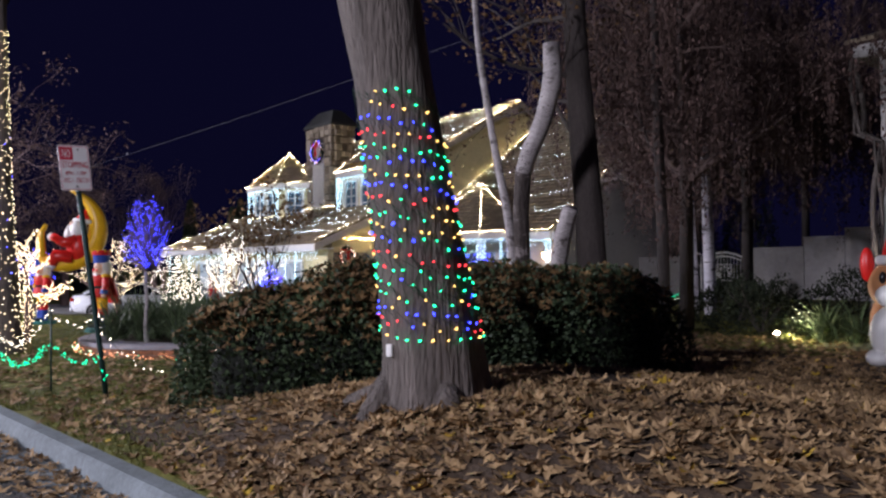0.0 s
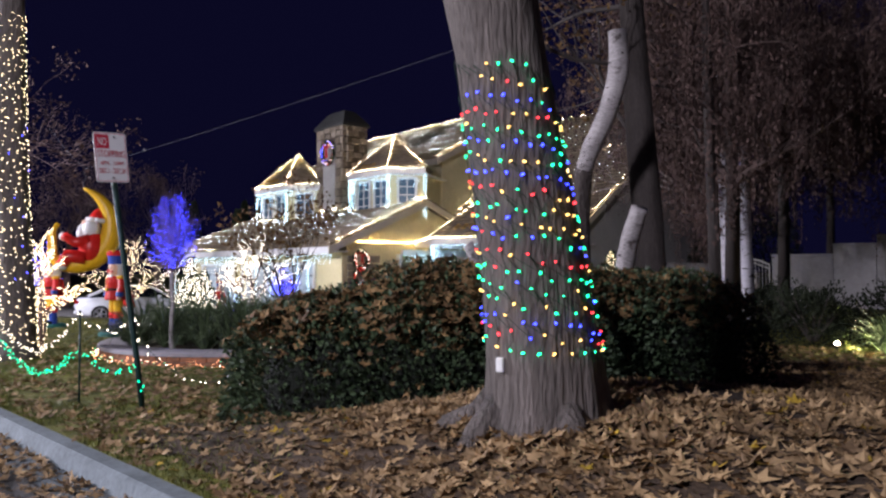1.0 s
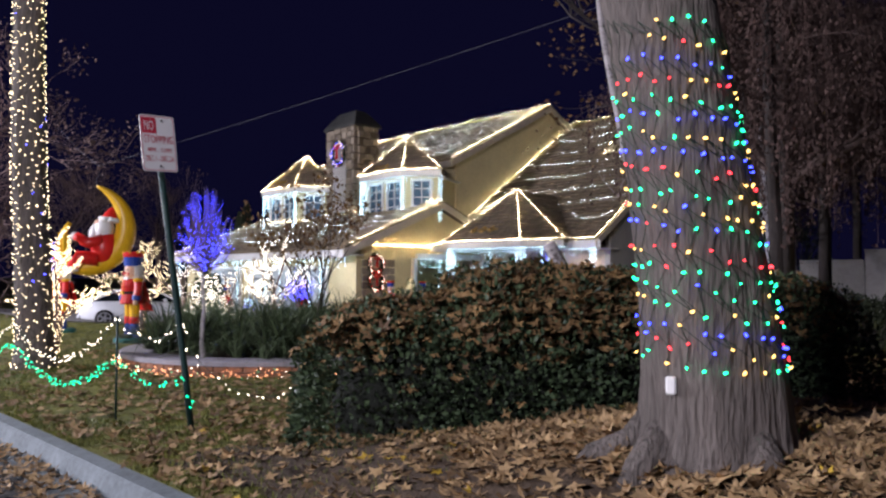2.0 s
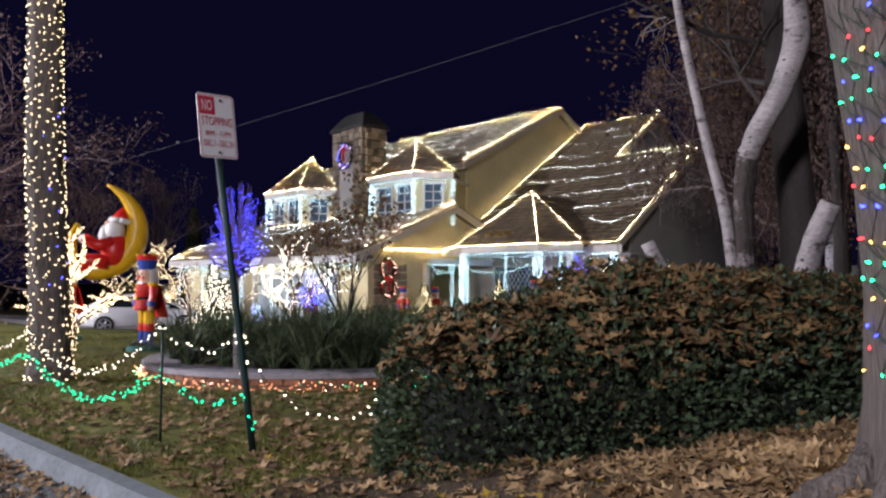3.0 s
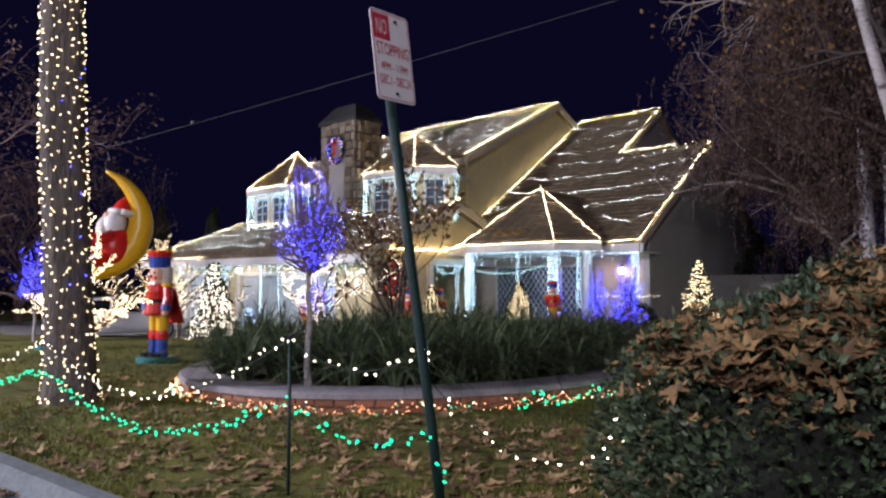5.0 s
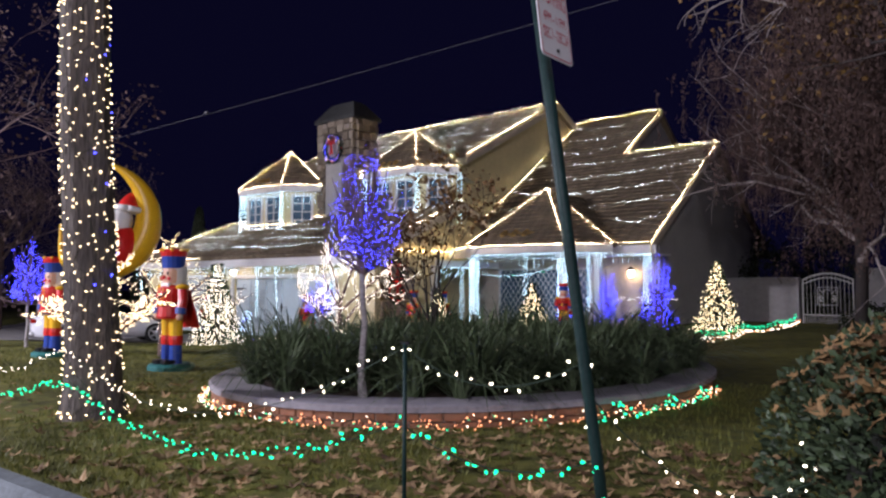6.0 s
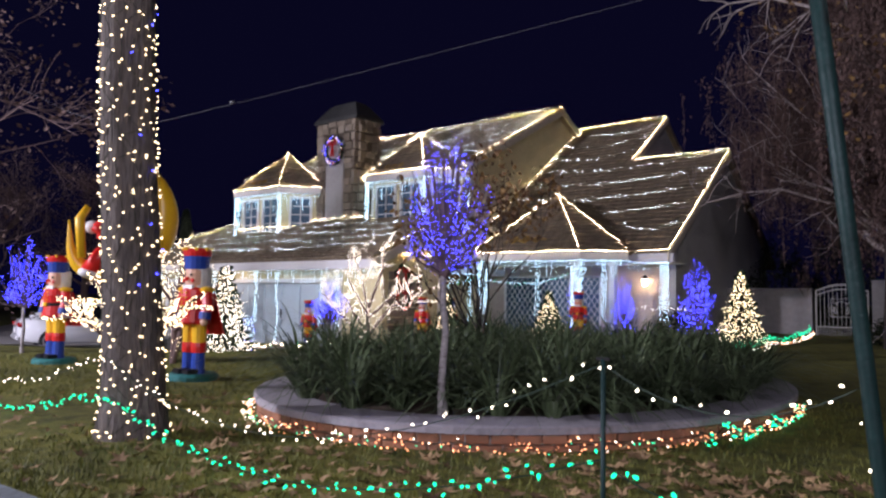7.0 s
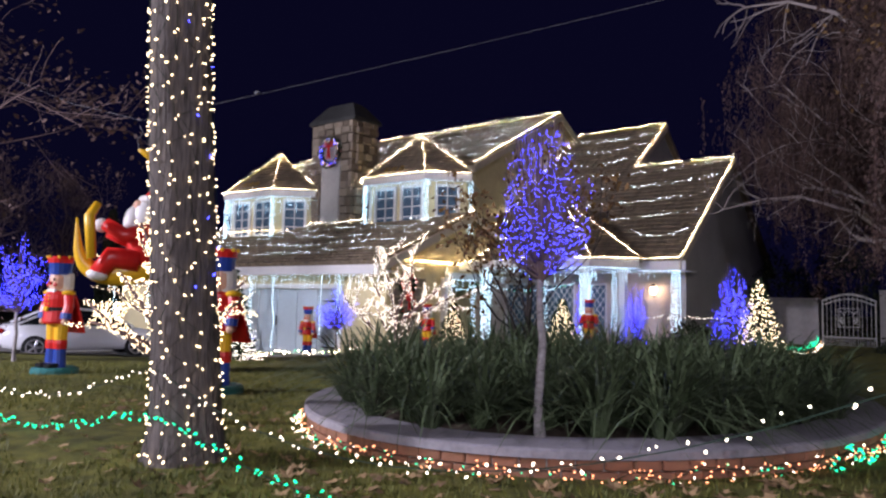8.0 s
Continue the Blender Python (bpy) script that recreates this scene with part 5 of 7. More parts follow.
# small lit figure by the garage door, and the lamp under the eave
fig = thing("lit_wire_figure", (-24.94, 11.69, -0.36), "small wire snow figure strung with white and blue lights", "decoration")
w, b = Shape(), Shape()
rng = random.Random(19)
b_z = 0.0
for rad_f in (0.26, 0.2, 0.14):
    b_z += rad_f
    for k in range(4):
        w.tube([(rad_f * math.cos(a) * math.cos(k * 0.785), rad_f * math.cos(a) * math.sin(k * 0.785), b_z + rad_f * math.sin(a)) for a in lin(0, math.tau, 20)], 0.006, 4, caps=False)
    for _ in range(90):
        v = Vector((rng.gauss(0, 1), rng.gauss(0, 1), rng.gauss(0, 1))).normalized() * rad_f
        b.slot = 0 if rng.random() < 0.7 else 1
        b.bulb((v.x, v.y, b_z + v.z), 0.0075)
    b_z += rad_f * 0.75
part("frame", w, wire_mat, fig)
part("bulbwork", b, [icy, blue], fig)["kind"] = "stuff"
el = thing("eave_lamp", (-28.9, 13.75, 1.95), "round white lamp hung under the garage eave", "lamp")
part("stem", Shape().tube([(0, 0, 0.22), (0, 0, 0.08)], 0.015, 8), metal_dark, el)
part("cap", Shape().lathe((0, 0, 0.05), [(0.16, 0), (0.1, 0.06), (0.03, 0.1)], 14), metal_dark, el)
part("globe", Shape().ball((0, 0, -0.02), 0.1, 14, 10), lamp_glow, el, "glowing white globe")

# dark sapling with red leaves in the planter
rng = random.Random(21)
sap = thing("sapling", (-13.5, 7.1, 0.42), "slender dark sapling with sparse red and brown leaves", "tree")
s, tw, lf = Shape(), [], Shape()
for d in ((0.25, 0.1, 1), (-0.3, 0.2, 1), (0.05, -0.25, 1), (-0.1, 0.1, 1.2), (0.35, -0.2, 0.9)):
    limb(s, (0, 0, 0), d, 1.5, 0.024, rng, 2, tw, bend=0.18, up=0.35)
part("branchwork", s, bark_dark, sap, smooth=True)["kind"] = "stuff"
for p, d in tw:
    if p.z < 0.9:
        continue
    for _ in range(11):
        leaf_cards(lf, p + Vector((rng.uniform(-1, 1), rng.uniform(-1, 1), rng.uniform(-1, 1))) * 0.16, (rng.uniform(-1, 1), rng.uniform(-1, 1), -0.6), rng.uniform(0.06, 0.11), rng)
part("foliage", lf, red_leaf, sap)["kind"] = "stuff"

# ---- birches ----
def birch(path, radii, label, seed=1, scars=26, skin=None):
    rng = random.Random(seed)
    base = Vector(path[0])
    root = thing("birch_tree", base, label, "tree", "white birches")
    loc = [tuple(Vector(p) - base) for p in path]
    s = Shape()
    pts, rad = [], []
    for i in range(len(loc) - 1):
        for k in range(5):
            pts.append(Vector(loc[i]).lerp(Vector(loc[i + 1]), k / 5))
            rad.append((radii[i] + (radii[i + 1] - radii[i]) * k / 5) * rng.uniform(0.96, 1.04))
    pts.append(Vector(loc[-1]))
    rad.append(radii[-1])
    for _ in range(2):
        pts = [pts[0]] + [(pts[i - 1] + pts[i] * 2 + pts[i + 1]) / 4 for i in range(1, len(pts) - 1)] + [pts[-1]]
    s.tube(pts, rad, 16)
    part("trunk", s, skin or birch_bark, root, smooth=True)
    sc = Shape()
    for _ in range(scars):
        i = rng.randrange(1, len(pts) - 1)
        a = rng.uniform(0, math.tau)
        q = Vector((math.cos(a), math.sin(a), 0))
        w = Vector((-q.y, q.x, 0))
        c = pts[i] + q * rad[i] * 1.005
        h, l = rng.uniform(0.006, 0.018), rad[i] * rng.uniform(0.25, 0.6)
        sc.add([c - w * l - q * l * 0.3, c - Vector((0, 0, h)) + q * 0.004, c + w * l - q * l * 0.3, c + Vector((0, 0, h)) + q * 0.004], [(0, 1, 2, 3)])
    part("bark_scars", sc, bark_dark, root, "black birch scars")["kind"] = "stuff"
    return root


birch([(-6.6, 7.35, 0.15), (-6.78, 7.3, 2.2), (-6.98, 7.3, 2.95), (-7.18, 7.3, 3.85), (-7.36, 7.3, 4.75), (-7.5, 7.3, 6.5)], [0.07, 0.062, 0.055, 0.05, 0.045, 0.035], "slender white birch stem with black scars", seed=1)
curved = birch([(-6.60, 7.4, 2.85), (-6.5, 7.4, 3.1), (-6.24, 7.4, 3.5), (-6.06, 7.4, 4.0), (-6.08, 7.4, 4.5)], [0.11, 0.115, 0.12, 0.125, 0.115], "curved birch trunk, dark below, sawn off pale at the top", seed=2)
part("lower_trunk", trunk_shape([(0.05, 0.05, -2.7), (0.0, 0.03, -2.3), (-0.06, 0.0, -1.3), (-0.06, 0.0, -0.6), (0.0, 0.0, 0.06)], [0.17, 0.14, 0.12, 0.11, 0.108], 24, 0.1, 12), mottled_bark, curved, "rough dark mottled bark", smooth=True)
birch([(-6.35, 7.5, 0.15), (-6.05, 7.45, 1.6), (-5.93, 7.4, 1.95), (-5.76, 7.35, 2.3)], [0.12, 0.115, 0.11, 0.1], "sawn-off leaning white birch stump", seed=3, scars=12)
birch([(-6.3, 5.6, 0.15), (-6.42, 5.4, 1.5), (-6.55, 5.27, 1.85)], [0.075, 0.07, 0.06], "short sawn-off white birch stub", seed=4, scars=8)
birch([(-9.2, 16.5, 0.2), (-9.22, 16.5, 2.0), (-9.3, 16.5, 5.0), (-9.4, 16.5, 8.5)], [0.17, 0.15, 0.12, 0.08], "tall white birch trunk with dark patches", seed=5, scars=60, skin=white_bark)
birch([(-8.75, 16.6, 0.2), (-8.8, 16.6, 2.5), (-8.85, 16.6, 4.5)], [0.15, 0.13, 0.1], "tall white birch trunk with dark patches", seed=6, scars=110, skin=white_bark)

for (x, y), r, lean in (((-6.6, 8.95), 0.22, -0.25), ((-7.0, 11.6), 0.1, -0.1)):
    t = thing("dark_tree", (x, y, ground_z(x, y) - 0.05), "dark-barked tree trunk behind the hedge", "tree", "dark trunks")
    path = [(0, 0, 0), (0.0, 0, 0.4), (lean * 0.2, 0, 2.0), (lean, 0, 4.5), (lean * 1.6, 0, 8.0)]
    part("trunk", trunk_shape(path, [r * 1.5, r * 1.1, r, r * 0.85, r * 0.5], 28, 0.06, int(r * 100)), bark_dark, t, smooth=True)
    s, tw = Shape(), []
    for k in range(6):
        limb(s, (lean * 0.9, 0, 3.3 + 0.5 * k), (math.cos(k * 2.3) * 0.6 - 0.9, math.sin(k * 2.3), 0.35), 2.3, r * 0.2, rng, 2, tw)
    part("branchwork", s, bark_dark, t)
    lf = Shape()
    for p, d in tw:
        for _ in range(11):
            star_leaf(lf, p + Vector((rng.uniform(-1, 1), rng.uniform(-1, 1), rng.uniform(-1, 1))) * 0.3, (rng.uniform(-1, 1), rng.uniform(-1, 1), 0.6), rng.uniform(0.08, 0.15), rng)
    part("foliage", lf, red_leaf if r > 0.15 else hedge_litter, t, "withered brown and yellow leaves")["kind"] = "stuff"


def weeping(at, height, spread, label, seed, strands=900, leaves=26, leaf=0.05, name="weeping_birch", wood=None):
    """Limbs that arch over, with long hanging strands of dry leaves."""
    rng = random.Random(seed)
    root = thing(name, at, label, "tree")
    s, tw = Shape(), []
    for k in range(11):
        a = k * 2.4
        limb(s, (0, 0, height * rng.uniform(0.3, 0.75)), (math.cos(a), math.sin(a), rng.uniform(0.2, 0.9)), spread * rng.uniform(0.5, 0.75), 0.085, rng, 3, tw, bend=0.24, up=0.06, fork=3)
    part("trunk", Shape().tube([(0, 0, 0), (0.05, 0, height * 0.3), (-0.05, 0.05, height * 0.6), (0, 0, height * 0.9)], [0.16, 0.13, 0.09, 0.04], 12), bark_dark, root, smooth=True)
    part("branchwork", s, wood or brown_twig, root, smooth=True)
    st, lf = Shape(), Shape()
    tips = [p for p, d in tw]
    for _ in range(strands):
        p = rng.choice(tips) + Vector((rng.gauss(0, 1), rng.gauss(0, 1), rng.gauss(0, 0.6))) * spread * 0.09
        L = min(rng.uniform(0.35, 1.0) ** 1.6 * height * 0.26, p.z - 1.5)
        if L < 0.2:
            continue
        drift = Vector((rng.uniform(-1, 1), rng.uniform(-1, 1), 0)) * rng.uniform(0.05, 0.4)
        line = [p, p + drift * 0.75 - Vector((0, 0, L * 0.3)), p + drift - Vector((0, 0, L))]
        st.tube(line, 0.003, 3, caps=False)
        for _ in range(max(4, int(leaves * L / 1.5))):
            t = rng.random()
            c = line[0].lerp(line[1], t / 0.4) if t < 0.4 else line[1].lerp(line[2], (t - 0.4) / 0.6)
            leaf_cards(lf, c + Vector((rng.gauss(0, 1), rng.gauss(0, 1), rng.gauss(0, 1))) * 0.06, (rng.uniform(-0.5, 0.5), rng.uniform(-0.5, 0.5), -1.0), leaf * rng.uniform(0.6, 1.7), rng)
    part("hanging_twigwork", st, weep_leaf, root)["kind"] = "stuff"
    part("foliage", lf, weep_leaf, root, "dull brown hanging leaves")["kind"] = "stuff"
    return root


weeping((-11.0, 28.0, 0.2), 11.5, 5.2, "weeping birch with long curtains of dry brown leaves", 73, 2600, 34, leaf=0.065)
weeping((-8.7, 18.4, 0.2), 9.4, 3.5, "weeping birch with long curtains of dry brown leaves", 71, 3600, 44, leaf=0.06)
weeping((-7.6, 13.4, 0.2), 9.0, 3.0, "weeping birch with long curtains of dry brown leaves", 72, 1250, 44, leaf=0.055)

weeping((-10.4, 18.8, 0.2), 6.2, 3.6, "low weeping birch with pale arching limbs and dry leaves", 74, 1900, 36, wood=pale_twig)
low_birch = scene.objects["weeping_birch.003"]
for path, r0 in (([(0, 0, 3.0), (-0.5, -0.2, 4.2), (-1.1, -0.5, 5.1), (-1.9, -0.8, 6.0), (-2.5, -1.0, 6.7)], 0.05), ([(0, 0, 2.6), (-1.0, -0.2, 3.5), (-2.2, -0.4, 3.95), (-3.0, -0.6, 3.9), (-3.9, -0.7, 3.7)], 0.05),
                 ([(0.2, 0, 4.5), (-0.1, -0.5, 6.2), (-0.5, -0.8, 7.3), (-1.3, -0.8, 8.2), (-2.3, -0.8, 8.7), (-3.3, -0.8, 8.8)], 0.085), ([(-1.1, -0.5, 5.1), (-1.7, -0.5, 5.3), (-2.5, -0.6, 5.2), (-3.1, -0.7, 4.9)], 0.03)):
    rb = random.Random(int(r0 * 1000) + len(path))
    sh, ends = Shape(), []
    sh.tube(path, [r0 * (1 - 0.75 * k / (len(path) - 1)) for k in range(len(path))], 7)
    for k in range(1, len(path)):
        for _ in range(3):
            limb(sh, path[k], (rb.uniform(-1, 0.2), rb.uniform(-0.6, 0.6), rb.uniform(-0.7, 0.6)), rb.uniform(0.7, 1.4), r0 * 0.3, rb, 1, ends, bend=0.3, fork=2, up=-0.15)
    part("limb", sh, pale_twig, low_birch, "pale bare arching limb", smooth=True)

# background trees beyond the driveway, and bare branches over the street
for x, y, h, sd, lean in ((-40.0, 6.0, 6.5, 81, 0), (-44.0, 11.0, 7.5, 82, 0), (-36.5, 2.6, 6.0, 83, 0), (-47.0, 17.0, 7.0, 84, 0), (-29.0, 2.4, 7.5, 85, 0), (-24.0, 1.8, 8.0, 86, 0)):
    r2 = random.Random(sd)
    t = thing("bare_tree", (x, y, ground_z(x, y) - 0.1), "leafless tree with dense brown twigs", "tree", "bare trees in the background")
    s, tw, lf = Shape(), [], Shape()
    s.tube([(0, 0, 0), (0.1, 0, h * 0.25), (0.05, 0.1, h * 0.55)], [0.24, 0.18, 0.12], 9)
    for k in range(9):
        limb(s, (0.07, 0.05, h * r2.uniform(0.22, 0.55)), (math.cos(k * 2.4), math.sin(k * 2.4), r2.uniform(0.4, 1.2)), h * 0.36, 0.07, r2, 3, tw, bend=0.25, up=0.1, min_r=0.007)
    part("branchwork", s, twig, t)
    for p, d in tw:
        for _ in range(9):
            leaf_cards(lf, p + Vector((r2.uniform(-1, 1), r2.uniform(-1, 1), r2.uniform(-1, 1))) * 0.35, (r2.uniform(-1, 1), r2.uniform(-1, 1), -0.4), r2.uniform(0.07, 0.14), r2)
    part("foliage", lf, weep_leaf, t)["kind"] = "stuff"
for x, y, h in ((-46.0, 19.0, 6.2), (-43.0, 20.5, 5.6), (-49.0, 24.0, 6.8)):
    r2 = random.Random(int(h * 10))
    t = thing("cypress", (x, y, -0.4), "tall narrow dark cypress", "tree", "cypresses")
    s = Shape()
    for _ in range(2600):
        u, a = r2.random() ** 1.2, r2.uniform(0, math.tau)
        rr = 0.75 * (1 - u) ** 0.6 * r2.uniform(0.75, 1.05)
        leaf_cards(s, (math.cos(a) * rr, math.sin(a) * rr, u * h), (math.cos(a) * 0.5, math.sin(a) * 0.5, 1), r2.uniform(0.15, 0.3), r2)
    part("foliage", s, shrub_leaf, t)["kind"] = "stuff"
    part("trunk", Shape().tube([(0, 0, 0), (0, 0, h * 0.9)], [0.4, 0.05], 8), bark_dark, t)

# ---- parking sign and its post ----
sign = thing("street_sign", (-8.22, 2.475, 0.18), "white no-stopping sign with red lettering on a leaning green post", "sign")
lean = Vector((-0.18, -0.24, 2.25)).normalized()
s = Shape()
post_top = lean * 2.76
s.tube([(0, 0, -0.05), tuple(lean * 0.5), tuple(lean * 1.5), tuple(post_top)], 0.028, 12)
part("post", s, post_green, sign, smooth=True)
right, up = Vector((-0.04, 0.325, 0.022)).normalized(), Vector((-0.035, -0.04, 0.485)).normalized()
up = (up - right * up.dot(right)).normalized()
out = right.cross(up).normalized()
centre = Vector((-8.33, 2.183, 2.666)) - Vector((-8.22, 2.475, 0.18))


def on_sign(a, b, d=0.0):
    return centre + right * a + up * b + out * d


def rounded(w, h, r, n=5):
    loop = []
    for cx, cy, a0 in ((w - r, h - r, 0), (-w + r, h - r, 90), (-w + r, -h + r, 180), (w - r, -h + r, 270)):
        loop += [(cx + r * math.cos(radians(a0 + 90 * k / n)), cy + r * math.sin(radians(a0 + 90 * k / n))) for k in range(n + 1)]
    return loop


plate = part("plate", Shape().slab([on_sign(a, b, -0.002) for a, b in rounded(0.158, 0.243, 0.025)], out * 0.004), sign_white, sign, "white aluminium sign plate")
frame_s = Shape()
o, i = rounded(0.150, 0.235, 0.02), rounded(0.145, 0.230, 0.017)
n = len(o)
frame_s.add([on_sign(a, b, 0.003) for a, b in o] + [on_sign(a, b, 0.003) for a, b in i], [(k, (k + 1) % n, n + (k + 1) % n, n + k) for k in range(n)])
part("border", frame_s, sign_red, plate)
part("red_square", Shape().slab([on_sign(a, b, 0.0025) for a, b in ((-0.142, 0.085), (-0.012, 0.085), (-0.012, 0.222), (-0.142, 0.222))], out * 0.001), sign_red, plate)


def lettering(text, a, b, height, width, material, parent):
    cu = bpy.data.curves.new("lettering", "FONT")
    cu.body, cu.size, cu.align_x, cu.align_y, cu.extrude = text, 1.0, "CENTER", "CENTER", 0.0
    cu.resolution_u = 2
    tmp = bpy.data.objects.new("lettering", cu)
    scene.collection.objects.link(tmp)
    bpy.context.view_layer.update()
    me = bpy.data.meshes.new_from_object(tmp.evaluated_get(bpy.context.evaluated_depsgraph_get()))
    bpy.data.objects.remove(tmp)
    co = np.array([v.co[:] for v in me.vertices])
    lo, hi = co.min(0), co.max(0)
    for v in me.vertices:
        u = (v.co.x - (lo[0] + hi[0]) / 2) / (hi[0] - lo[0]) * width
        w = (v.co.y - (lo[1] + hi[1]) / 2) / (hi[1] - lo[1]) * height
        v.co = on_sign(a + u, b + w, 0.0045)
    me.materials.clear()
    me.materials.append(material)
    ob = new("lettering", me)
    ob.parent = parent
    return ob


lettering("NO", -0.077, 0.153, 0.085, 0.085, sign_white, plate)
lettering("STOPPING", 0.0, 0.035, 0.068, 0.262, sign_red, plate)
lettering("4PM - 11PM", 0.0, -0.058, 0.042, 0.22, sign_red, plate)
lettering("DEC.1 - DEC.24", 0.0, -0.132, 0.05, 0.25, sign_red, plate)
part("bolt", Shape().tube([on_sign(0, -0.2, 0), on_sign(0, -0.2, 0.01)], 0.009, 8), metal_dark, plate)
part("bolt", Shape().tube([on_sign(0.04, 0.2, 0), on_sign(0.04, 0.2, 0.01)], 0.009, 8), metal_dark, plate)

# ---- stake and garlands along the verge ----
for x, y, h in ((-9.2, 2.16, 1.02), (-18.2, 2.2, 0.95)):
    st = thing("garden_stake", (x, y, 0.12), "thin green metal stake holding up string lights", "stake", "garden stakes")
    part("rod", Shape().tube([(0, 0, -0.05), (0, 0, h)], 0.011, 8), post_green, st, smooth=True)
    part("clip", Shape().tube([(-0.03, 0, h), (0.03, 0, h)], 0.008, 6), metal_dark, st)

LTs = Vector((LT[0], LT[1], 0))


def chain(*spans):
    out = []
    for p, q, d in spans:
        out += sag(p, q, d, 12)
    return out


light_string("white_garland", [chain(((-18.2, 2.2, 1.0), (-14.0, 2.3, 0.8), 0.4), ((-13.6, 2.25, 0.85), (-9.2, 2.16, 1.12), 0.45), ((-9.2, 2.16, 1.12), (-8.3, 2.42, 1.1), 0.16), ((-8.3, 2.42, 0.95), (-7.55, 3.1, 0.55), 0.22)), [(-8.29, 2.42, 0.8), (-8.29, 2.42, 1.15)]], 0.085, pale_mini, 0.0056,
             "warm white string lights swagged between stakes and post", "verge garlands", seed=91, jitter=0.03, fine=True)
light_string("white_garland", [[(-7.55, 3.1, 0.55), (-7.62, 3.5, 0.75), (-7.66, 4.0, 0.62), (-7.66, 4.5, 0.85), (-7.6, 5.0, 0.7)]], 0.1, pale_mini, 0.007, "warm white string lights draped on the hedge", "verge garlands", seed=90, jitter=0.05, fine=True)
light_string("green_garland", [chain(((-18.2, 2.2, 0.62), (-14.0, 2.25, 0.5), 0.3), ((-14.0, 2.22, 0.5), (-13.5, 2.22, 0.52), 0.0), ((-13.5, 2.25, 0.55), (-9.2, 2.16, 0.74), 0.36), ((-9.2, 2.16, 0.72), (-8.25, 2.44, 0.66), 0.13), ((-8.25, 2.44, 0.66), (-8.2, 2.46, 0.35), 0.0))], 0.055, green, 0.0095,
             "green string lights swagged low along the verge", "verge garlands", seed=92, jitter=0.035, fine=True)
ring = [(*oval(math.radians(a), 1, 0.1), 0.2 + 0.05 * math.sin(a * 0.9)) for a in range(-150, 20, 4)]
light_string("planter_light_string", [ring, [(p[0], p[1], p[2] + 0.07 + 0.02 * math.sin(i)) for i, p in enumerate(ring)]], 0.036, [orange, orange, orange, pale_mini, green, orange], 0.006, "orange, white and green lights along the planter wall", "planter lights", seed=93, jitter=0.03, fine=True)
light_string("planter_light_string", [[(*oval(math.radians(a), 1, 0.14), 0.24 + 0.1 * math.sin(a * 0.5)) for a in range(-25, 14, 3)]], 0.035, green, 0.011, "cluster of green lights at the planter's end", "planter lights", seed=94, jitter=0.07, fine=True)
light_string("planter_light_string", [[(*oval(math.radians(a), 1, 0.12), 0.22) for a in range(-150, -105, 4)]], 0.03, [pale_mini, pale_mini, green], 0.0066, "dense white and green lights on the planter wall", "planter lights", seed=95, jitter=0.05, fine=True)
light_string("path_garland", [chain(((-12.4, 13.9, 0.55), (-12.6, 17.2, 0.55), 0.1), ((-12.6, 17.2, 0.55), (-12.75, 20.5, 0.55), 0.12), ((-12.75, 20.5, 0.55), (-13.2, 23.9, 0.6), 0.12))], 0.06, green, 0.012, "green lights swagged along the garden path", "path garlands", seed=96, jitter=0.05)
light_string("path_garland", [chain(((-12.3, 13.9, 0.42), (-12.5, 17.2, 0.42), 0.08), ((-12.5, 17.2, 0.42), (-12.65, 20.5, 0.42), 0.1), ((-12.65, 20.5, 0.42), (-13.1, 23.9, 0.45), 0.1))], 0.06, [pale_mini, pale_mini, orange], 0.012, "white and orange lights along the garden path", "path garlands", seed=97, jitter=0.05)
light_string("lawn_edge_lights", [[(x, 11.0 + 0.25 * math.sin(x * 1.1), ground_z(x, 11.0) + 0.12) for x in lin(-26.0, -19.0, 30)]], 0.06, [pale, pale, green], 0.012, "white and green lights along the lawn's edge", "path garlands", seed=98, jitter=0.06)

# ---- overhead wire, crescent moon with a seated figure ----
s = Shape()
h0, w1 = Vector((-18.52, 4.8, 3.86)), Vector((1.63, 0.73, 0.32))
s.tube([h0 + w1 * k - Vector((0, 0, 0.03 * k * (6.5 - k) / 6)) for k in lin(0, 6.5, 12)], 0.0032, 5)
s.tube([h0, h0 + Vector((-3.0, 0.4, 0.8)), h0 + Vector((-7.0, 0.9, 2.1))], 0.004, 5)
wire = tagged(part("overhead_wire", s, wire_mat), "thin steel wire strung across the front garden", "wire")
part("knot", Shape().ball(tuple(h0 + w1 * 1.0), (0.05, 0.03, 0.025)), wire_mat, wire)
moon = thing("hanging_moon", (-18.48, 4.78, 1.5), "large yellow plastic crescent moon hung from a wire", "decoration", turn=-28)
pts, rad = [], []
for k in range(41):
    u = k / 40
    a = radians(-176 + 255 * u)
    th = 0.225 * max(0.05, math.sin(math.pi * (0.03 + 0.95 * u) ** 1.25)) ** 0.9
    rr = (0.98 - th) * (0.56 + 0.44 * smooth01(u / 0.4))
    pts.append((0.05 * math.sin(a), -0.2 + rr * math.cos(a), 0.98 + (0.98 - th) * math.sin(a)))
    rad.append(th)
part("crescent", Shape().tube(pts, rad, 18), deco_yellow, moon, smooth=True)
tip = pts[-1]
part("hanger", Shape().tube([tip, (0.0, tip[1] - 0.02, tip[2] + 0.16), (0.03, tip[1] + 0.05, tip[2] + 0.24), (-0.02, tip[1], tip[2] + 0.36)], 0.006, 5), wire_mat, moon)

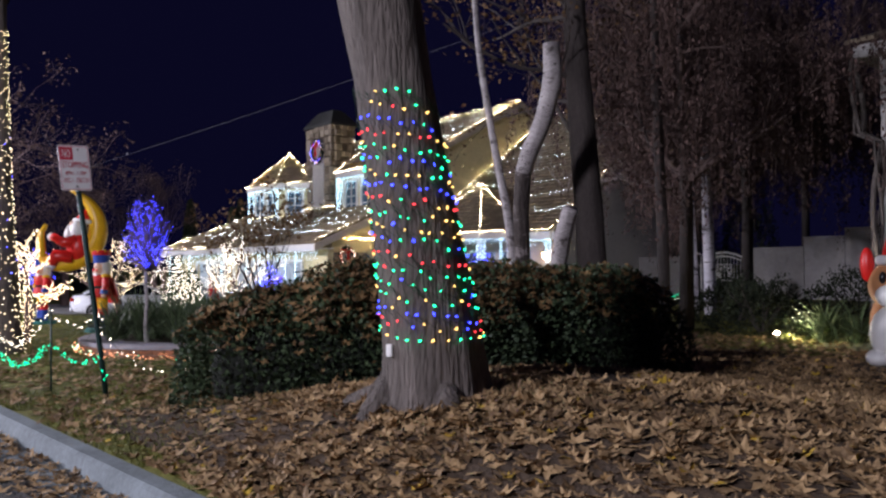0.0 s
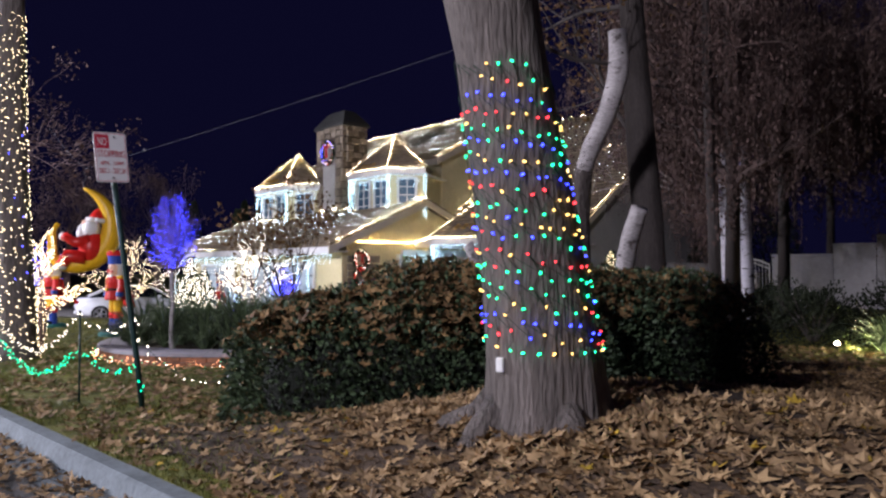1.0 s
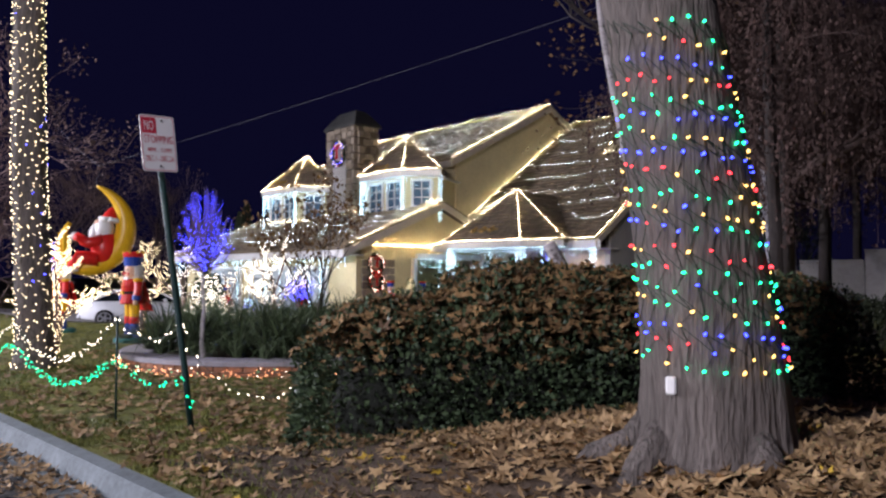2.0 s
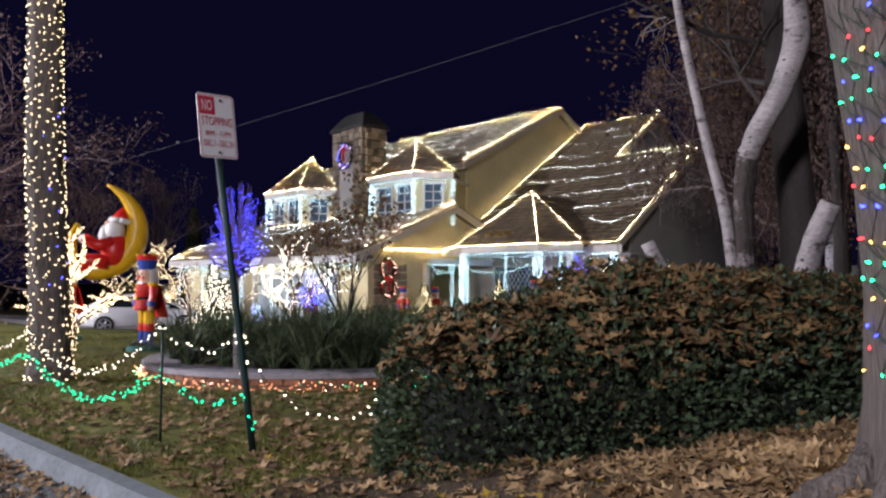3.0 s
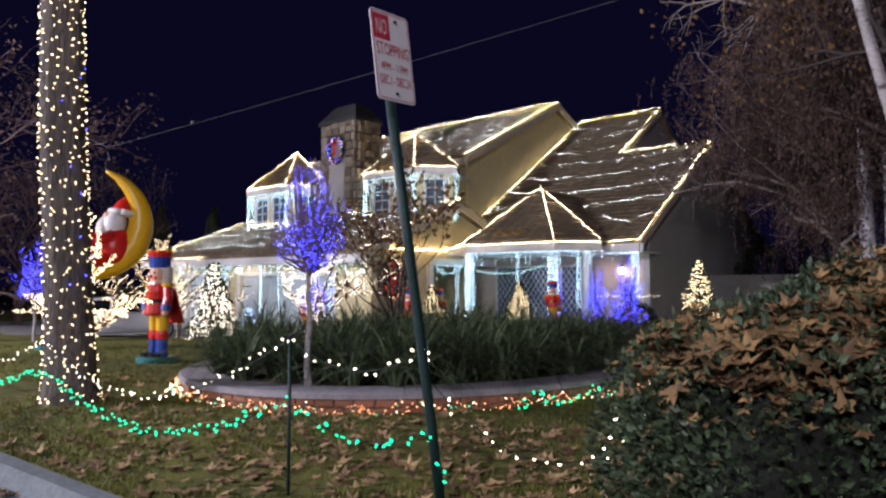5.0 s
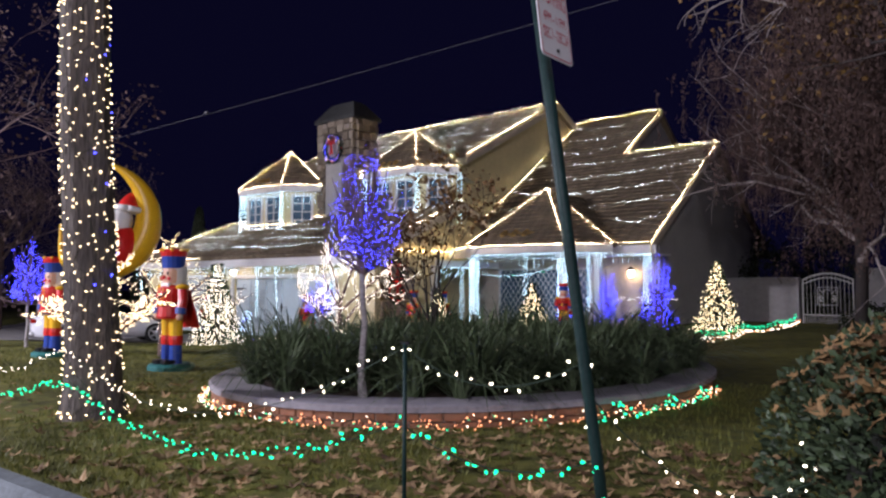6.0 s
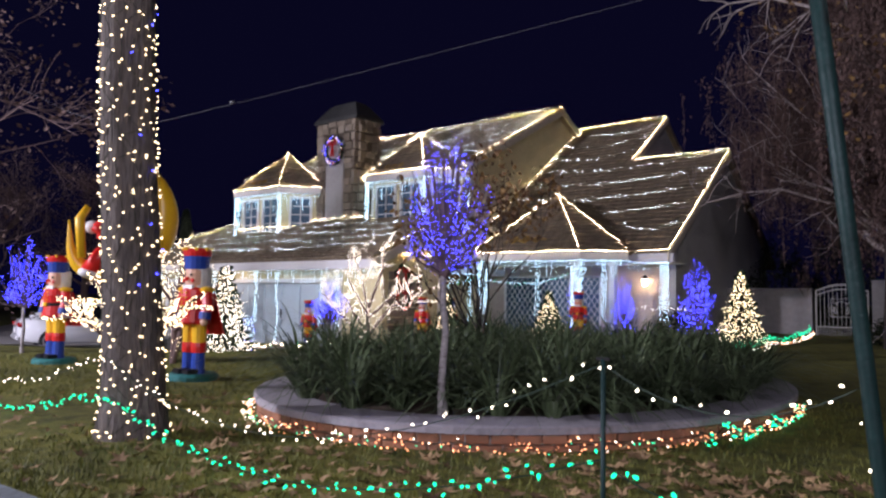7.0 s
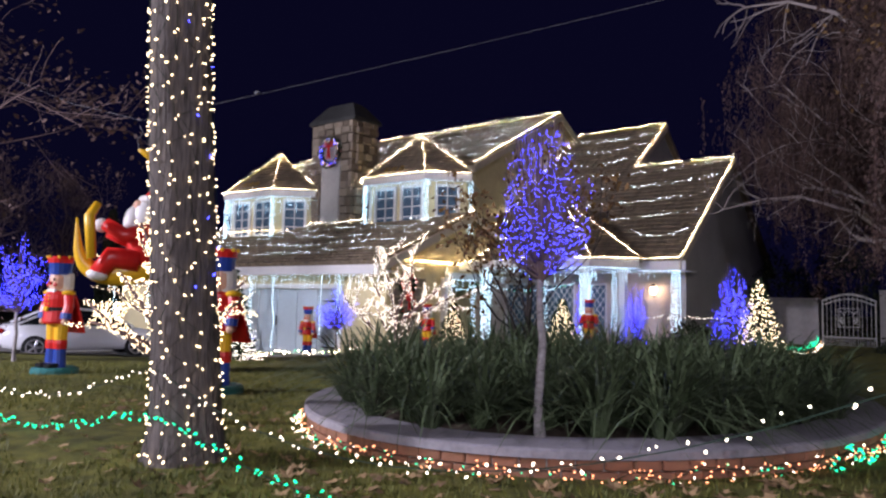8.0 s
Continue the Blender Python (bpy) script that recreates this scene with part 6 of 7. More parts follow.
f = Shape()
f.slot = 0
f.ball((0, 0.02, 0.62), (0.26, 0.27, 0.36), 16, 12)
f.tube([(0.16, -0.02, 0.8), (0.2, -0.28, 0.68), (0.12, -0.55, 0.8)], [0.12, 0.11, 0.09], 10)
f.tube([(-0.16, -0.02, 0.8), (-0.2, -0.28, 0.66), (-0.12, -0.5, 0.72)], [0.12, 0.11, 0.09], 10)
f.tube([(0.12, -0.05, 0.38), (0.14, -0.4, 0.36), (0.14, -0.52, 0.12)], [0.16, 0.15, 0.12], 10)
f.tube([(-0.12, -0.05, 0.38), (-0.14, -0.4, 0.36), (-0.14, -0.52, 0.12)], [0.16, 0.15, 0.12], 10)
f.lathe((0, 0.04, 1.22), [(0.19, 0), (0.17, 0.1), (0.1, 0.22), (0.03, 0.3)], 14)
f.slot = 1
f.ball((0, -0.06, 1.02), (0.19, 0.2, 0.26), 14, 10)
f.tube([(0.2 * math.cos(a), 0.04 + 0.2 * math.sin(a), 1.24) for a in lin(0, math.tau, 16)], 0.055, 8)
f.ball((0, -0.6, 0.78), 0.1)
f.ball((0.14, -0.52, 0.1), (0.14, 0.14, 0.08))
f.ball((-0.14, -0.52, 0.1), (0.14, 0.14, 0.08))
f.ball((0, -0.22, 0.92), (0.13, 0.13, 0.22), 12, 8)
f.slot = 2
f.ball((0, -0.18, 1.14), (0.12, 0.09, 0.09), 12, 8)
f.slot = 3
f.tube([(0.3, -0.62, 0.3), (0.28, -0.75, 0.85), (0.25, -0.68, 1.05)], [0.06, 0.07, 0.05], 8)
tagged(part("seated_figure", f, [deco_red, deco_white, deco_skin, deco_yellow], smooth=True, at=(-18.44, 4.82, 1.47)), "red and white plastic figure seated in the moon", "decoration").rotation_euler = (radians(-8), 0, radians(-30))


# ---- toy soldiers ----
def toy_soldier(at, h, label, turn=0.0, seed=0, base=True):
    """A turned wooden-soldier figure, one mesh; it faces -y before turning."""
    f = Shape()
    k = h / 1.8
    if base:
        f.slot = 4
        f.lathe((0, 0, 0), [(0.33 * k, 0), (0.33 * k, 0.06 * k), (0.30 * k, 0.09 * k)], 20)
    z = 0.09 * k
    for sx in (-0.09, 0.09):
        f.slot = 1
        f.lathe((sx * k, 0, z), [(0.095 * k, 0), (0.09 * k, 0.1 * k), (0.085 * k, 0.28 * k)], 12)
        f.slot = 5
        f.box(sx * k, -0.07 * k, z + 0.03 * k, 0.15 * k, 0.3 * k, 0.07 * k, bevel=0.02 * k)
        f.slot = 0
        f.lathe((sx * k, 0, z + 0.27 * k), [(0.097 * k, 0), (0.1 * k, 0.08 * k), (0.095 * k, 0.13 * k)], 12)
        f.slot = 2
        f.lathe((sx * k, 0, z + 0.39 * k), [(0.09 * k, 0), (0.095 * k, 0.14 * k), (0.1 * k, 0.30 * k)], 12)
    f.slot = 0
    f.lathe((0, 0, z + 0.64 * k), [(0.2 * k, 0), (0.215 * k, 0.03 * k), (0.19 * k, 0.2 * k), (0.2 * k, 0.36 * k), (0.19 * k, 0.44 * k), (0.1 * k, 0.5 * k)], 18)
    f.slot = 5
    f.lathe((0, 0, z + 0.83 * k), [(0.2 * k, 0), (0.2 * k, 0.05 * k)], 18)
    f.slot = 2
    f.box(0, -0.2 * k, z + 0.855 * k, 0.09 * k, 0.04 * k, 0.07 * k, bevel=0.01)
    for b in range(3):
        f.ball((-0.04 * k, -0.195 * k, z + (0.93 + 0.06 * b) * k), 0.014 * k, 8, 6)
        f.ball((0.04 * k, -0.195 * k, z + (0.93 + 0.06 * b) * k), 0.014 * k, 8, 6)
    for sx in (-1, 1):
        f.slot = 0
        f.tube([(sx * 0.22 * k, 0, z + 1.06 * k), (sx * 0.27 * k, -0.02 * k, z + 0.9 * k), (sx * 0.26 * k, -0.06 * k, z + 0.74 * k)], [0.075 * k, 0.075 * k, 0.07 * k], 10)
        f.slot = 2
        f.ball((sx * 0.22 * k, 0, z + 1.09 * k), (0.1 * k, 0.1 * k, 0.045 * k), 12, 6)
        f.slot = 1
        f.tube([(sx * 0.262 * k, -0.05 * k, z + 0.8 * k), (sx * 0.26 * k, -0.06 * k, z + 0.71 * k)], 0.079 * k, 10)
        f.slot = 6
        f.ball((sx * 0.26 * k, -0.07 * k, z + 0.67 * k), 0.05 * k, 10, 8)
    f.slot = 6
    f.lathe((0, 0, z + 1.12 * k), [(0.13 * k, 0), (0.15 * k, 0.06 * k), (0.15 * k, 0.2 * k), (0.14 * k, 0.25 * k)], 16)
    f.slot = 3
    f.lathe((0, 0.035 * k, z + 1.1 * k), [(0.15 * k, 0), (0.165 * k, 0.08 * k), (0.165 * k, 0.25 * k), (0.155 * k, 0.28 * k)], 16)
    f.slab([(-0.09 * k, -0.145 * k, z + 1.15 * k), (0.09 * k, -0.145 * k, z + 1.15 * k), (0.06 * k, -0.16 * k, z + 0.98 * k), (0, -0.17 * k, z + 0.92 * k), (-0.06 * k, -0.16 * k, z + 0.98 * k)], (0, 0.04 * k, 0))
    f.slot = 0
    for sx in (-0.08, 0.08):
        f.ball((sx * k, -0.135 * k, z + 1.21 * k), (0.035 * k, 0.02 * k, 0.03 * k), 8, 6)
    f.ball((0, -0.16 * k, z + 1.23 * k), 0.028 * k, 8, 6)
    f.slot = 5
    for sx in (-0.06, 0.06):
        f.ball((sx * k, -0.143 * k, z + 1.285 * k), (0.016 * k, 0.012 * k, 0.02 * k), 8, 6)
    f.slot = 1
    f.lathe((0, 0, z + 1.36 * k), [(0.16 * k, 0), (0.165 * k, 0.1 * k), (0.18 * k, 0.22 * k)], 16)
    f.slot = 0
    f.lathe((0, 0, z + 1.53 * k), [(0.18 * k, 0), (0.19 * k, 0.06 * k), (0.17 * k, 0.1 * k)], 16)
    f.slot = 2
    for a in range(8):
        q = math.tau * a / 8
        f.ball((0.185 * k * math.cos(q), 0.185 * k * math.sin(q), z + 1.62 * k), 0.025 * k, 8, 6)
    f.slot = 0
    f.slab([(0.2 * k, 0.12 * k, z + 1.05 * k), (-0.2 * k, 0.12 * k, z + 1.05 * k), (-0.26 * k, 0.26 * k, z + 0.5 * k), (0.26 * k, 0.26 * k, z + 0.5 * k)], (0, 0.03, 0))
    f.v = [Vector((p[0] * 0.98, p[1] * 0.98, p[2])) for p in f.v]
    ob = part("toy_soldier", f, [deco_red, deco_blue, deco_yellow, deco_white, deco_teal, deco_black, deco_skin], smooth=False, at=at)
    ob.rotation_euler = (0, 0, radians(turn))
    return tagged(ob, label, "decoration", "toy soldiers")


big_label = "tall painted wooden soldier in red coat and yellow trousers"
toy_soldier((-16.6, 4.88, ground_z(-16.6, 4.88)), 1.84, big_label, 8)
toy_soldier((-20.0, 4.5, ground_z(-20.0, 4.5)), 1.8, big_label, 10)
for x, y, h in ((-24.6, 13.6, 1.45), (-21.5, 15.2, 1.35), (-30.1, 13.4, 1.45), (-17.6, 17.3, 1.4), (-21.9, 17.0, 1.35)):
    toy_soldier((x, y, ground_z(x, y)), h, "small red and blue wooden soldier beside the house", 15, base=False)

# ---- parked car ----
car = thing("car", (-31.0, 10.3, ground_z(-31.0, 10.3) + 0.03), "white saloon car parked on the driveway", "car", turn=75)
stations = [(-2.25, 0.62, 0.45, 0.80), (-2.15, 0.78, 0.32, 0.95), (-1.6, 0.88, 0.24, 1.00), (-0.6, 0.90, 0.22, 0.96), (0.6, 0.90, 0.22, 0.93), (1.5, 0.88, 0.24, 0.86), (2.05, 0.80, 0.30, 0.74), (2.25, 0.62, 0.40, 0.60)]
b = Shape()
n = 10
for x, hw, z0, z1 in stations:
    m = (z0 + z1) / 2
    b.v += [(x, -hw * 0.86, z0), (x, -hw, z0 + 0.1), (x, -hw, m), (x, -hw * 0.97, z1 - 0.06), (x, -hw * 0.82, z1), (x, hw * 0.82, z1), (x, hw * 0.97, z1 - 0.06), (x, hw, m), (x, hw, z0 + 0.1), (x, hw * 0.86, z0)]
for i in range(len(stations) - 1):
    for j in range(n):
        b.f.append((i * n + j, i * n + (j + 1) % n, (i + 1) * n + (j + 1) % n, (i + 1) * n + j))
        b.m.append(0)
b.f += [tuple(range(n - 1, -1, -1)), tuple(range((len(stations) - 1) * n, len(stations) * n))]
b.m += [0, 0]
part("body", b, car_paint, car, smooth=True)
g = Shape()
sec = [(-1.75, 0.70, 0.97, 0.99), (-1.0, 0.66, 0.96, 1.36), (-0.2, 0.66, 0.95, 1.43), (0.4, 0.66, 0.94, 1.38), (1.25, 0.72, 0.88, 0.92)]
for x, hw, z0, z1 in sec:
    g.v += [(x, -hw - 0.12, z0), (x, -hw, z1 - 0.03), (x, -hw + 0.12, z1), (x, hw - 0.12, z1), (x, hw, z1 - 0.03), (x, hw + 0.12, z0)]
for i in range(len(sec) - 1):
    for j in range(5):
        g.f.append((i * 6 + j, i * 6 + j + 1, (i + 1) * 6 + j + 1, (i + 1) * 6 + j))
        g.m.append(0)
part("greenhouse_glass", g, car_glass, car, "dark tinted glass")
rf = Shape()
for y in (-1, 1):
    rf.tube([(-1.8, y * 0.8, 0.99), (-1.0, y * 0.67, 1.35), (-0.2, y * 0.67, 1.42), (0.4, y * 0.67, 1.37), (1.28, y * 0.82, 0.9)], 0.035, 6)
    rf.tube([(-0.3, y * 0.68, 1.4), (-0.35, y * 0.84, 0.95)], 0.03, 6)
rf.slab([(-1.0, -0.6, 1.365), (-0.2, -0.6, 1.435), (-0.2, 0.6, 1.435), (-1.0, 0.6, 1.365)], (0, 0, 0.02))
rf.slab([(-0.2, -0.6, 1.435), (0.4, -0.6, 1.385), (0.4, 0.6, 1.385), (-0.2, 0.6, 1.435)], (0, 0, 0.02))
part("roof", rf, car_paint, car)
for x in (-1.38, 1.36):
    for y in (-0.84, 0.84):
        wh = part("wheel", Shape().tube([(x, y - 0.11, 0.33), (x, y + 0.11, 0.33)], 0.33, 24), rubber, car)
        sd = 1 if y > 0 else -1
        rm = Shape().tube([(x, y + sd * 0.105, 0.33), (x, y + sd * 0.12, 0.33)], 0.06, 12)
        for k in range(5):
            a = math.tau * k / 5
            rm.tube([(x, y + sd * 0.115, 0.33), (x + 0.21 * math.cos(a), y + sd * 0.115, 0.33 + 0.21 * math.sin(a))], [0.04, 0.03], 6)
        rm.tube([(x + 0.22 * math.cos(a), y + sd * 0.112, 0.33 + 0.22 * math.sin(a)) for a in lin(0, math.tau, 24)], 0.02, 6)
        part("rim", rm, alloy, wh, "silver five-spoke rim")
for y in (-0.66, 0.66):
    part("tail_light", Shape().box(-2.2, y, 0.80, 0.14, 0.3, 0.13, bevel=0.03), tail_red, car)
    part("mirror", Shape().ball((0.75, y * 1.45, 0.98), (0.09, 0.1, 0.07), 10, 6), car_paint, car)
part("number_plate", Shape().box(-2.27, 0, 0.62, 0.02, 0.32, 0.15, bevel=0.01), sign_white, car)
part("bumper", Shape().box(-2.24, 0, 0.42, 0.12, 1.5, 0.14, bevel=0.04), car_paint, car)

# ---- garden wall and gate at the side of the house ----
def wall_run(name, x0, x1, y, z1, t=0.22):
    o = Shape()
    o.box((x0 + x1) / 2, y + t / 2, (z1 - 0.3) / 2, x1 - x0, t, z1 + 0.3)
    w = tagged(part(name, o, wall_render), "pale rendered garden wall", "wall", kind="structure")
    part("coping", Shape().box((x0 + x1) / 2, y + t / 2, z1 + 0.04, x1 - x0 + 0.02, t + 0.08, 0.08, bevel=0.015), wall_render, w)
    return w


wall_run("wall_side", -16.0, -13.28, 24.55, 1.72)
wall_run("wall_garden_low", -11.62, -9.7, 24.55, 1.98)
wall_run("wall_garden_mid", -9.68, -8.45, 24.55, 2.3)
wall_run("wall_garden_high", -8.43, 6.0, 24.55, 2.55)
gate = thing("garden_gate", (-12.45, 24.6, 0.1), "white arched wrought-iron garden gate, closed", "gate")
gw = 0.72


def arch(x):
    return 1.62 + 0.20 * math.cos(x / gw * math.pi / 2)


part("frame", Shape().tube([(-gw, 0, 0.05), (-gw, 0, 1.62)] + [(x, 0, arch(x)) for x in lin(-gw, gw, 12)] + [(gw, 0, 1.62), (gw, 0, 0.05), (-gw, 0, 0.05)], 0.025, 6), gate_white, gate)
part("top_rail", Shape().tube([(x, 0, arch(x) - 0.14) for x in lin(-gw, gw, 12)], 0.018, 6), gate_white, gate)
part("lock_rail", Shape().tube([(-gw, 0, 0.5), (gw, 0, 0.5)], 0.018, 6), gate_white, gate)
for k in range(1, 12):
    x = -gw + 2 * gw * k / 12
    part("bar", Shape().tube([(x, 0, 0.05), (x, 0, arch(x) + 0.05)], 0.009, 6), gate_white, gate)
for k in range(12):
    x = -gw + 2 * gw * (k + 0.5) / 12
    part("bar", Shape().tube([(x, 0, 0.05), (x, 0, 0.5)], 0.008, 6), gate_white, gate)
pn = Shape()
for sx in (-1, 1):
    pn.tube([(sx * (0.02 + 0.14 * (1 - k / 20) * abs(math.cos(k * 0.6)) + 0.1), -0.02, 1.0 + 0.14 * (1 - k / 20) * math.sin(k * 0.6)) for k in range(20)], 0.012, 5)
    pn.tube([(sx * 0.02, -0.02, 1.32), (sx * 0.15, -0.02, 1.22), (sx * 0.24, -0.02, 1.32), (sx * 0.1, -0.02, 1.16)], 0.012, 5)
pn.tube([(-0.29, -0.02, 0.82), (0.29, -0.02, 0.82), (0.29, -0.02, 1.38), (-0.29, -0.02, 1.38), (-0.29, -0.02, 0.82)], 0.014, 5)
part("scroll_panel", pn, gate_white, gate, "white scrollwork panel")
for k in range(3):
    tagged(part("step", Shape().box(-12.45, 24.0 - 0.35 * k, 0.13 - 0.05 * k, 1.6 + 0.2 * k, 0.36, 0.12, bevel=0.015), concrete_drive), "low worn concrete garden step", "step", "garden steps")

# porch lantern
ln = thing("wall_lantern", (-16.85, 20.0, 1.75), "glowing black wall lantern beside the front door", "lamp")
part("bracket", Shape().tube([(0, 0.2, 0.0), (0, 0.05, -0.05), (0, 0.0, 0.02)], 0.015, 6), metal_dark, ln)
part("shade", Shape().lathe((0, 0, 0.02), [(0.06, 0), (0.09, 0.12), (0.1, 0.2)], 8), lamp_glow, ln, "glowing frosted lantern glass")
part("cap", Shape().lathe((0, 0, 0.225), [(0.12, 0), (0.06, 0.08), (0.01, 0.13)], 8), metal_dark, ln)


def wreath(at, R, mats, label, seed, facing=(0, -1, 0), count=110):
    rng = random.Random(seed)
    root = thing("wreath", at, label, "wreath")
    s, b = Shape(), Shape()
    for k in range(520):
        a = rng.uniform(0, math.tau)
        c = Vector((math.cos(a) * R, 0, math.sin(a) * R)) + Vector((rng.gauss(0, 1), rng.gauss(0, 0.6), rng.gauss(0, 1))) * R * 0.1
        leaf_cards(s, c, (rng.uniform(-1, 1), rng.uniform(-1, 0.2), rng.uniform(-1, 1)), R * 0.26, rng)
    for k in range(count):
        a = rng.uniform(0, math.tau)
        b.slot = rng.randrange(len(mats))
        b.bulb((math.cos(a) * R * rng.uniform(0.82, 1.18), -0.08, math.sin(a) * R * rng.uniform(0.82, 1.18)), 0.012)
    bow = Shape()
    for sx in (-1, 1):
        bow.tube([(0, -0.1, R * 0.5), (sx * R * 0.35, -0.12, R * 0.8), (sx * R * 0.4, -0.1, R * 0.45), (0, -0.1, R * 0.5)], R * 0.07, 6)
        bow.tube([(0, -0.1, R * 0.5), (sx * R * 0.15, -0.1, -R * 0.5)], R * 0.07, 6)
    part("ring", s, needle, root)["kind"] = "stuff"
    part("bulbwork", b, list(mats), root)["kind"] = "stuff"
    part("bow", bow, deco_red, root, "red ribbon bow")
    return root


side = wreath((-22.1, 15.0, 1.3), 0.3, [red, red, pale_mini], "red-berried wreath hung on the garage's side wall", 102, count=70)
side.rotation_euler = (0, 0, radians(90))
side = wreath((-22.1, 15.0, 1.92), 0.3, [red, red, pale_mini], "red-berried wreath hung on the garage's side wall", 103, count=70)
side.rotation_euler = (0, 0, radians(90))
wreath((-27.9, 17.38, 6.72), 0.46, [red, blue, warm_mini, pale_mini, blue, amber], "round evergreen wreath with coloured lights and red bow", 101)


def garland(at, w, label, seed, turn=0.0):
    """A scrolled gold garland lying against a roof."""
    s = Shape()
    for c in (-0.36, 0.0, 0.36):
        s.tube([(c * w + 0.17 * w * math.cos(a) * (1 - 0.04 * k), -0.02 * k / 6, 0.13 * w * math.sin(a)) for k, a in enumerate(lin(0, 1.7 * math.tau, 24))], 0.022, 5)
    s.tube([(x * w, 0, 0.05 * math.sin(x * 14)) for x in lin(-0.6, 0.6, 20)], 0.025, 5)
    ob = tagged(part("roof_garland", s, gold, at=at), label, "decoration", "roof garlands")
    ob.rotation_euler = (radians(-52), 0, radians(turn))
    return ob


gold = mat("gold_tinsel", (0.55, 0.36, 0.10), 0.35, 0.6, vary=0.3, scale=20)
garland((-19.75, 17.95, 3.1), 1.15, "gold scroll garland on the porch roof", 1)
garland((-24.6, 17.2, 5.75), 0.9, "gold scroll garland on the bay roof", 2)
garland((-31.3, 16.6, 5.7), 0.9, "gold scroll garland on the bay roof", 3)

# ---- floodlight, shrubs and the inflatable dog at the neighbour's side ----
fl = thing("garden_floodlight", (-5.44, 12.6, 0.22), "small lit garden floodlight in the grass", "lamp")
part("spike", Shape().tube([(0, 0, -0.1), (0, 0, 0.06)], 0.012, 6), metal_dark, fl)
part("housing", Shape().lathe((0, 0, 0.05), [(0.03, 0), (0.05, 0.05), (0.055, 0.07)], 12), metal_dark, fl)
part("lens", Shape().ball((0, -0.01, 0.13), (0.036, 0.036, 0.03), 12, 8), flood_glow, fl, "glowing lens")
rng = random.Random(33)
for x, y, h, n, m in ((-4.72, 12.75, 1.15, 170, flood_leaf), (-4.2, 12.7, 0.95, 120, flood_leaf), (-5.2, 12.55, 0.26, 50, leather_leaf), (-4.4, 12.1, 0.2, 50, pale_leaf), (-4.05, 12.1, 0.22, 60, pale_leaf), (-3.8, 12.0, 0.2, 50, pale_leaf)):
    s = Shape()
    strap_clump(s, (0, 0, 0), h, rng, n)
    tagged(part("strap_leaf_plant", s, m, at=(x, y, ground_z(x, y) - 0.02)), "clump of strap leaves lit by a floodlight", "plant", "plants by the floodlight")


def shrub(at, r, label, seed, m=None, n=3500, leaf=0.07):
    rg = random.Random(seed)
    s = Shape()
    for _ in range(n):
        v = Vector((rg.gauss(0, 1), rg.gauss(0, 1), abs(rg.gauss(0, 1)))).normalized()
        f = (0.85 + 0.3 * noise.noise(v * 2.5 + Vector((seed, 0, 0)))) * rg.uniform(0.8, 1.0)
        leaf_cards(s, (v.x * r[0] * f, v.y * r[1] * f, v.z * r[2] * f), v + Vector((rg.uniform(-1, 1), rg.uniform(-1, 1), rg.uniform(-1, 1))) * 0.8, leaf * rg.uniform(0.6, 1.3), rg)
    root = thing("shrub", at, label, "shrub", "dark shrubs")
    part("foliage", s, m or shrub_leaf, root)["kind"] = "stuff"
    w = Shape()
    for k in range(7):
        a = k * 0.9
        w.tube([(0, 0, -0.05), (math.cos(a) * r[0] * 0.3, math.sin(a) * r[1] * 0.3, r[2] * 0.4), (math.cos(a) * r[0] * 0.6, math.sin(a) * r[1] * 0.6, r[2] * 0.75)], [0.03, 0.02, 0.008], 5)
    part("stemwork", w, bark_dark, root)
    return root


shrub((-14.7, 16.9, 0.0), (0.9, 0.5, 1.15), "low dark hedge beside the porch", 9, n=2500)
light_string("hedge_top_lights", [[(x, 16.5, 1.16) for x in lin(-15.6, -13.9, 8)]], 0.08, pale_mini, 0.011, "warm white lights laid along the low hedge", "path garlands", seed=99, jitter=0.03)
shrub((-6.3, 13.9, 0.2), (1.1, 0.9, 1.15), "dark rounded evergreen shrub", 1)
shrub((-7.6, 15.6, 0.2), (1.6, 1.2, 1.1), "dark rounded evergreen shrub", 2)
shrub((-5.6, 17.0, 0.2), (1.3, 1.1, 1.3), "dark rounded evergreen shrub", 3)
shrub((-10.3, 20.6, 0.2), (1.2, 1.0, 1.0), "dark rounded evergreen shrub", 4)
shrub((-8.3, 11.2, 0.2), (1.2, 1.0, 0.9), "dark rounded evergreen shrub", 5)
shrub((-14.6, 26.5, 0.2), (1.6, 1.3, 3.4), "tall rounded shrub behind the garden wall", 6, n=5000, leaf=0.1)
shrub((-12.9, 27.5, 0.2), (1.5, 1.3, 4.4), "tall rounded shrub behind the garden wall", 7, n=5000, leaf=0.1)

d = Shape()
d.slot = 0
d.ball((0, 0, 1.02), (0.36, 0.35, 0.35), 18, 12)
d.ball((0, 0.08, 0.52), (0.36, 0.36, 0.5), 18, 12)
d.slot = 1
d.ball((0, -0.24, 0.9), (0.25, 0.19, 0.19), 14, 10)
d.ball((0, -0.12, 0.4), (0.34, 0.32, 0.42), 16, 10)
d.ball((-0.2, -0.2, 0.1), (0.18, 0.24, 0.12), 12, 8)
d.ball((0.2, -0.2, 0.1), (0.18, 0.24, 0.12), 12, 8)
d.tube([(0.03 + 0.23 * math.cos(a), 0.23 * math.sin(a), 1.35) for a in lin(0, math.tau, 18)], 0.075, 8)
d.slot = 2
d.ball((-0.36, -0.02, 1.3), (0.085, 0.07, 0.23), 12, 8)
d.ball((0.36, -0.02, 1.3), (0.085, 0.07, 0.23), 12, 8)
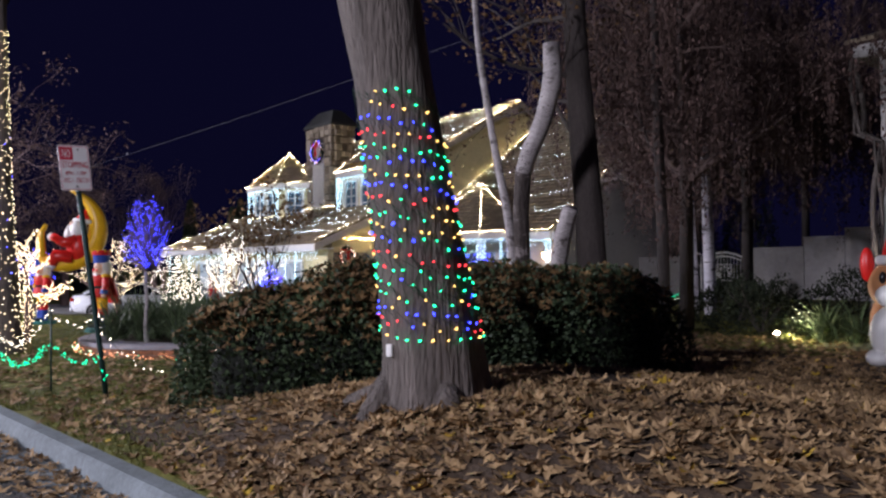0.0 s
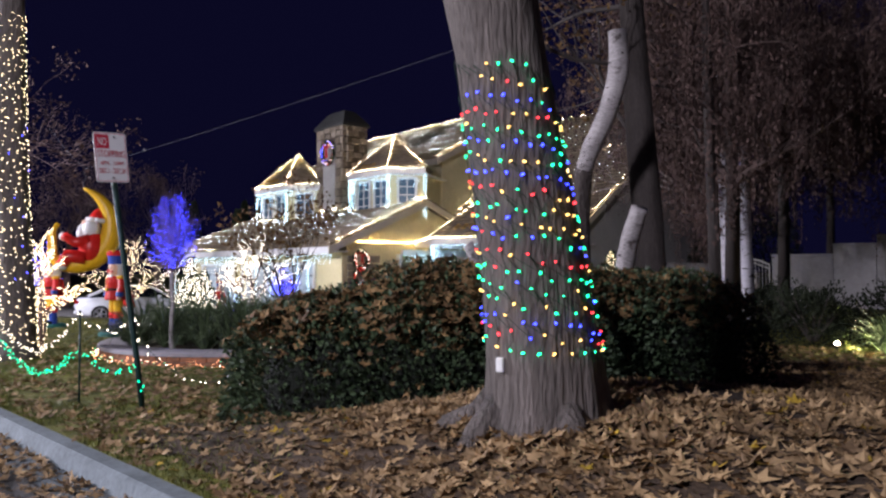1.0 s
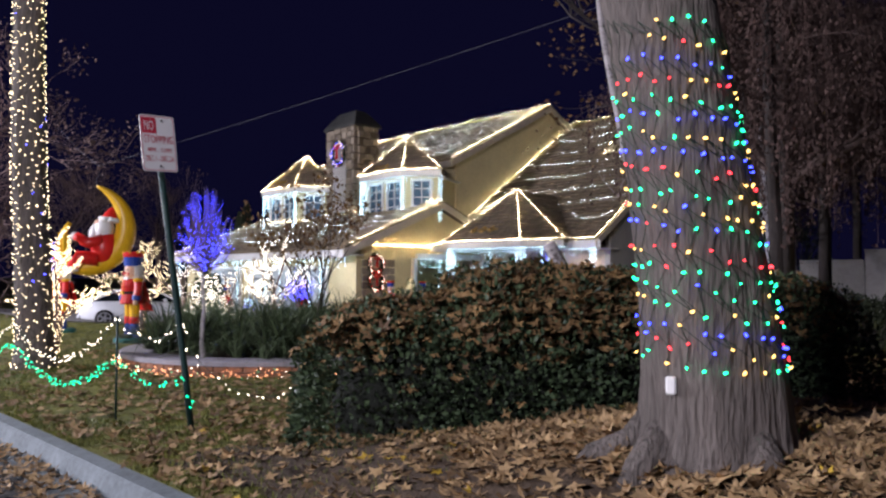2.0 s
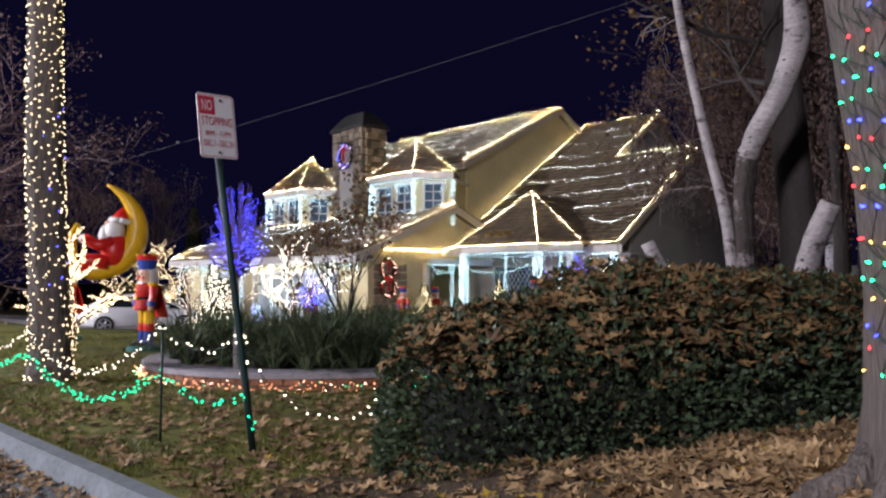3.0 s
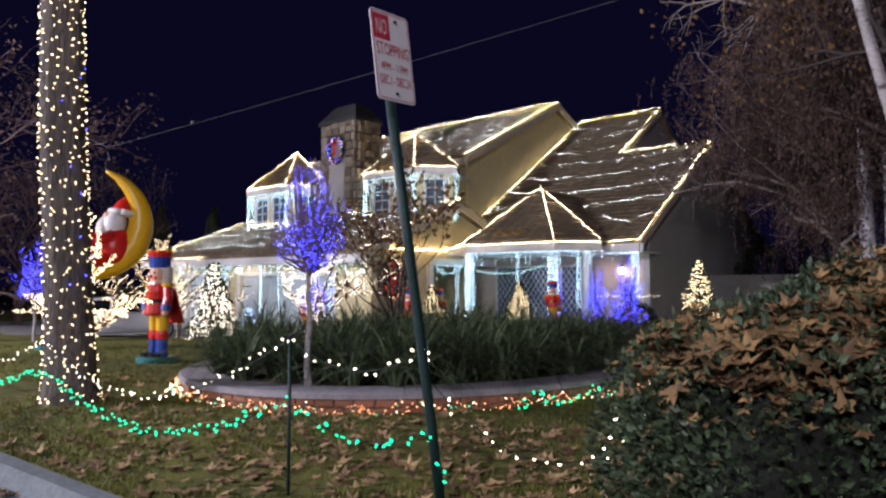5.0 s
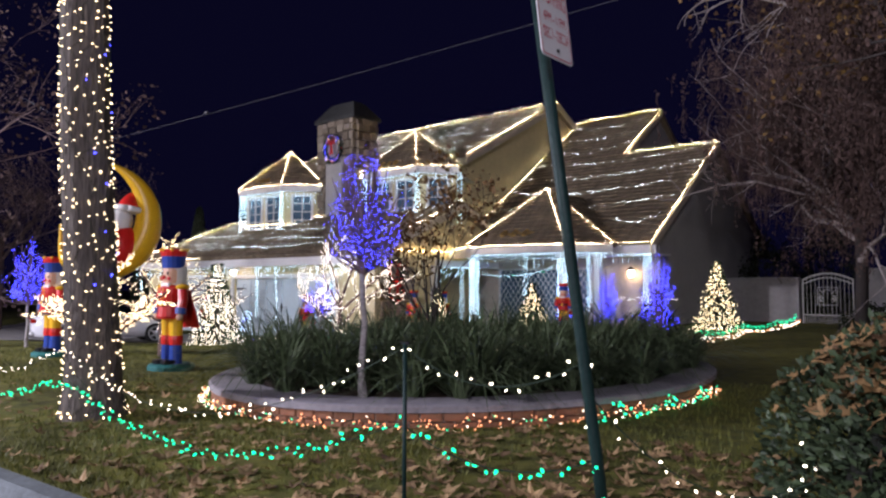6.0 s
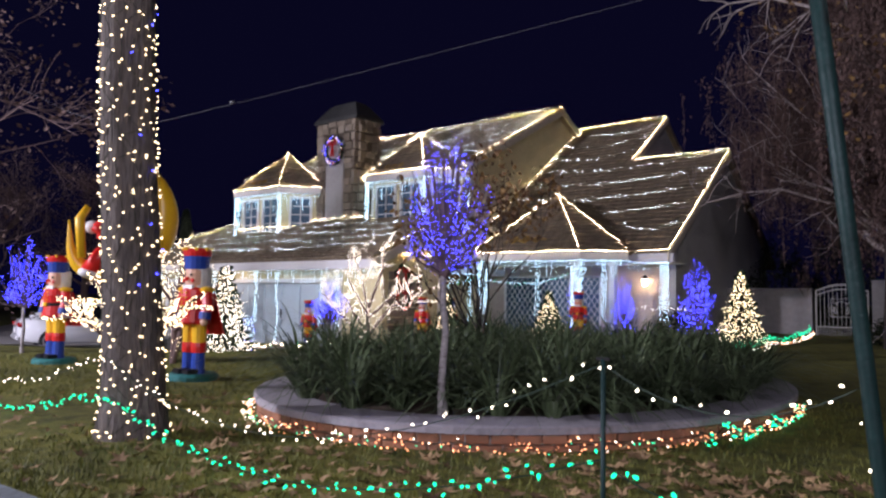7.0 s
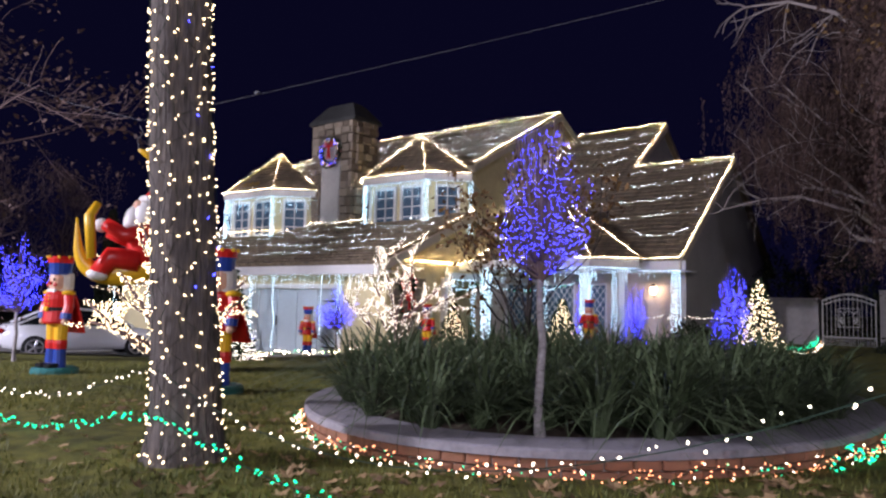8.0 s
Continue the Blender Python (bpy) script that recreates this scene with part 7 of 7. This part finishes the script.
d.lathe((0.03, 0, 1.36), [(0.23, 0), (0.21, 0.12), (0.14, 0.38), (0.04, 0.5)], 16)
d.slot = 3
d.ball((0, -0.43, 0.96), (0.08, 0.05, 0.06), 10, 8)
d.ball((-0.15, -0.30, 1.13), (0.045, 0.04, 0.08), 10, 8)
d.ball((0.15, -0.30, 1.13), (0.045, 0.04, 0.08), 10, 8)
dog = tagged(part("inflatable_dog", d, [deco_brown, deco_white, deco_red, deco_black], smooth=True, at=(-3.0, 10.6, 0.24)), "inflatable tan and white dog in a red hat", "decoration")
dog.rotation_euler = (0, 0, radians(10))
pc = thing("porch", (-4.15, 14.2, 0.2), "corner of the neighbour's pale porch with a vine on its post", "porch")
part("post", Shape().box(0, 0, 2.5, 0.16, 0.16, 5.0, bevel=0.02), stucco_grey, pc)
part("fascia", Shape().box(2.1, 0.6, 5.1, 5.1, 1.7, 0.24, bevel=0.03), stucco_grey, pc)
part("roof", Shape().slab([(-0.55, -0.35, 5.23), (4.6, -0.35, 5.23), (4.6, 1.5, 5.85), (-0.05, 1.5, 5.85)], (0, 0, 0.07)), shake, pc)
part("upper_wall", Shape().box(2.4, 1.3, 6.6, 4.9, 0.2, 2.6), stucco_grey, pc)
vine = Shape()
for k, (r0, ph) in enumerate(((0.045, 0.0), (0.032, 2.2), (0.025, 4.0))):
    vine.tube([(-0.22 + 0.2 * z / 5.0 * (1 if z < 3.5 else -1.2) + 0.07 * math.sin(z * 1.9 + ph), -0.15 + 0.06 * math.cos(z * 1.7 + ph), z) for z in lin(0, 5.0, 26)], r0, 7)
part("vine", vine, bark, pc, "twisted bare vine stems")

# ---- fallen leaves and grass ----
rng = random.Random(77)


def strew(name, n, where, size, material, label, flat=0.35):
    s = Shape()
    made = 0
    while made < n:
        p = where()
        if p is None:
            continue
        x, y, z = p
        star_leaf(s, (x, y, z + rng.uniform(0.006, 0.045)), (rng.uniform(-flat, flat), rng.uniform(-flat, flat), 1), rng.uniform(*size), rng, 0.6)
        made += 1
    return tagged(part(name, s, material), label, "leaves", kind="stuff")


def on_bank():
    x, v = rng.uniform(-8.0, 3.0), rng.random() ** 1.15 * 11
    y = kerb_y(x) + 0.2 + v
    edge = smooth01((x + 7.9 - 1.9 * (1 - smooth01((v - 0.4) / 1.3))) / 2.0) * (1 - 0.75 * smooth01((x - 0.2) / 2.2)) * (1 - 0.8 * smooth01((y - 8.5 - 1.2 * noise.noise((x * 0.6, 0, 7))) / 2.5))
    if rng.random() > 0.12 + 0.88 * edge or (noise.noise((x * 0.9, y * 0.9, 3)) < -0.5):
        return None
    return (x, y, ground_z(x, y))


def on_lawn():
    x = rng.uniform(-16.5, -6.5)
    y = kerb_y(x) + 0.2 + rng.random() * 3.2
    if ((x - PC[0]) / PA) ** 2 + ((y - PC[1]) / PB) ** 2 < 1.08 or rng.random() > 0.12 + 0.88 * smooth01((x + 14) / 6):
        return None
    return (x, y, ground_z(x, y))


def in_gutter():
    x = rng.uniform(-13, 2)
    v = abs(rng.gauss(0, 0.38))
    return (x, kerb_y(x) - 0.03 - v, 0.0)


strew("fallen_leaves", 27000, on_bank, (0.09, 0.2), fallen_leaf, "thick litter of brown and tan fallen leaves")
def round_trunk():
    a, r = rng.uniform(0, math.tau), 0.42 + abs(rng.gauss(0, 0.55))
    x, y = MT[0] + r * math.cos(a), MT[1] + r * math.sin(a)
    if y < kerb_y(x) + 0.2:
        return None
    return (x, y, ground_z(x, y) + 0.02)


strew("fallen_leaves", 1500, round_trunk, (0.08, 0.19), fallen_leaf, "brown leaves drifted against the foot of the trunk", 0.6)
strew("fallen_leaves", 3200, on_bank, (0.08, 0.18), hedge_litter, "dark red-brown fallen leaves among the litter")
strew("fallen_leaves", 900, on_bank, (0.10, 0.17), yellow_leaf, "scattered bright yellow fallen leaves")
strew("fallen_leaves", 1500, on_lawn, (0.09, 0.2), fallen_leaf, "scattered brown leaves on the lawn")
strew("fallen_leaves", 2400, in_gutter, (0.07, 0.16), fallen_leaf, "brown leaves gathered in the gutter")

s = Shape()
for _ in range(52000):
    x = rng.uniform(-22, -5.0)
    y = kerb_y(x) + 0.18 + rng.random() ** 1.5 * 7.5
    if ((x - PC[0]) / PA) ** 2 + ((y - PC[1]) / PB) ** 2 < 1.05 or noise.noise((x * 0.7, y * 0.7, 9)) < -0.3:
        continue
    z = ground_z(x, y)
    a, h = rng.uniform(0, math.tau), rng.uniform(0.025, 0.07)
    q = Vector((math.cos(a), math.sin(a), 0))
    w = Vector((-q.y, q.x, 0)) * 0.006
    p = Vector((x, y, z - 0.005))
    t = p + q * h * rng.uniform(0.2, 0.9) + Vector((0, 0, h))
    s.add([p - w, p + w, t], [(0, 1, 2)])
tagged(part("grass", s, grass_blade), "short thin green and yellow lawn grass", "grass", kind="stuff")

# ---- stones of the chimney, bricks of the planter ----
def unit(name, material):
    me = bpy.data.meshes.new(name)
    o = Shape().box(0, 0, 0, 1, 1, 1, bevel=0.07)
    me.from_pydata(o.v, [], o.f)
    me.materials.append(material)
    return me


stone_me, brick_me = unit("stone", stone), unit("brick", brick_mat)
rng = random.Random(55)


def piece(name, me, at, size, parent, turn=0.0):
    ob = new(name, me)
    ob.location, ob.scale, ob.rotation_euler = at, size, (0, 0, radians(turn))
    ob.parent = parent
    return ob


z = CH[4]
while z < CH[5] - 0.05:
    h = min(rng.uniform(0.2, 0.36), CH[5] - z)
    for x0, x1 in ((CH[0], -28.45), (-27.45, CH[1])) if 4.0 < z < 7.05 else ((CH[0], CH[1]),):
        x = x0
        while x < x1 - 0.05:
            w = min(rng.uniform(0.24, 0.5), x1 - x)
            piece("stone", stone_me, (x + w / 2, CH[2] + 0.03, z + h / 2 + rng.uniform(-0.03, 0.03)), (w * rng.uniform(0.8, 0.98), 0.16 + rng.uniform(0, 0.08), h * rng.uniform(0.75, 0.98)), chim, rng.uniform(-3, 3))
            x += w
    y = CH[2] + 0.12
    while y < CH[3] - 0.05:
        w = min(rng.uniform(0.24, 0.5), CH[3] - y)
        piece("stone", stone_me, (CH[1] - 0.03, y + w / 2, z + h / 2 + rng.uniform(-0.03, 0.03)), (0.16 + rng.uniform(0, 0.08), w * rng.uniform(0.8, 0.98), h * rng.uniform(0.75, 0.98)), chim)
        y += w
    z += h
for row in range(3):
    n = 96
    for k in range(n):
        a = math.tau * (k + 0.5 * (row % 2)) / n
        if not (radians(170) < a < radians(380) or a < radians(20)):
            continue
        x, y = oval(a, 1, -0.03)
        t = math.degrees(math.atan2(PB * math.cos(a), -PA * math.sin(a)))
        L = math.hypot(PB * math.cos(a), PA * math.sin(a)) * math.tau / n
        piece("brick", brick_me, (x, y, 0.10 + 0.082 * row + 0.04), (L - 0.012, 0.09 + rng.uniform(0, 0.012), 0.07), planter, t)
z = FLOOR - 0.1
while z < 2.05:
    h = min(rng.uniform(0.18, 0.3), 2.1 - z)
    y = 14.46
    while y < 15.85:
        w = min(rng.uniform(0.22, 0.46), 15.9 - y)
        piece("stone", stone_me, (-22.19, y + w / 2, z + h / 2), (0.09 + rng.uniform(0, 0.05), w * rng.uniform(0.85, 0.97), h * rng.uniform(0.8, 0.96)), pier)
        y += w
    z += h
